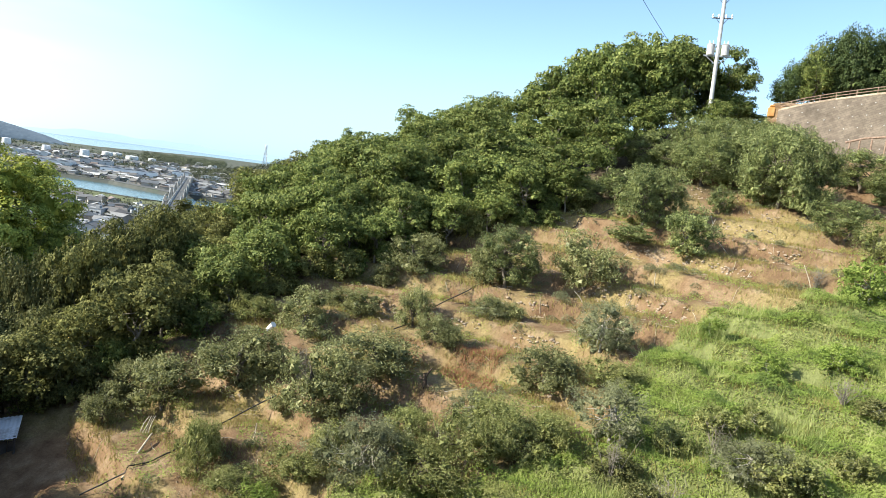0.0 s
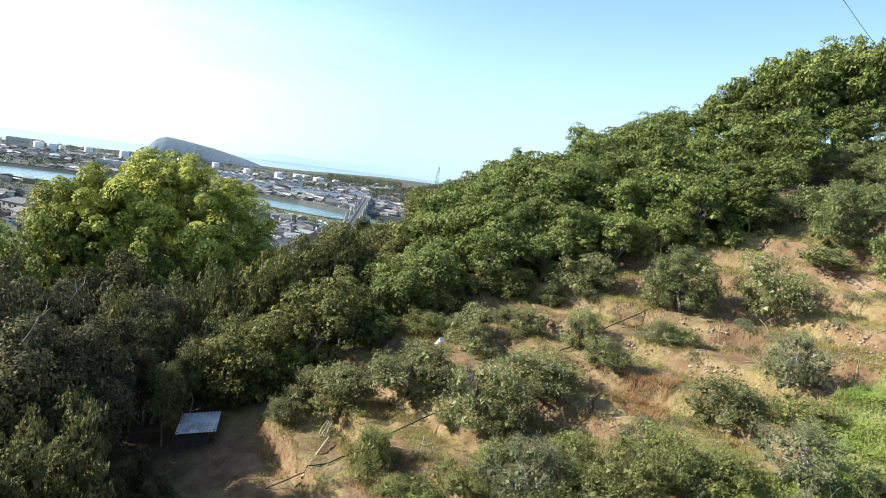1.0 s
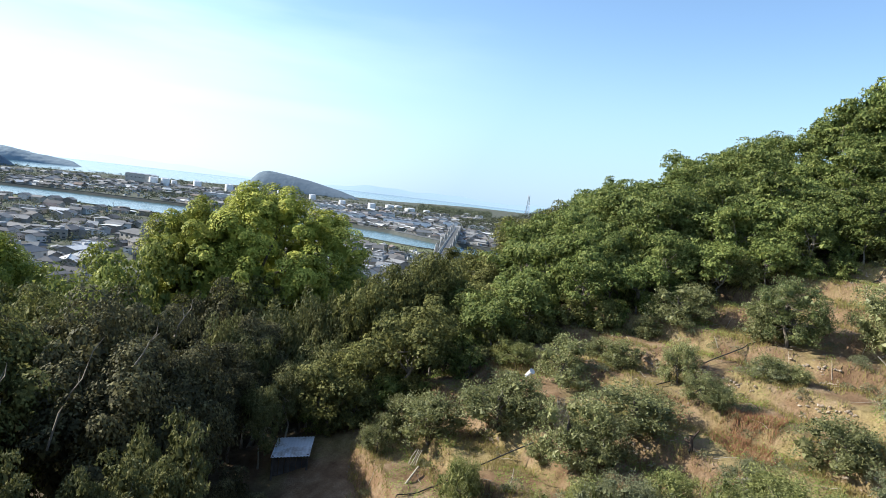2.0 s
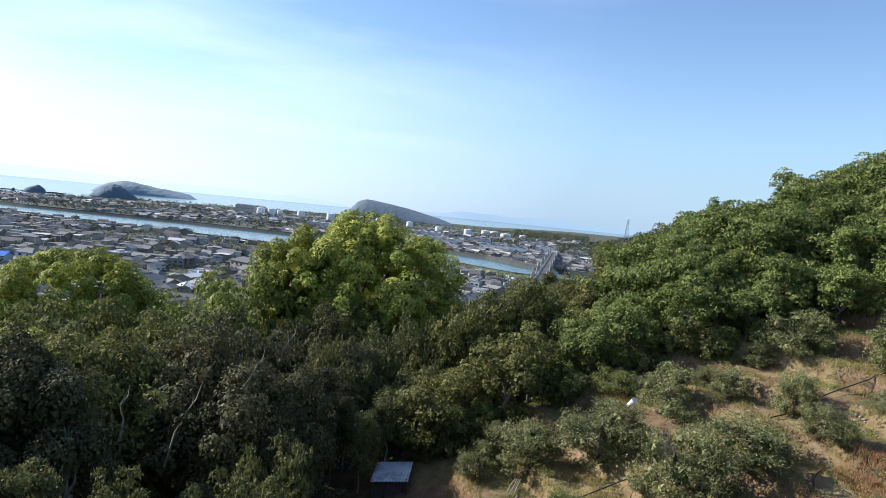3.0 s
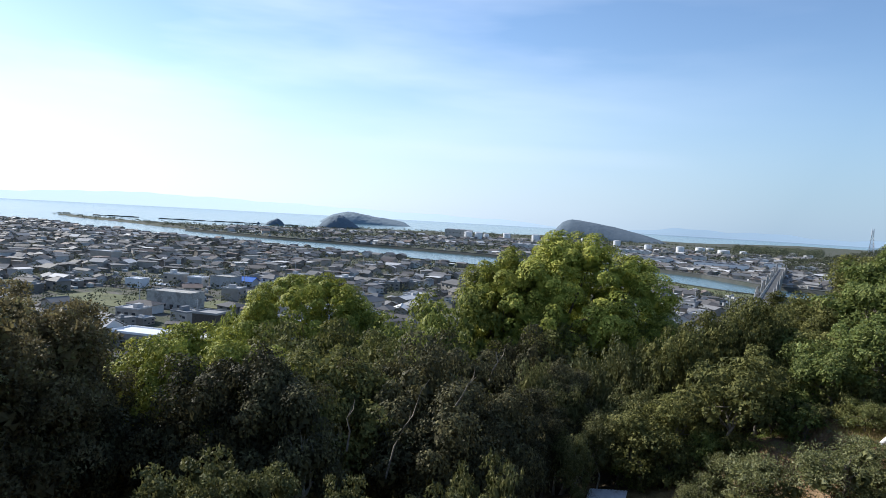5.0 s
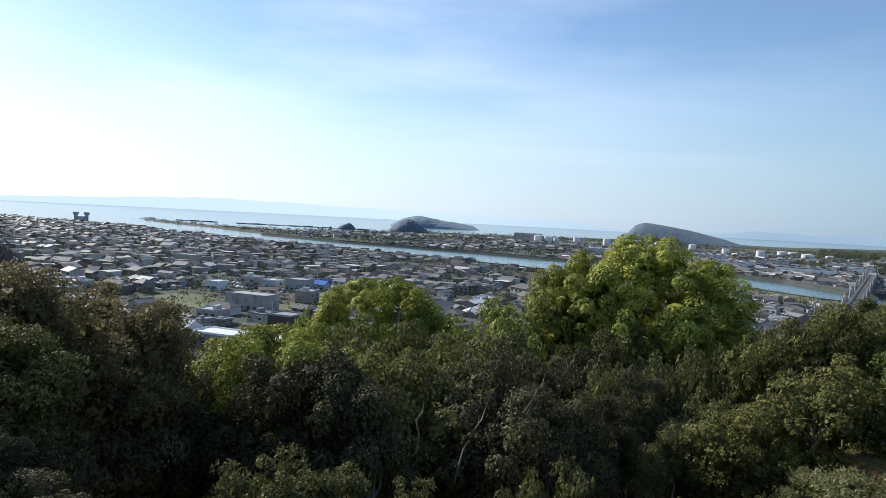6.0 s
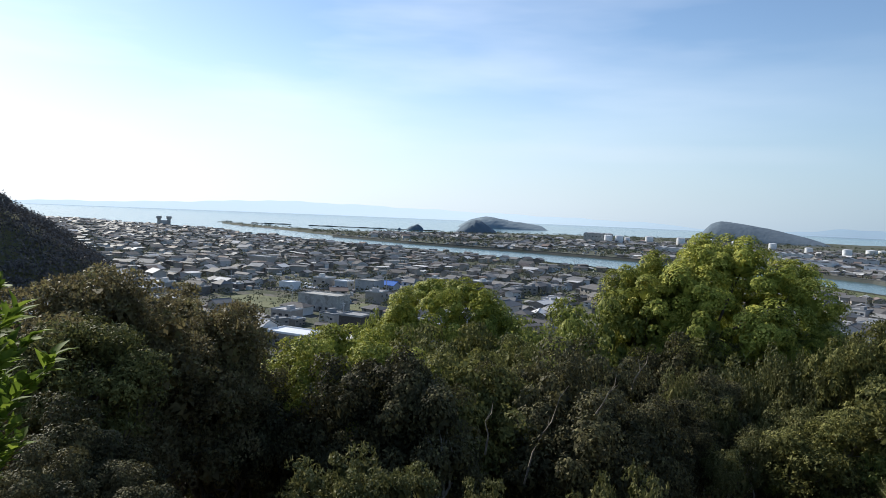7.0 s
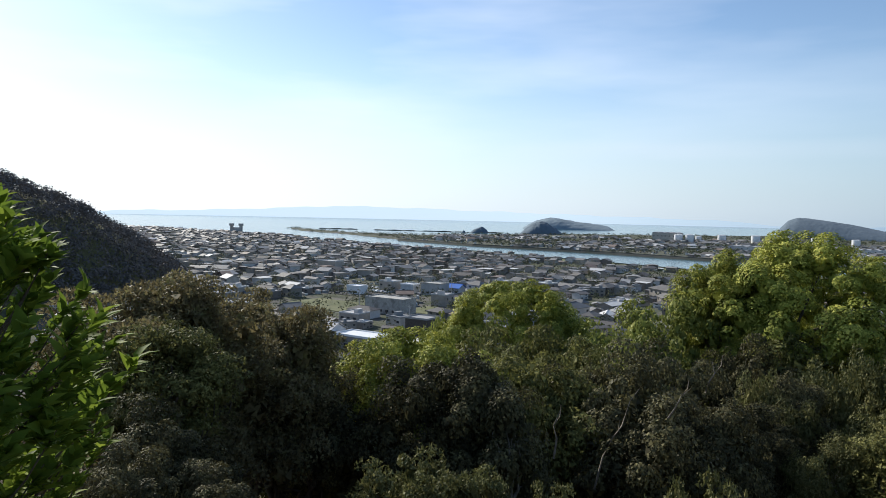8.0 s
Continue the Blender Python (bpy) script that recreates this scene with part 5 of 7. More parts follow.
ok &= (np.floor(gu / 12.0) % 5 != 0) | (h_d > 900)
hx, hy, h_az, h_d = hx[ok], hy[ok], h_az[ok], h_d[ok]
ok = ((h_az > 34) | (h_d > 335)) & (shore(hx, hy, NEAR_BANK) > np.where(h_az < 33, 48, 12)) & (ground_z(hx, hy) < 3.2) & (wob(hx / 75, hy / 75) > -0.72)
for az, d, wide, deep, high in SPECIAL:
    cx, cy = at(az, d)
    ok &= np.hypot(hx - cx, hy - cy) > wide * 0.5 + 8
for az, d, r in OPEN:
    cx, cy = at(az, d)
    ok &= np.hypot(hx - cx, hy - cy) > r
bx, by = at(21.2, np.array([340, 400, 460, 520, 580, 640]))
ok &= np.min([np.hypot(hx - a, hy - b) for a, b in zip(bx, by)], axis=0) > 30
hx, hy, h_az, h_d = hx[ok], hy[ok], h_az[ok], h_d[ok]
order = np.argsort(h_d)
near_i, far_i = order[:300], order[300:]
for i in near_i:
    stand(house_protos[rng.choice(6, p=[0.17, 0.13, 0.14, 0.38, 0.12, 0.06])], hx[i], hy[i], rng.uniform(0.55, 1.15), TOWN_TURN + rng.choice([0, 90, 180, 270]) + rng.normal(0, 16),
          rng.uniform(0.5, 0.95), 0.0)
for p in house_protos:
    discard(p)
SPECIAL_LOOK = [("flat", "long flat-roofed house with pale roof below the wood", WHITE, HOUSE_WALL), ("flat", "brown box-shaped house with flat roof", FLAT_ROOF, PLANK),
                ("flat", "long grey apartment block by a field", CONCRETE, CONCRETE), ("flat", "building with bright white roof", WHITE, WHITE),
                ("flat", "small hall with white roof", WHITE, TERMINAL_WALL), ("gable", "building with bright blue sheet roof", BLUE_SHEET, TERMINAL_WALL),
                ("flat", "tall pale building among houses", FLAT_ROOF, HOUSE_WALL), ("flat", "grey hall beside the blue roof", CONCRETE, TERMINAL_WALL),
                ("gable", "white-walled house below the wood", FLAT_ROOF, WHITE)]
for (az, d, wide, deep, high), (kind, lab, rm, wm) in zip(SPECIAL, SPECIAL_LOOK):
    x, y = at(az, d)
    h = house("house", wide, deep, high, kind, lab, roof_mat=rm, wall_mat=wm, storeys=1)
    h.matrix_basis = pose(x, y, drop_to(x, y, 0), 0, 0, TOWN_TURN + 8)


def many_houses(name, x, y, seed, turn, label, lo=4, hi=13, high=(2.2, 5.2)):
    """Rows of far houses in one mesh: walls with gabled roofs."""
    rng = np.random.default_rng(seed)
    n = len(x)
    z = ground_z(x, y)
    w, d, h = rng.uniform(lo, hi, n) / 2, rng.uniform(lo * 0.8, hi * 0.8, n) / 2, rng.uniform(*high, n)
    a = np.radians(turn + rng.choice([0, 90], n) + rng.normal(0, 15, n))
    flat = rng.uniform(size=n) < 0.52
    r = np.where(flat, 0.05, d * 0.38)
    def corner(u, v, zz):
        return np.column_stack([x + np.cos(a) * u - np.sin(a) * v, y + np.sin(a) * u + np.cos(a) * v, z + zz])
    wall = np.stack([corner(-w, -d, -1 + 0 * h), corner(w, -d, -1 + 0 * h), corner(w, d, -1 + 0 * h), corner(-w, d, -1 + 0 * h),
                     corner(-w, -d, h), corner(w, -d, h), corner(w, d, h), corner(-w, d, h), corner(-w, 0 * d, h + r), corner(w, 0 * d, h + r)], 1).reshape(-1, 3)
    o = 0.6
    roof = np.stack([corner(-w - o, -d - o, h), corner(w + o, -d - o, h), corner(w + o, d + o, h), corner(-w - o, d + o, h), corner(-w - o, 0 * d, h + r + 0.3),
                     corner(w + o, 0 * d, h + r + 0.3)], 1).reshape(-1, 3)
    k, q = np.arange(n)[:, None] * 10, np.arange(n)[:, None] * 6 + 10 * n
    quads = np.concatenate([k + np.array(f) for f in ((0, 1, 5, 4), (1, 2, 6, 5), (2, 3, 7, 6), (3, 0, 4, 7))])
    tris = np.concatenate([k + np.array([5, 6, 9]), k + np.array([7, 4, 8])])
    rq = np.concatenate([q + np.array(f) for f in ((0, 1, 5, 4), (2, 3, 4, 5), (3, 2, 1, 0))])
    me = raw_mesh(name, np.concatenate([wall, roof]), [quads, rq, tris], [FAR_WALL, FAR_ROOF], np.concatenate([np.zeros(len(quads)), np.ones(len(rq)), np.zeros(len(tris))]))
    return tagged(new(name, me), label, "houses", kind="stuff")


many_houses("town_houses", hx[far_i], hy[far_i], 42, TOWN_TURN, "crowded low houses of a coastal town with grey tiled roofs")
fx, fy = at(rng.uniform(14, 64, 2600), rng.uniform(690, 1600, 2600))
inland = shore(fx, fy, FAR_LAND)
k = (inland > 26) & (ground_z(fx, fy) < 6) & (wob(fx / 90, fy / 90) > np.where(np.degrees(np.arctan2(-fx, fy)) > 34, -0.25, -0.4))
qx, qy = at(rng.uniform(14, 36, 1100), rng.uniform(690, 1080, 1100))
q = shore(qx, qy, FAR_LAND) > 27
fx, fy = np.concatenate([fx[k], qx[q]]), np.concatenate([fy[k], qy[q]])
many_houses("far_bank_houses", fx, fy, 43, 10, "low houses and sheds on the far bank", 4, 17, (1.8, 4.0))


def clumps(name, x, y, seed, r, count, leaf, mat, label, high=1.0):
    rng = np.random.default_rng(seed)
    z = ground_z(x, y)
    rr = r * rng.uniform(0.5, 1.4, len(x))
    lobes = np.column_stack([x, y, z + rr * 0.6 * high, rr])
    v, f = crown_leaves(rng, lobes, count, leaf, 0.1, low=-0.3, flat=high, width=0.8)
    return tagged(new(name, raw_mesh(name, v, f, [mat])), label, "trees", kind="stuff")


tx, ty = at(rng.uniform(14, 92, 12000), np.sqrt(rng.uniform(225 ** 2, 1500 ** 2, 12000)))
k = (shore(tx, ty, NEAR_BANK) > 5) & (ground_z(tx, ty) < 4)
clumps("town_trees", tx[k], ty[k], 44, 2.5, 105000, 1.05, LEAF_TOWN, "dark garden trees and hedges among the houses")
tx, ty = at(rng.uniform(14, 78, 9000), rng.uniform(720, 2100, 9000))
inland = shore(tx, ty, FAR_LAND)
k = (inland > 9) & (ground_z(tx, ty) < 8) & ((inland < 70) | (wob(tx / 90, ty / 90) < 0.35))
clumps("far_bank_trees", tx[k], ty[k], 45, 3.0, 70000, 1.7, LEAF_FAR_HAZED, "low pine woods and scrub on the far bank", 0.8)


def clutter(name, n, seed, label):
    """Sheds, cars, tanks and other small pale things between the houses, too many to tell apart."""
    rng = np.random.default_rng(seed)
    x, y = at(rng.uniform(16, 90, n), np.sqrt(rng.uniform(235 ** 2, 1300 ** 2, n)))
    qx, qy = at(rng.uniform(14, 40, n // 2), rng.uniform(330, 1500, n // 2))
    x, y = np.concatenate([x, qx]), np.concatenate([y, qy])
    k = (np.maximum(shore(x, y, NEAR_BANK), shore(x, y, FAR_LAND)) > 26) & (ground_z(x, y) < 4)
    for az, d, r in OPEN:
        cx, cy = at(az, d)
        k &= np.hypot(x - cx, y - cy) > r
    x, y = x[k], y[k]
    n = len(x)
    z, a = ground_z(x, y), rng.uniform(0, 3.14, n)
    w, d, h = rng.uniform(0.4, 2.0, n), rng.uniform(0.4, 1.0, n), rng.uniform(0.7, 2.4, n)
    cs = [(sx, sy, sz) for sz in (0, 1) for sx, sy in ((-1, -1), (1, -1), (1, 1), (-1, 1))]
    v = np.stack([np.column_stack([x + np.cos(a) * w * sx - np.sin(a) * d * sy, y + np.sin(a) * w * sx + np.cos(a) * d * sy, z - 0.2 + sz * h * (1 - 0.12 * (sx + 1) / 2)]) for sx, sy, sz in cs], 1)
    q = np.arange(n)[:, None] * 8
    f = np.concatenate([q + np.array(t) for t in ((0, 1, 5, 4), (1, 2, 6, 5), (2, 3, 7, 6), (3, 0, 4, 7), (4, 5, 6, 7))])
    return tagged(new(name, raw_mesh(name, v.reshape(-1, 3), f, [FAR_CLUTTER])), label, "clutter", kind="stuff")


tx, ty = at(rng.uniform(17.5, 23.5, 420), rng.uniform(1620, 1960, 420))
clumps("pine_wood", tx, ty, 47, 6.0, 16000, 2.2, LEAF_FAR_HAZED, "dark pine wood behind the oil tanks", 1.3)
clutter("town_clutter", 5200, 46, "small sheds, cars and yard clutter between the houses")


def field(name, az, d, wide, deep, label, mat=FIELD_GREEN):
    x, y = at(az, d)
    bm = bmesh.new()
    box(bm, -wide / 2, -deep / 2, -0.5, wide / 2, deep / 2, 0.35, 0.1)
    ob = part(name, bm, mat)
    ob.matrix_basis = pose(x, y, drop_to(x, y, 0), 0, 0, TOWN_TURN + 4)
    return tagged(ob, label, "field", kind="structure")


field("field_1", 72.2, 352, 52, 30, "level green field among the houses")
field("field_2", 63.9, 334, 26, 22, "small green field beside a brown house")
field("field_3", 26, 512, 70, 12, "grassy strip along the river")
field("car_park", 68.9, 394, 40, 22, "asphalt car park beside the halls", ASPHALT)


def car(paint, label):
    thing = new("car")
    bm = bmesh.new()
    prof = [(-2.0, 0.35), (-2.05, 0.85), (-1.6, 0.95), (-1.1, 1.42), (0.6, 1.45), (1.15, 0.98), (1.95, 0.85), (2.0, 0.35)]
    rings = [[bm.verts.new((x, s * (0.82 if z < 1.0 else 0.66), z)) for x, z in prof] for s in (-1, 1)]
    for i in range(len(prof)):
        j = (i + 1) % len(prof)
        bm.faces.new([rings[0][i], rings[0][j], rings[1][j], rings[1][i]])
    bm.faces.new(rings[0][::-1])
    bm.faces.new(rings[1])
    bmesh.ops.recalc_face_normals(bm, faces=bm.faces)
    part("body", bm, paint, thing)
    bm = bmesh.new()
    box(bm, -1.2, -0.7, 1.02, 0.75, 0.7, 1.34)
    part("glazing", bm, GLASS, thing)
    for x in (-1.25, 1.25):
        for y in (-0.74, 0.74):
            bm = bmesh.new()
            rod(bm, (x, y - 0.1, 0.31), (x, y + 0.1, 0.31), 0.31, sides=12)
            part("wheel", bm, BLACK, thing)
    return tagged(thing, label, "car", "cars in the car park")


CAR_SILVER = surface("silver car paint", (0.5, 0.5, 0.51), (0.58, 0.58, 0.6), 0.5, 0.25, 0.5, 0.5, relief=0.02)
cars = [car(WHITE, "small white car in the car park"), car(CAR_SILVER, "small silver car in the car park"), car(BLACK, "small black car in the car park")]
cx, cy = at(68.9, 418)
for row in (-1, 1):
    for i in range(9):
        if rng.uniform() < 0.2:
            continue
        u, v = -16 + i * 4.0, row * 6
        x, y = cx + u * ca - v * sa, cy + u * sa + v * ca
        stand(cars[rng.choice(3, p=[0.55, 0.3, 0.15])], x, y, 1, TOWN_TURN + 94, z=drop_to(cx, cy, -0.35))
for p in cars:
    discard(p)


def town_pole():
    thing = new("utility_pole")
    part("post", rod(bmesh.new(), (0, 0, -0.5), (0, 0, 11), 0.19, 0.13), POLE_GREY, thing)
    for z in (10.4, 9.6):
        bm = bmesh.new()
        box(bm, -0.9, -0.06, z, 0.9, 0.06, z + 0.12)
        part("crossarm", bm, STEEL, thing)
    return tagged(thing, "grey concrete utility pole in the town", "utility pole", "poles of the town")


p = town_pole()
for az, d in [(66.0, 272), (70.2, 330), (62.5, 390), (75, 400), (58.5, 470), (68.5, 500), (53, 560), (47, 620), (78, 520), (23.5, 420), (26, 470), (30, 520), (64, 610), (72, 660)]:
    x, y = at(az, d)
    stand(p, x, y, 1.0, rng.uniform(0, 360), sink=0)
discard(p)

# ---- bridge ----
bridge = new("bridge")
(bx0, by0), (bx1, by1) = at(21.9, 320), at(20.0, 890)
span = math.hypot(bx1 - bx0, by1 - by0)
bridge.matrix_basis = Matrix.Translation((bx0, by0, 0)) @ Euler((0, 0, math.atan2(by1 - by0, bx1 - bx0))).to_matrix().to_4x4()
DECK = 9.0
part("deck", box(box(bmesh.new(), 0, -3.8, DECK - 1.2, span, 3.8, DECK), 0, -4.4, DECK - 0.5, span, -3.8, DECK + 0.25), BRIDGE_GREY, bridge)
part("carriageway", box(bmesh.new(), 0, -3.0, DECK + 0.004, span, 3.0, DECK + 0.07), ROADWAY, bridge)
for y in (-4.15, 4.15):
    part("parapet", box(bmesh.new(), 0, y - 0.16, DECK + 0.25, span, y + 0.16, DECK + 1.15, 0.04), BRIDGE_GREY, bridge, "pale painted parapet")
post_mesh = part("parapet_post", box(bmesh.new(), -0.2, -0.25, DECK - 0.4, 0.2, 0.25, DECK + 1.3, 0.03), BRIDGE_GREY, bridge)
for x in np.arange(8, span, 16):
    for y in (-4.5, 4.5):
        ob = part_mesh("parapet_post", post_mesh.data, bridge)
        ob.location = (x, y, 0)
post_mesh.location = (1, -4.5, 0)
for x in np.arange(25, span, 45):
    part("pier", box(bmesh.new(), x - 1.1, -3.6, -4, x + 1.1, 3.6, DECK - 1.2, 0.2), CONCRETE, bridge)
for x in np.arange(20, span, 34):
    bm = bmesh.new()
    rod(bm, (x, 3.6, DECK), (x, 3.6, DECK + 8), 0.12, 0.08)
    rod(bm, (x, 3.6, DECK + 8), (x, 1.8, DECK + 8.4), 0.07)
    part("lamp_post", bm, STEEL, bridge)
bay = 9.0
for y in (-4.55, 4.55):
    for x in np.arange(90, span - 120, bay * 8):
        rise = [7.5 * math.sin(math.pi * k / 8) + 1.6 for k in range(9)]
        v, f = tube([(x + k * bay, y, DECK + rise[k]) for k in range(9)], np.full(9, 0.28), 4)
        truss = part_mesh("truss", raw_mesh("truss", v, f, [BRIDGE_STEEL]), bridge, "arched steel truss beside the roadway")
        for k in range(8):
            a, b = x + k * bay, x + (k + 1) * bay
            part("post", rod(bmesh.new(), (a, y, DECK), (a, y, DECK + rise[k]), 0.2, sides=4), BRIDGE_STEEL, truss)
            low, high = ((a, y, DECK), (b, y, DECK + rise[k + 1])) if k < 4 else ((b, y, DECK), (a, y, DECK + rise[k]))
            part("brace", rod(bmesh.new(), low, high, 0.16, sides=4), BRIDGE_STEEL, truss)
tagged(bridge, "long grey bridge with arched truss sides and pale parapets", "bridge")

# ---- the far bank ----
def tank(r, h, label):
    thing = new("storage_tank")
    part("shell", rod(bmesh.new(), (0, 0, 0), (0, 0, h), r, sides=40), TANK_WHITE, thing)
    bm = bmesh.new()
    rod(bm, (0, 0, h), (0, 0, h + r * 0.12), r * 1.01, r * 0.2, 40)
    part("roof", bm, TANK_WHITE, thing)
    bm = bmesh.new()
    for i in range(14):
        a, b = i * 0.09, (i + 1) * 0.09
        rod(bm, (math.cos(a) * (r + 0.5), math.sin(a) * (r + 0.5), h * i / 14), (math.cos(b) * (r + 0.5), math.sin(b) * (r + 0.5), h * (i + 1) / 14), 0.35, sides=4)
    part("stair", bm, STEEL, thing)
    rim = bmesh.new()
    for i in range(24):
        a, b = i * math.pi / 12, (i + 1) * math.pi / 12
        rod(rim, (math.cos(a) * r, math.sin(a) * r, h + 0.9), (math.cos(b) * r, math.sin(b) * r, h + 0.9), 0.12, sides=4)
    part("railing", rim, STEEL, thing)
    return tagged(thing, label, "storage tank", "oil tanks")


tank_a, tank_b = tank(7.5, 13, "white cylindrical oil storage tank"), tank(13, 9, "wide white oil storage tank with low roof")
for az, d, s in [(43.55, 1500, 1.1), (44.4, 1500, 1.1), (42.9, 1560, 0.8), (41.21, 1560, 1.1), (38.82, 1560, 1.15), (36.44, 1600, 1.1), (34.81, 1600, 1.1), (34.16, 1640, 0.8), (29.84, 1420, 0.9), (27.39, 1380, 1.0), (32.26, 1560, 1.0)]:
    x, y = at(az, d)
    stand(tank_a, x, y, s, sink=0)
for az, d, s in [(25.9, 1640, 0.8), (24.2, 1520, 0.9), (22.8, 1620, 0.6), (19.5, 1700, 0.8), (25.2, 1700, 0.7), (18.4, 1650, 0.7)]:
    x, y = at(az, d)
    stand(tank_b, x, y, s, sink=0)
discard(tank_a), discard(tank_b)


def warehouse(wide, deep, high, label, mat=TERMINAL_WALL):
    thing = new("warehouse")
    part("wall", box(bmesh.new(), -wide / 2, -deep / 2, -1, wide / 2, deep / 2, high), mat, thing)
    bm = bmesh.new()
    n = max(2, int(wide / 12))
    for i in range(n):
        a, b = -wide / 2 + wide * i / n, -wide / 2 + wide * (i + 1) / n
        vs = [bm.verts.new(p) for p in ((a, -deep / 2 - 0.5, high), (b, -deep / 2 - 0.5, high), ((a + b) / 2, -deep / 2 - 0.5, high + 1.8),
                                        (a, deep / 2 + 0.5, high), (b, deep / 2 + 0.5, high), ((a + b) / 2, deep / 2 + 0.5, high + 1.8))]
        for f in ((0, 1, 2), (5, 4, 3), (0, 2, 5, 3), (2, 1, 4, 5), (1, 0, 3, 4)):
            bm.faces.new([vs[k] for k in f])
    part("roof", bm, FLAT_ROOF, thing)
    for i in range(int(wide / 9)):
        part("window", box(bmesh.new(), -wide / 2 + 3 + i * 9, -deep / 2 - 0.1, high * 0.55, -wide / 2 + 5 + i * 9, -deep / 2 + 0.1, high * 0.68), GLASS, thing)
    return tagged(thing, label, "warehouse", "industrial sheds")


for az, d, w, dp, h, lab, mat in [(24.3, 905, 62, 14, 8, "long white warehouse on the far river bank", WHITE), (29.5, 960, 50, 24, 7, "grey warehouse on the far bank", TERMINAL_WALL),
                                  (33, 1010, 46, 22, 8, "grey industrial shed on the far bank", TERMINAL_WALL), (26.5, 1060, 40, 20, 9, "pale industrial shed behind the river wall", TERMINAL_WALL),
                                  (22, 1120, 36, 22, 7, "low pale industrial shed", TERMINAL_WALL), (45.2, 1530, 58, 24, 17, "large grey industrial block beside the tanks", CONCRETE),
                                  (39.5, 1150, 44, 22, 7, "grey industrial shed with low roof", TERMINAL_WALL), (17.6, 1300, 60, 20, 8, "white industrial shed near the bridge", WHITE),
                                  (36.5, 1280, 50, 20, 7, "long grey shed below the tanks", TERMINAL_WALL), (20.6, 980, 24, 16, 8, "white building at the end of the bridge", WHITE),
                                  (18.5, 960, 22, 14, 6, "pale building beside the bridge end", TERMINAL_WALL), (31, 1200, 60, 18, 7, "long pale shed among tanks", TERMINAL_WALL)]:
    x, y = at(az, d)
    b = warehouse(w, dp, h, lab, mat)
    b.matrix_basis = pose(x, y, drop_to(x, y, 0), 0, 0, rng.uniform(8, 22))


def lattice_tower(high, base, label):
    thing = new("lattice_tower")
    bm = bmesh.new()
    n = 7
    for i in range(n):
        a, b = base * (1 - 0.75 * i / n), base * (1 - 0.75 * (i + 1) / n)
        z0, z1 = high * i / n, high * (i + 1) / n
        cs = [(-1, -1), (1, -1), (1, 1), (-1, 1)]
        for k in range(4):
            (x, y), (u, v) = cs[k], cs[(k + 1) % 4]
            rod(bm, (x * a, y * a, z0), (x * b, y * b, z1), 0.22, sides=4)
            rod(bm, (x * a, y * a, z0), (u * b, v * b, z1), 0.13, sides=4)
            rod(bm, (x * b, y * b, z1), (u * b, v * b, z1), 0.13, sides=4)
    part("frame", bm, STEEL, thing)
    for s in (-1, 1):
        part("antenna", rod(bmesh.new(), (s * base * 0.4, 0, high * 0.8), (s * base * 0.4, 0, high + 2), 0.3, sides=6), WHITE, thing)
    return tagged(thing, label, "tower", "masts on the spur")


for az, d, h, b, lab in [(14.5, 815, 22, 2.3, "steel lattice mast in line with the wooded spur"), (12.1, 850, 22, 0.8, "slender steel mast in line with the wooded spur")]:
    x, y = at(az, d)
    t = lattice_tower(h, b, lab)
    # placed to fit the camera's view; the foot hangs above the ground
    t.matrix_basis = pose(x, y, EYE + d * math.tan(radians(0.62)) - h, 0, 0, 20)

gate = new("water_gate")
gx0, gy0 = at(80.1, 1370)
gate.matrix_basis = pose(gx0, gy0, 0.5, 0, 0, 80)
for x in (-8.5, 8.5):
    part("tower", box(bmesh.new(), x - 3, -4, -2, x + 3, 4, 17, 0.2), CONCRETE, gate)
    part("machine_house", box(bmesh.new(), x - 4.6, -5, 17, x + 4.6, 5, 21.5, 0.4), CONCRETE, gate)
part("gate_leaf", box(bmesh.new(), -5.5, -1, -1, 5.5, 1, 14, 0.2), STEEL, gate)
tagged(gate, "grey concrete water gate with two machine houses", "water gate")


def mole(name, az0, az1, d0, d1, label):
    (x0, y0), (x1, y1) = at(az0, d0), at(az1, d1)
    ln = math.hypot(x1 - x0, y1 - y0)
    bm = bmesh.new()
    n = int(ln / 12)
    for i in range(n):
        rng_h = 1.8 + 0.6 * math.sin(i * 1.7) + 0.4 * math.sin(i * 0.6)
        box(bm, ln * i / n - 1, -4, -3, ln * (i + 1) / n + 1, 4, rng_h, 0.8)
    ob = part(name, bm, EMBANK)
    ob.matrix_basis = Matrix.Translation((x0, y0, 0)) @ Euler((0, 0, math.atan2(y1 - y0, x1 - x0))).to_matrix().to_4x4()
    return tagged(ob, label, "breakwater", kind="structure")


mole("breakwater_1", 58.5, 69.0, 1840, 1880, "low dark breakwater from the rock")
mole("breakwater_2", 70.5, 73.5, 1900, 1950, "low outer breakwater")
# ---- along the top of the slope ----
def spot(az, d, lift=0.0):
    x, y = at(az, d)
    return Vector((x, y, drop_to(x, y, 0) + lift))


def ray(az, el, d):
    x, y = at(az, d)
    return Vector((x, y, EYE + d * math.tan(radians(el))))


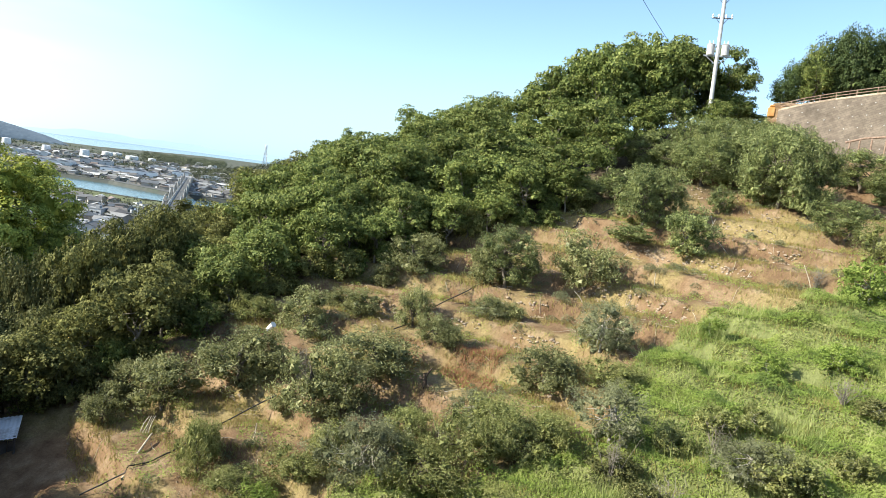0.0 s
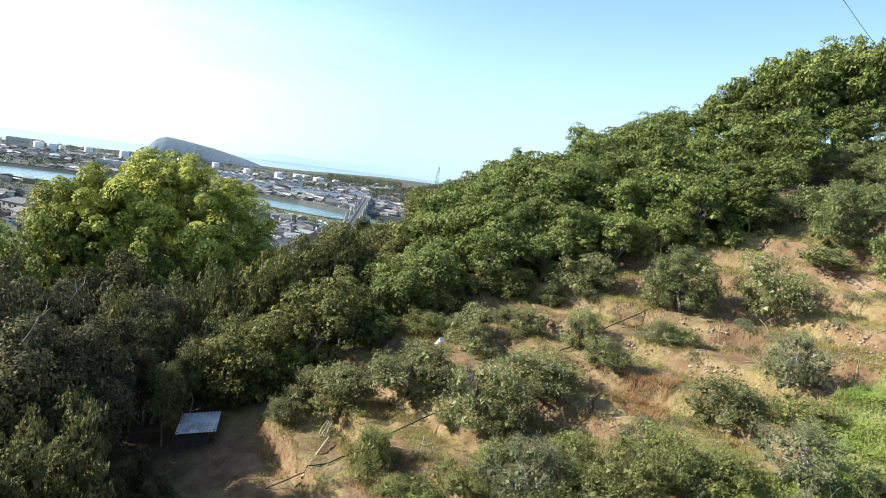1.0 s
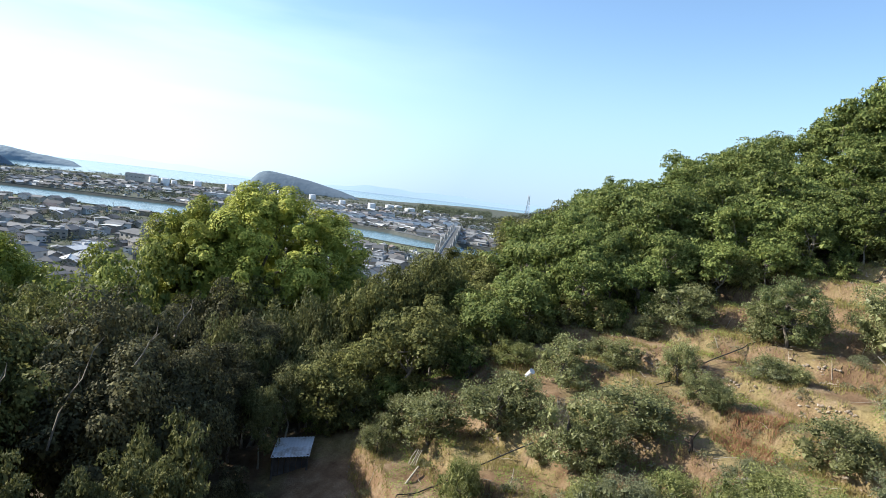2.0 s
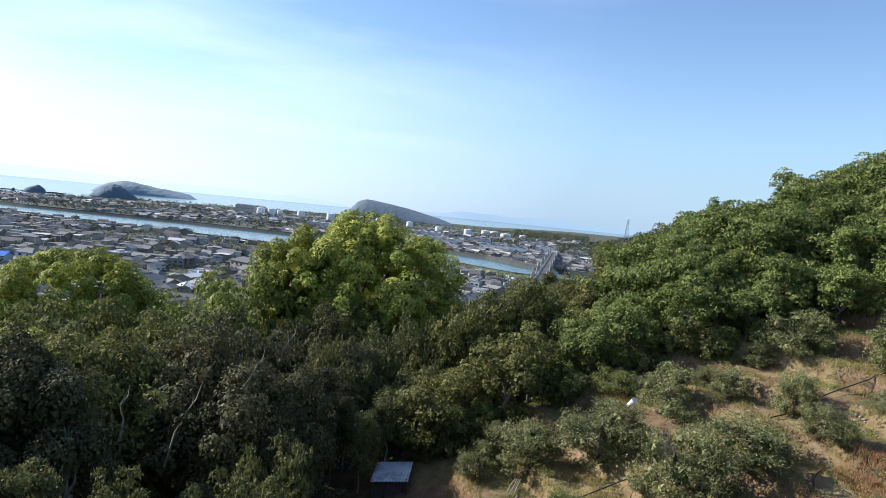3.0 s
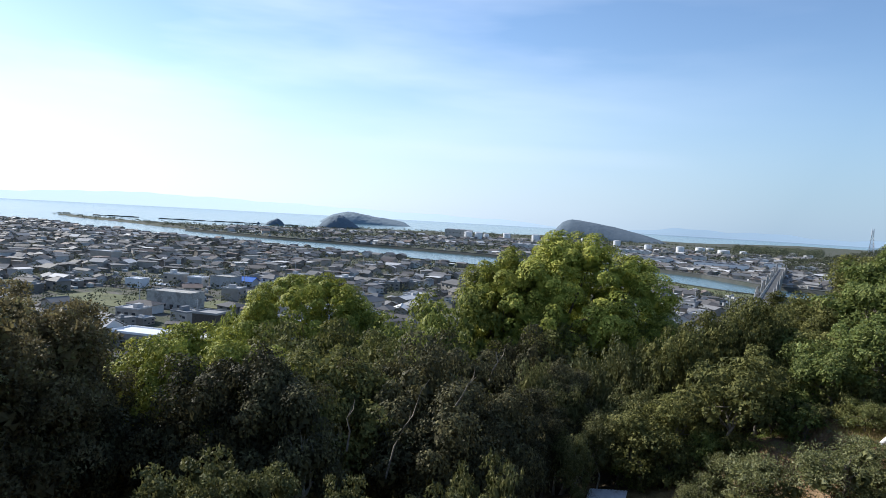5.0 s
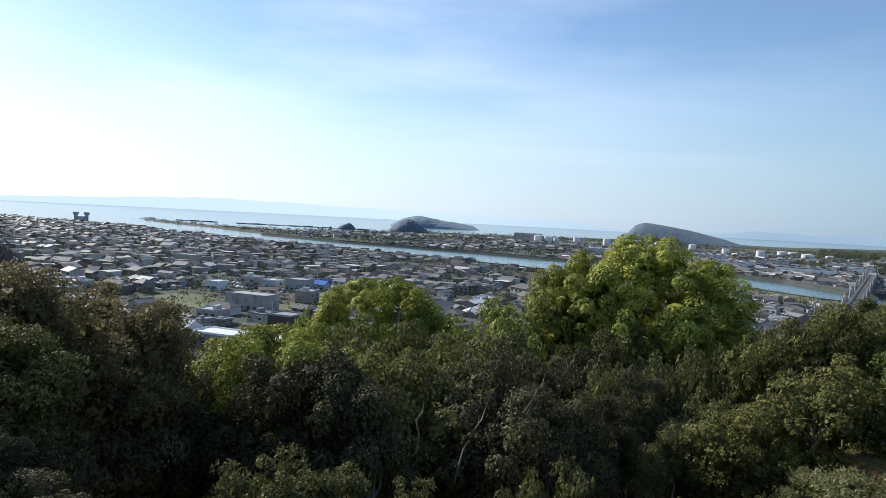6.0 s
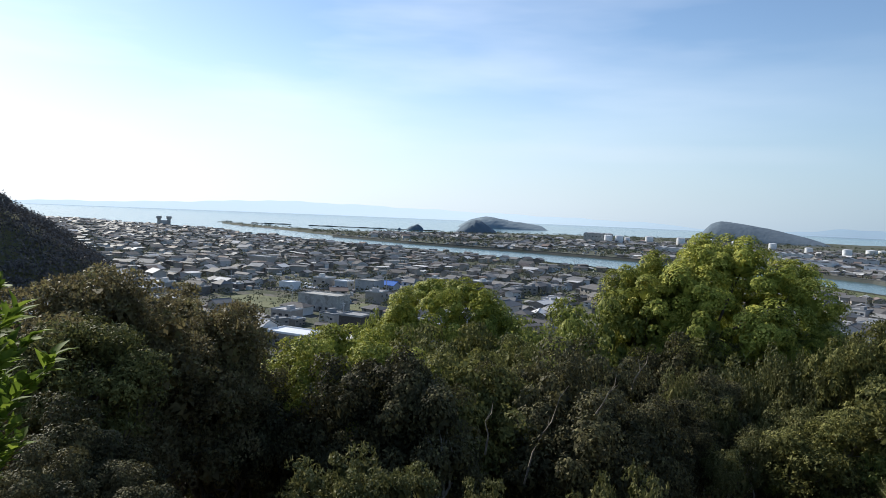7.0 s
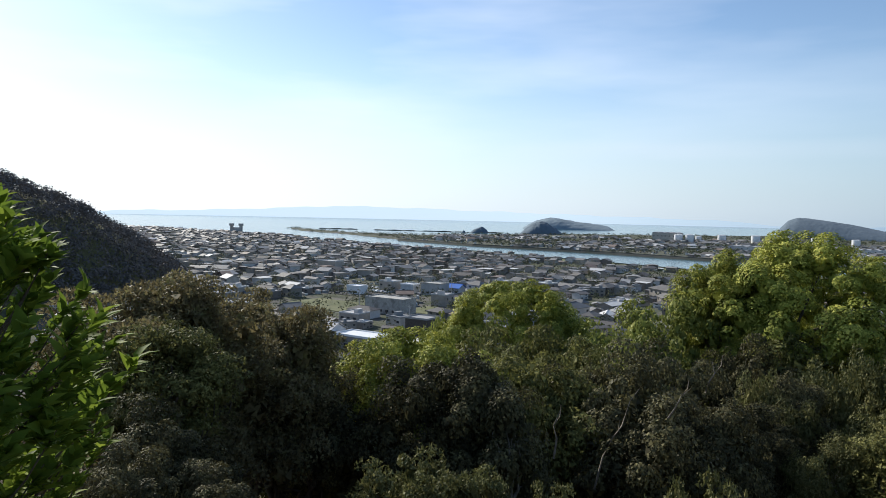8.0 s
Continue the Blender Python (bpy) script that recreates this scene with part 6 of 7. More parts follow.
pole = new("utility_pole")
foot, head = spot(-20.6, 60, -7.0), ray(-19.8, 17.6, 60)
up = (head - foot).normalized()
part("post", rod(bmesh.new(), foot, head, 0.2, 0.14, 14), POLE_GREY, pole, "grey concrete post leaning slightly")
level = lambda el: foot + up * ((EYE + 60 * math.tan(radians(el)) - foot.z) / up.z)
across = Vector((math.cos(radians(-20)), math.sin(radians(-20)), 0))
for el, half in ((16.0, 0.85), (14.55, 0.8)):
    c = level(el)
    bm = bmesh.new()
    rod(bm, c - across * half, c + across * half, 0.06, sides=6)
    rod(bm, c - across * half * 0.6, c - up * 0.6, 0.025, sides=5)
    rod(bm, c + across * half * 0.6, c - up * 0.6, 0.025, sides=5)
    arm = part("crossarm", bm, DARK_STEEL, pole)
    for k in (-0.9, -0.35, 0.35, 0.9):
        b = c + across * half * k
        bm = bmesh.new()
        rod(bm, b, b + up * 0.16, 0.07, 0.05)
        rod(bm, b + up * 0.16, b + up * 0.2, 0.09, 0.09)
        rod(bm, b + up * 0.2, b + up * 0.32, 0.06, 0.03)
        part("insulator", bm, WHITE, arm)
c = level(12.3)
for k in (-0.55, 0.55):
    bm = bmesh.new()
    rod(bm, c + across * k - up * 0.45, c + across * k + up * 0.4, 0.3, sides=16)
    rod(bm, c + across * k + up * 0.4, c + across * k + up * 0.47, 0.33, 0.2, 16)
    can = part("transformer", bm, POLE_GREY, pole, "pale grey transformer can")
    for j in (-0.14, 0.14):
        part("bushing", rod(bmesh.new(), c + across * (k + j) + up * 0.47, c + across * (k + j) + up * 0.7, 0.05, 0.03), WHITE, can)
bm = bmesh.new()
rod(bm, c - across * 1.05 - up * 0.5, c + across * 1.05 - up * 0.5, 0.07, sides=6)
rod(bm, c - across * 0.9 - up * 0.5, c - up * 1.2, 0.035, sides=5)
rod(bm, c + across * 0.9 - up * 0.5, c - up * 1.2, 0.035, sides=5)
part("bracket", bm, STEEL, pole)
pole.matrix_basis = Matrix.Translation((0, 0, EYE)) @ Matrix.Scale(1.27, 4) @ Matrix.Translation((0, 0, -EYE))
tagged(pole, "leaning concrete utility pole with two transformers above the trees", "utility pole")


def hang(name, a, b, sag, r, mat, label, category="cable", n=24):
    ts = np.linspace(0, 1, n)
    pts = np.array([list(a.lerp(b, t)) for t in ts])
    pts[:, 2] -= sag * 4 * ts * (1 - ts)
    v, f = tube(pts, np.full(n, r), 6)
    return tagged(new(name, raw_mesh(name, v, f, [mat], smooth=True)), label, category)


hang("overhead_cable", ray(-10.6, 19.5, 62), ray(-18.6, 10.2, 88), 0.5, 0.024, BLACK, "thin dark overhead cable running down behind the trees")

# retaining wall of the road above, with its rail and fence
WALL_LINE = [(-24.9, 78.5, 8.2), (-26.5, 78, 8.75), (-28.5, 77.5, 9.25), (-31, 77, 9.75), (-34, 76.5, 10.2), (-38, 76, 10.6), (-44, 76, 11.0)]
wall = new("retaining_wall")
for (a0, d0, e0), (a1, d1, e1) in zip(WALL_LINE, WALL_LINE[1:]):
    p, q = ray(a0, e0, d0), ray(a1, e1, d1)
    back = Vector((p.x, p.y, 0)).normalized() * 0.7
    bm = bmesh.new()
    low_p, low_q = Vector((p.x, p.y, 54)) - back * 2.2, Vector((q.x, q.y, 54)) - back * 2.2
    vs = [bm.verts.new(v) for v in (low_p, low_q, q, p, low_p + back * 3, low_q + back * 3, q + back, p + back)]
    for f in ((0, 1, 2, 3), (3, 2, 6, 7), (5, 4, 7, 6), (4, 0, 3, 7), (1, 5, 6, 2)):
        bm.faces.new([vs[k] for k in f])
    bmesh.ops.recalc_face_normals(bm, faces=bm.faces)
    part("wall_face", bm, WALL_STONE, wall)
    bm = bmesh.new()
    rod(bm, p + back * 0.5 + Vector((0, 0, 0.12)), q + back * 0.5 + Vector((0, 0, 0.12)), 0.13, sides=6)
    part("coping", bm, STONE, wall)
pipe_mesh = None
for (a0, d0, e0), (a1, d1, e1) in zip(WALL_LINE, WALL_LINE[1:]):
    p, q = ray(a0, e0, d0), ray(a1, e1, d1)
    out = Vector((p.x, p.y, 0)).normalized() * 0.7
    low_p, low_q = Vector((p.x, p.y, 54)) - out * 2.2, Vector((q.x, q.y, 54)) - out * 2.2
    n = max(2, int((q - p).length / 1.0))
    for row in range(6):
        for i in range(n):
            u = (i + (0.5 if row % 2 else 0.0)) / n
            top, low = p.lerp(q, u), low_p.lerp(low_q, u)
            c = top.lerp(low, (0.75 + row * 1.15) / (top - low).length)
            if pipe_mesh is None:
                bm = bmesh.new()
                rod(bm, (0, 0.05, 0), (0, -0.07, 0), 0.05, 0.045, 8)
                pipe_mesh = bpy.data.meshes.new("weep_pipe")
                bm.to_mesh(pipe_mesh)
                bm.free()
                pipe_mesh.materials.append(POLE_GREY)
            ob = part_mesh("weep_pipe", pipe_mesh, wall)
            ob.matrix_basis = pose(c.x, c.y, c.z, 0, 0, (a0 + a1) / 2)
tagged(wall, "sloping retaining wall of brownish concrete blocks", "retaining wall")
fence = new("railing")
rail_a = [ray(a, e + 0.5, d + 0.4) for a, d, e in WALL_LINE]
for p, q in zip(rail_a, rail_a[1:]):
    for h in (0.0, -0.28):
        part("rail", rod(bmesh.new(), p + Vector((0, 0, h)), q + Vector((0, 0, h)), 0.045, sides=6), RUSTY, fence)
    n = max(2, int((q - p).length / 2.0))
    for i in range(n):
        c = p.lerp(q, i / n)
        part("post", rod(bmesh.new(), c + Vector((0, 0, -0.62)), c + Vector((0, 0, 0.05)), 0.05, sides=6), RUSTY, fence)
tagged(fence, "weathered brown railing along the top of the wall", "railing")
rail = new("guard_rail")
pts = [ray(-29.6, 6.35, 74), ray(-30.8, 6.75, 74), ray(-32.5, 7.0, 73.6), ray(-36, 7.2, 73.2)]
for p, q in zip(pts, pts[1:]):
    part("beam", rod(bmesh.new(), p, q, 0.1, sides=6), RUSTY, rail)
    for i in range(2):
        c = p.lerp(q, (i + 0.5) / 2)
        part("post", rod(bmesh.new(), Vector((c.x, c.y, drop_to(c.x, c.y, 0.3))), c, 0.07, sides=6), RUSTY, rail)
tagged(rail, "brown pipe rail across the foot of the wall", "railing")
cabinet = new("site_cabinet")
base = ray(-24.47, 8.05, 74)
base.z = max(base.z, drop_to(base.x, base.y, 0))
cabinet.matrix_basis = pose(base.x, base.y, base.z, 0, 0, -25)
part("body", box(bmesh.new(), -0.36, -0.3, -0.45, 0.36, 0.3, 0.5, 0.12), ORANGE, cabinet)
part("lid", box(bmesh.new(), -0.24, -0.22, 0.5, 0.24, 0.22, 0.75, 0.1), ORANGE, cabinet)
tagged(cabinet, "orange-yellow box beside the end of the wall", "cabinet")
hedge_protos = [plant("hedge_tree", 220 + i, 9.0, 3.4, 0.0, 1.05, 60, 8000, 0.26, LEAF_HEDGE if i != 1 else LEAF_RIDGE, BARK, 0.16, flat=1.1, lowest=-0.95, spray=0.3, loose=0.5,
                      label=lab, group="trees above the wall") for i, lab in enumerate(["dense dark green tree above the retaining wall", "lighter green tree above the retaining wall",
                                                                                      "rounded dark tree above the retaining wall"])]
for az, d, el, k, w in [(-25.1, 84, 10.6, 2, 0.5), (-25.9, 84.5, 11.9, 0, 0.6), (-27.0, 83, 13.1, 1, 0.6), (-28.3, 84, 14.6, 0, 0.72), (-29.3, 83.5, 14.4, 2, 0.66), (-30.4, 85, 13.9, 0, 0.62),
                        (-31.4, 84, 14.7, 2, 0.75), (-33.0, 84, 15.0, 0, 0.8), (-35.2, 84, 15.2, 1, 0.8), (-37.5, 84, 15.4, 2, 0.8), (-27.4, 87, 12.6, 0, 0.7), (-30.0, 88, 13.0, 0, 0.8)]:
    x, y = at(az, d)
    h = EYE + d * math.tan(radians(el)) - 62.3
    stand(hedge_protos[k], x, y, w, rng.uniform(0, 360), h / 9.2 / w, z=62.3)
for p in hedge_protos:
    discard(p)
solo = plant("ridge_tree", 230, 12, 4.6, 0.0, 1.2, 48, 18000, 0.22, LEAF_RIDGE, BARK, 0.25, flat=0.8, lowest=-0.8, knob=0.36, spray=0.4, loose=0.7, label="tall tree with open crown beside the utility pole")
x, y = at(-20.9, 84)
solo.matrix_basis = pose(x, y, EYE + 84 * math.tan(radians(13.0)) - 11.6)

front = plant("ridge_tree", 231, 7, 2.8, 0.0, 0.85, 28, 7000, 0.21, LEAF_RIDGE, BARK, 0.15, flat=0.8, lowest=-0.7, knob=0.36, spray=0.4, loose=0.7, label="leafy green tree in front of the utility pole")
x, y = at(-20.2, 74)
front.matrix_basis = pose(x, y, EYE + 74 * math.tan(radians(8.9)) - 7.0)

# ---- in the orchard ----
shed = new("shed")
sx, sy = at(31.75, 38.6)
sz = EYE - 38.6 * math.tan(radians(21.5))
shed.matrix_basis = pose(sx, sy, sz, 0, 0, 31.75 - 6)
n = 40
u = np.linspace(-1.05, 1.05, n)
ripple = 0.018 * np.sin(np.arange(n) * 1.9)
rows = [np.column_stack([u, np.full(n, yy), ripple + zz + 0.13 * u]) for yy, zz in ((-1.25, -0.1), (0, 0.02), (1.25, 0.1))]
under = [r - np.array([0, 0, 0.012]) for r in rows]
v = np.concatenate(rows + under)
f = [[r * n + i, r * n + i + 1, (r + 1) * n + i + 1, (r + 1) * n + i] for r in (0, 1) for i in range(n - 1)]
f += [[(r + 3) * n + i, (r + 4) * n + i, (r + 4) * n + i + 1, (r + 3) * n + i + 1] for r in (0, 1) for i in range(n - 1)]
part_mesh("roof_sheet", raw_mesh("roof_sheet", v, np.array(f), [TIN], smooth=True), shed, "pale galvanised corrugated sheet")
for x, y in ((-0.95, -1.1), (0.95, -1.1), (-0.95, 1.1), (0.95, 1.1)):
    part("post", rod(bmesh.new(), (x, y, -2.4), (x, y, -0.06 + 0.13 * x), 0.06, sides=6), PLANK, shed)
for i in range(6):
    part("board", box(bmesh.new(), -0.95 + i * 0.32, -0.83, -2.2, -0.66 + i * 0.32, -0.8, -0.3), PLANK, shed)
tagged(shed, "low board shed with a pale corrugated sheet roof in the shade", "shed")


def bent(name, path, r0, r1, mat, label, category, sides=7):
    v, f = tube(np.array([list(p) for p in path]), np.linspace(r0, r1, len(path)), sides)
    return tagged(new(name, raw_mesh(name, v, f, [mat], smooth=True)), label, category)


def hose(a, b, lift=0.07):
    path, za, zb = [], spot(*a, lift).z, spot(*b, lift).z
    for i in range(15):
        t = i / 14
        p = spot(a[0] + (b[0] - a[0]) * t + 0.03 * math.sin(t * 9), a[1] + (b[1] - a[1]) * t, lift)
        p.z = max(p.z, za + (zb - za) * t)
        path.append(p)
    return tagged(bent("water_pipe", path, 0.034, 0.034, BLACK, "black water pipe lying across the terraces", "pipe"), group="orchard pipes")


for a, b in (((22.76, 31.8), (25.86, 31.9)), ((22.76, 31.8), (19.5, 32.8)), ((19.5, 32.8), (11.48, 34.7)), ((2.43, 40.6), (1.16, 42.0)), ((-0.6, 42.5), (-4.67, 46.2)), ((-11.0, 55.4), (-14.1, 58.3))):
    hose(a, b)


def stick(a, b, r, mat, label, name="stick"):
    mid = a.lerp(b, 0.5) + Vector((rng.uniform(-0.06, 0.06), 0, rng.uniform(0.0, 0.08)))
    return tagged(bent(name, [a, a.lerp(mid, 0.5), mid, mid.lerp(b, 0.5), b], r, r * 0.6, mat, label, "stick"), group="loose wood")


stick(spot(22.9, 31.8, 0.06), spot(21.0, 34.7, 0.35), 0.07, DEADWOOD, "pale peeled log lying on dry soil")
for k in range(4):
    stick(spot(21.9 - 0.2 * k, 35.3, 0.05), spot(21.3 - 0.15 * k, 36.1, 0.7), 0.03, DEADWOOD, "pale dead branch leaning on a bank")
stick(spot(21.7, 42.7, -0.1), spot(21.7, 42.7, 0.75), 0.07, DEADWOOD, "short pale wooden post", "post")
stick(spot(20.5, 42.0, -0.1), spot(20.3, 42.0, 0.5), 0.07, DEADWOOD, "short pale wooden post", "post")
for (az, d), (daz, h) in {(13.1, 31.8): (-0.2, 0.9), (-1.7, 45.6): (0.4, 1.1), (-21.4, 53.7): (-0.5, 1.6), (-23.3, 52.9): (1.0, 0.9), (-29.4, 48.2): (0.9, 1.7), (-18.3, 47.4): (0.1, 1.1),
                          (-3.4, 30.5): (0.4, 0.8), (-13.0, 44.5): (0.9, 0.8)}.items():
    stick(spot(az, d, -0.1), spot(az + daz, d - 0.1, h), 0.035, DEADWOOD, "pale bare stick standing in the orchard")
bucket = new("bucket")
# lifted off the ground to fit the camera's view, clear of bushes and shadow
bp = spot(12.64, 41.2, 0.62)
bucket.matrix_basis = Matrix.Translation(bp) @ pose(0, 0, 0, 30, 38, 10)
bm = bmesh.new()
rod(bm, (0, 0, -0.3), (0, 0, 0.3), 0.12, 0.17, 16)
part("pail", bm, WHITE, bucket)
bm = bmesh.new()
rod(bm, (0, 0, 0.295), (0, 0, 0.32), 0.185, 0.185, 16)
part("rim", bm, WHITE, bucket)
tagged(bucket, "white plastic bucket tipped over, held above the bank", "bucket")
stump = new("stump")
sp = spot(-0.75, 34.3, 0)
v, f = joined([tube([sp + Vector((0, 0, -0.2)), sp + Vector((0.02, 0, 0.3)), sp + Vector((-0.05, 0, 0.75))], [0.17, 0.12, 0.08]),
               tube([sp + Vector((0, 0, 0.35)), sp + Vector((-0.2, 0, 0.45)), sp + Vector((-0.28, 0.05, 0.55))], [0.08, 0.07, 0.05]),
               tube([sp + Vector((0, 0, 0.55)), sp + Vector((0.16, 0, 0.85)), sp + Vector((0.3, 0, 1.05))], [0.08, 0.06, 0.04])])
part_mesh("trunk", raw_mesh("trunk", v, f, [DARKWOOD], smooth=True), stump)
v, f = tube([sp + Vector((-0.28, 0.05, 0.55)), sp + Vector((-0.3, 0.05, 0.58))], [0.055, 0.05])
part_mesh("cut_end", raw_mesh("cut_end", v, f, [DEADWOOD]), stump, "pale sawn end of a limb")
tagged(stump, "dark sawn-off mandarin stump with a forked limb", "stump")

# loose stone walls that hold the terraces
stone_meshes = []
for i in range(8):
    bm = bmesh.new()
    bmesh.ops.create_icosphere(bm, subdivisions=1, radius=0.5)
    for q in bm.verts:
        q.co = Vector((q.co.x * rng.uniform(0.8, 1.2), q.co.y * rng.uniform(0.7, 1.1), q.co.z * rng.uniform(0.4, 0.75)))
        q.co += Vector((rng.normal(0, 0.06), rng.normal(0, 0.06), rng.normal(0, 0.05)))
    me = bpy.data.meshes.new("stone")
    bm.to_mesh(me)
    bm.free()
    me.materials.append(STONE)
    stone_meshes.append(me)
def riser(x, y, run):
    """The place on the nearest terrace edge, run metres along it."""
    gx_, gy_ = 0.20, 0.33
    g2 = gx_ * gx_ + gy_ * gy_
    x, y = x + run * gy_ / math.sqrt(g2), y - run * gx_ / math.sqrt(g2)
    for _ in range(3):
        k = float(terrace_wave(np.array([x]), np.array([y]))[0]) / 1.3
        off = (round(k - 0.9) + 0.9 - k) * 1.3
        x, y = x + gx_ * off / g2, y + gy_ * off / g2
    return x, y


for az, d, long, n in [(4.6, 45.6, 3.4, 26), (2.6, 43.6, 2.6, 24), (-2.0, 41.2, 3.6, 30), (-7.4, 43.0, 3.4, 28), (-9.6, 40.0, 3.0, 24), (-12.8, 35.8, 2.4, 16), (-14.6, 46.4, 3.8, 32), (-18.6, 43.8, 3.8, 30),
                       (-22.6, 49.8, 4.6, 34), (-26.0, 50.8, 4.8, 34), (-21.5, 63.5, 4.0, 24), (-31.8, 65.0, 4.4, 28), (-10.4, 56.2, 4.0, 26), (-25.6, 59.4, 4.2, 24), (2.2, 36.0, 2.6, 18),
                       (15.8, 37.2, 2.4, 20), (-17.0, 50.6, 3.6, 26), (-24.0, 55.0, 4.0, 26), (6.6, 47.8, 2.4, 16), (12.6, 40.6, 2.2, 14)]:
    c = spot(az, d)
    thing = new("stone_wall")
    thing.location = c
    for i in range(int(n * 2.9)):
        x, y = riser(c.x, c.y, rng.uniform(-0.5, 0.5) * long)
        down = rng.uniform(-0.36, 0.12)
        x, y = x + 0.52 * down, y + 0.855 * down
        size = rng.uniform(0.1, 0.27)
        ob = part_mesh("stone", stone_meshes[rng.integers(8)], thing)
        ob.matrix_local = pose(x - c.x, y - c.y, drop_to(x, y, -size * 0.12) - c.z, rng.uniform(-25, 25), rng.uniform(-25, 25), rng.uniform(0, 360)) @ Matrix.Diagonal((size, size, size, 1))
    tagged(thing, "tumbled dry stone wall of pale field stones on a terrace", "stone wall", "terrace walls")

# pebbles and clods on the bare terraces
az, d, x, y = scatter(rng, 26000, -33, 27, 24, 62)
keep = (d < edge_of_wood(az)) & ~weed_bank(az, d, x, y) & (wob(x / 1.5, y / 1.5) + 0.7 * wob(x / 4 + 1, y / 4) > 0.1)
x, y = x[keep], y[keep]
n = len(x)
base = np.array([(1, 0, -0.2), (-0.5, 0.87, -0.2), (-0.5, -0.87, -0.2), (0.1, 0.05, 0.6)])
size = 0.035 + 0.09 * rng.uniform(0, 1, n) ** 4
a = rng.uniform(0, 6.28, n)
c, q = np.cos(a)[:, None], np.sin(a)[:, None]
px = base[None, :, 0] * c - base[None, :, 1] * q
py = base[None, :, 0] * q + base[None, :, 1] * c
v = np.stack([px, py, np.broadcast_to(base[None, :, 2], px.shape)], -1) * rng.uniform(0.6, 1.3, (n, 4, 1)) * size[:, None, None]
v += np.column_stack([x, y, ground_z(x, y)])[:, None]
f = np.concatenate([np.arange(n)[:, None] * 4 + np.array(t) for t in ((0, 1, 3), (1, 2, 3), (2, 0, 3))])
tagged(new("pebbles", raw_mesh("pebbles", v.reshape(-1, 3), f, [PEBBLE])), "pale pebbles and clods of dry soil on the terraces", "pebbles", kind="stuff")

# fallen twigs and prunings
az, d, x, y = scatter(rng, 420, -32, 25, 27, 64)
keep = (d < edge_of_wood(az)) & ~weed_bank(az, d, x, y)
pieces = []
for px, py in zip(x[keep], y[keep]):
    a, ln, r = rng.uniform(0, 6.28), rng.uniform(0.3, 1.1), rng.uniform(0.01, 0.022)
    ts = np.linspace(-0.5, 0.5, 4)
    tx, ty = px + np.cos(a) * ln * ts, py + np.sin(a) * ln * ts
    pieces.append(tube(np.column_stack([tx, ty, ground_z(tx, ty) + 0.04 + rng.uniform(0, 0.12, 4)]), np.linspace(r, r * 0.5, 4), 4))
v, f = joined(pieces)
tagged(new("fallen_twigs", raw_mesh("fallen_twigs", v, f, [DEADWOOD])), "pale fallen twigs and prunings on the soil", "twigs", kind="stuff")

# dry shrubs with bare grey twigs
def twig_shrub(az, d, high, wide, seed):
    rng = np.random.default_rng(seed)
    pieces = []
    for i in range(16):
        a, lean = rng.uniform(0, 6.28), rng.uniform(0.1, 1.0) * wide / 2
        ts = np.linspace(0, 1, 6)[:, None]
        tip = np.array([math.cos(a) * lean, math.sin(a) * lean, high * rng.uniform(0.6, 1.0)])
        path = ts * tip + rng.normal(0, 0.05, (6, 3)) * ts
        pieces.append(tube(path, np.linspace(0.022, 0.006, 6), 4))
        for j in range(5):
            b = path[rng.integers(2, 6)]
            way = np.array([rng.normal(0, 0.22), rng.normal(0, 0.22), rng.uniform(0.05, 0.4)])
            pieces.append(tube([b, b + way * 0.5 + rng.normal(0, 0.02, 3), b + way], [0.011, 0.008, 0.004], 4))
    v, f = joined(pieces)
    thing = new("twig_shrub", raw_mesh("twig_shrub", v, f, [BARK_MID], smooth=True))
    p = spot(az, d, -0.05)
    thing.matrix_basis = pose(p.x, p.y, p.z, 0, 0, seed * 50)
    return tagged(thing, "dry leafless shrub with pale grey twigs on the bank", "shrub", "leafless shrubs")


for i, (az, d, high, wide) in enumerate([(-24.8, 32.3, 1.6, 2.2), (-14.1, 40.0, 1.5, 1.8), (-32.6, 37.0, 1.2, 1.8), (-17.3, 29.0, 2.3, 1.8), (-3.2, 29.2, 2.2, 1.4), (-29.5, 48.5, 1.8, 1.0),
                                          (16.2, 39.0, 1.6, 1.4), (-22.2, 28.0, 1.4, 1.8), (9.8, 36.6, 1.8, 1.6)]):
    twig_shrub(az, d, high, wide, 300 + i)

# bare pale limbs that show among the dark crowns
for path in ([(50.2, -21.5, 26.2), (49.6, -19, 26), (48.9, -17.6, 26), (48.2, -16.6, 26), (47.6, -14.6, 26.2), (46.9, -13.6, 26.4)], [(44.6, -15.6, 26.3), (44.1, -14.8, 26.2), (43.7, -13.9, 26.2), (43.0, -13.2, 26.4)],
             [(41.9, -13.4, 28), (41.7, -12.6, 27.8), (41.3, -11.9, 27.8), (41.5, -11.0, 28)], [(53.6, -19.5, 23), (53.4, -18, 22.8), (53.7, -17, 22.8), (53.2, -15.8, 23)]):
    pts = [ray(*p) for p in path]
    side = [pts[2], pts[2] + Vector((0.2, 0.1, 0.35)), pts[2] + Vector((0.25, 0.1, 0.75))]
    v, f = joined([tube(np.array([list(p) for p in pts]), np.linspace(0.04, 0.01, len(pts)), 6), tube(np.array([list(p) for p in side]), [0.022, 0.016, 0.007], 5)])
    tagged(new("dead_tree", raw_mesh("dead_tree", v, f, [BARK_MID], smooth=True)), "bare pale limb standing out of dark evergreens", "tree", "bare limbs")


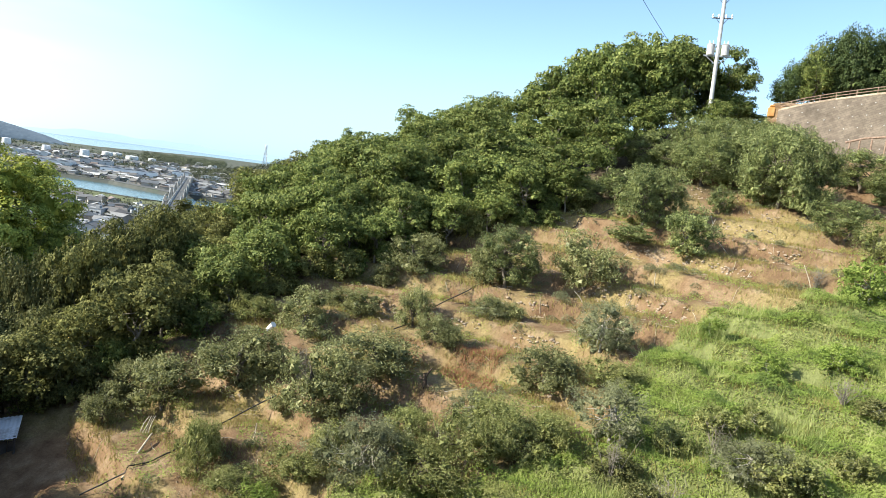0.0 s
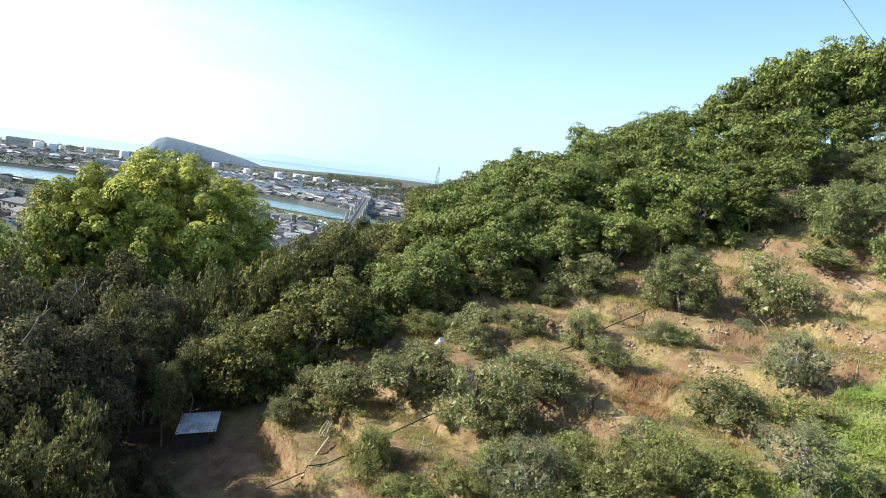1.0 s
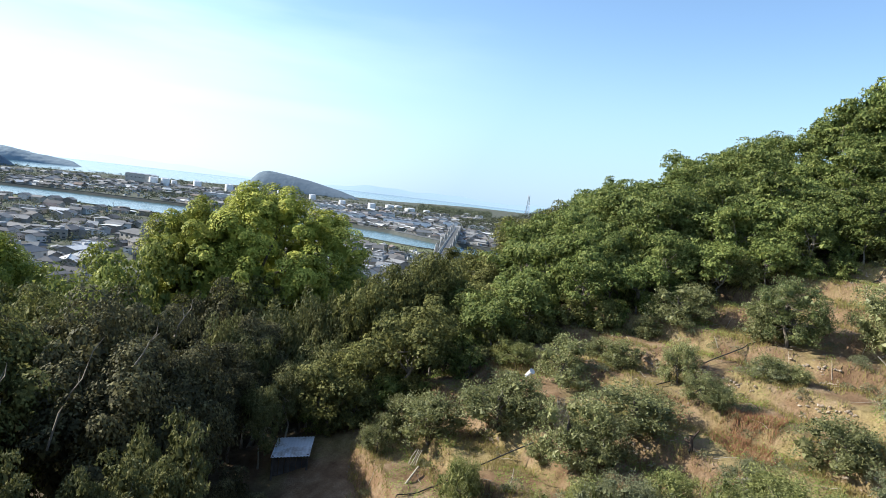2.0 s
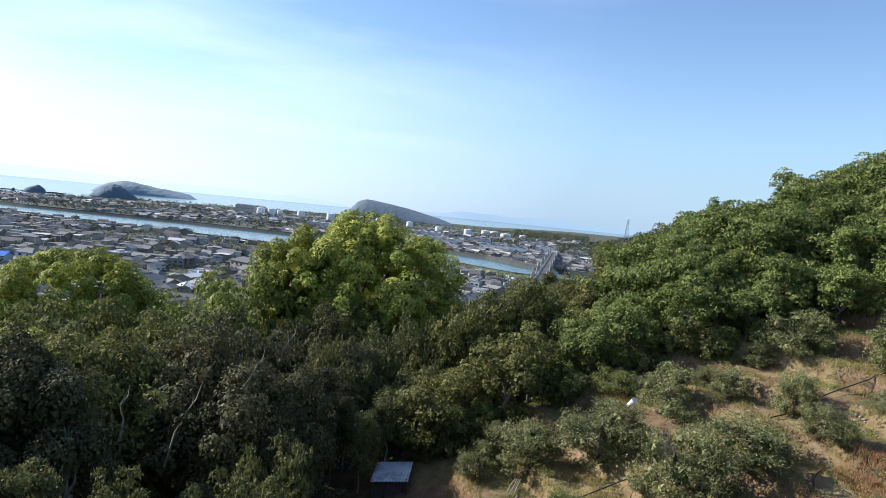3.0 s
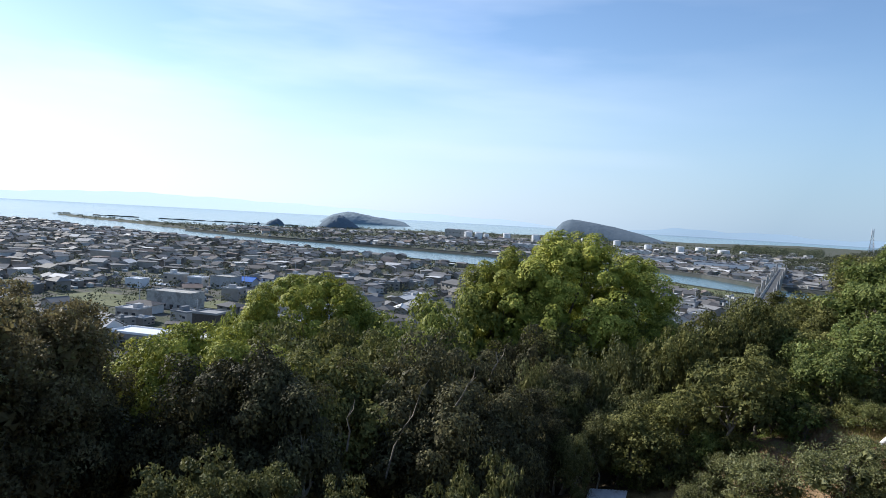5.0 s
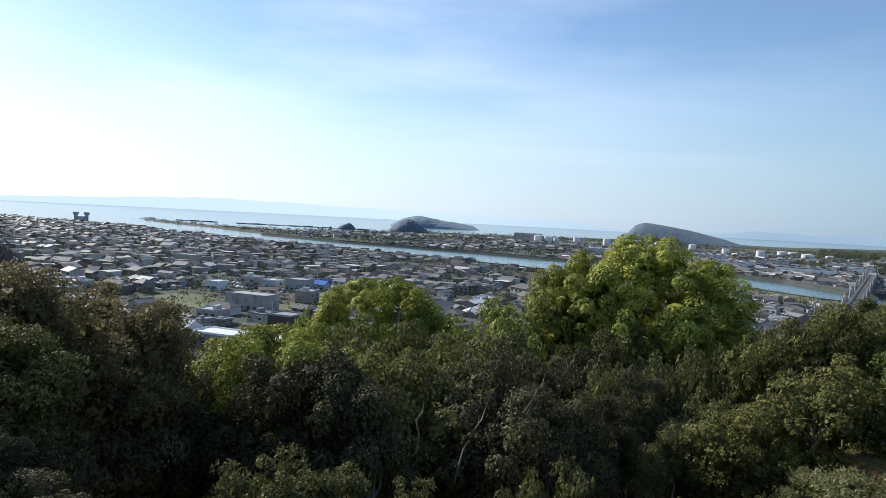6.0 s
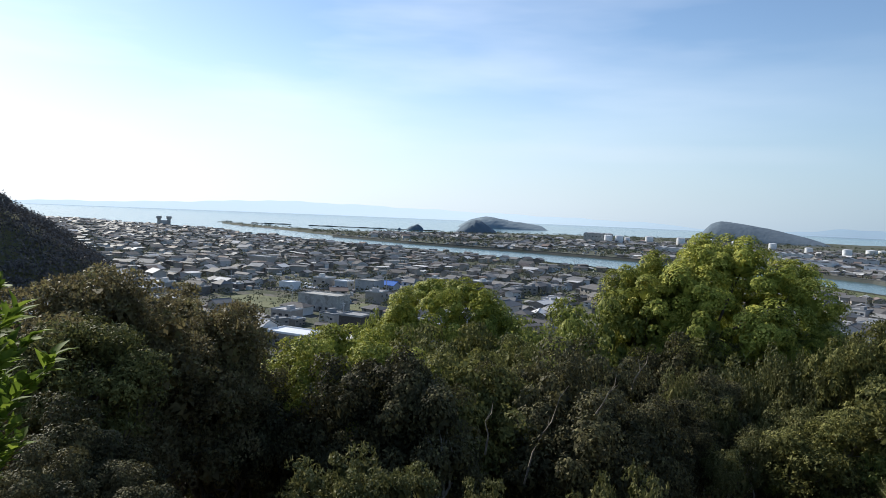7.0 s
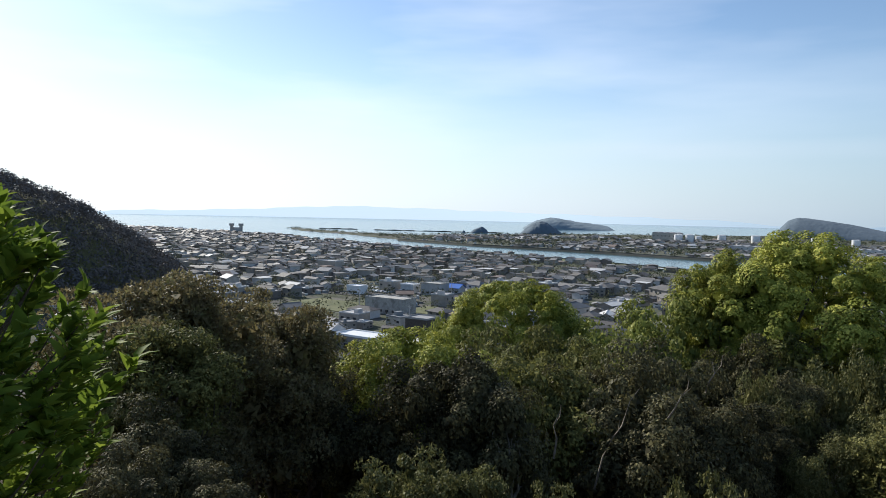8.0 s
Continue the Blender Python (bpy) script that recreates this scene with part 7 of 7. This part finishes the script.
# ---- shrub beside the lookout ----
def lance_leaves(rng, centre, normal, along, length, width):
    """Six-cornered pointed leaves, creased along the middle."""
    n = len(centre)
    a = unit(along)
    b = unit(np.cross(normal, a))
    nn = np.cross(a, b)
    ln, wd = (length * rng.uniform(0.6, 1.2, n))[:, None], (width * rng.uniform(0.7, 1.2, n))[:, None]
    p0, p1 = centre, centre + a * ln - nn * ln * 0.25
    m0, m1 = centre + a * ln * 0.3, centre + a * ln * 0.65 - nn * ln * 0.08
    v = np.stack([p0, m0 + b * wd * 0.5 + nn * wd * 0.2, m1 + b * wd * 0.42 + nn * wd * 0.15, p1, m1 - b * wd * 0.42 + nn * wd * 0.15, m0 - b * wd * 0.5 + nn * wd * 0.2, m0, m1], 1)
    k = np.arange(n)[:, None] * 8
    f4 = np.concatenate([k + np.array(q) for q in ((6, 7, 2, 1), (5, 4, 7, 6))])
    f3 = np.concatenate([k + np.array(q) for q in ((0, 6, 1), (0, 5, 6), (7, 3, 2), (4, 3, 7))])
    return v.reshape(-1, 3), [f4, f3]


rng = np.random.default_rng(61)
shrub = new("shrub")
bx, by = at(103.5, 2.95)
bz = drop_to(bx, by, 0.02)
shrub.matrix_basis = pose(bx, by, bz)
SHRUB_R, SHRUB_H = 0.62, EYE + 0.14 - bz
stems, cs, ns, al = [], [], [], []
deep = np.array([-math.sin(radians(103.5)), math.cos(radians(103.5)), 0])
for i in range(1250):
    a, v = rng.uniform(0, 6.28), rng.uniform(0.06, 1.0)
    inner = i % 4 == 0
    wide = SHRUB_R * math.sqrt(max(0.0, 1 - max(0.0, (v - 0.7) / 0.3) ** 2)) * (1 + 0.13 * math.sin(5 * a + 9 * v) + 0.1 * math.sin(17 * v + 2 * a))
    r = wide * (rng.uniform(0.3, 0.8) if inner else rng.uniform(0.86, 1.08))
    tip = np.array([math.cos(a) * r, math.sin(a) * r, SHRUB_H * v])
    root = np.array([math.cos(a) * r * 0.35, math.sin(a) * r * 0.35, SHRUB_H * max(0.0, v - 0.28)])
    # drawn out away from the lookout, beyond view, to shade its own front
    tip, root = tip + deep * 0.7 * tip.dot(deep), root + deep * 0.7 * root.dot(deep)
    if i % 3 == 0:
        us = np.linspace(0, 1, 5)[:, None]
        stems.append(tube(root + (tip - root) * us + rng.normal(0, 0.01, (5, 3)), np.linspace(0.006, 0.002, 5), 5))
    way = (tip - root) / np.linalg.norm(tip - root)
    for q in range(12):
        b, back = q * 2.4 + rng.uniform(-0.3, 0.3), 0.13 * rng.uniform(0, 1)
        side = np.array([math.cos(b), math.sin(b), 0.15])
        cs.append(tip - way * back)
        al.append(side * (0.4 + 3.0 * back) + way * 0.9 + rng.normal(0, 0.15, 3))
        ns.append(np.array([0, 0, 1.0]) - side * 0.4 + rng.normal(0, 0.3, 3))
v, f = joined(stems)
part_mesh("stem", raw_mesh("stem", v, f, [BARK], smooth=True), shrub)
v, f = lance_leaves(rng, np.array(cs), np.array(ns), np.array(al), 0.086, 0.036)
part_mesh("foliage", raw_mesh("foliage", v, f, [LEAF_BRIGHT], smooth=True), shrub)
tagged(shrub, "bright yellow-green shrub with pointed leaves close to the lookout", "shrub")
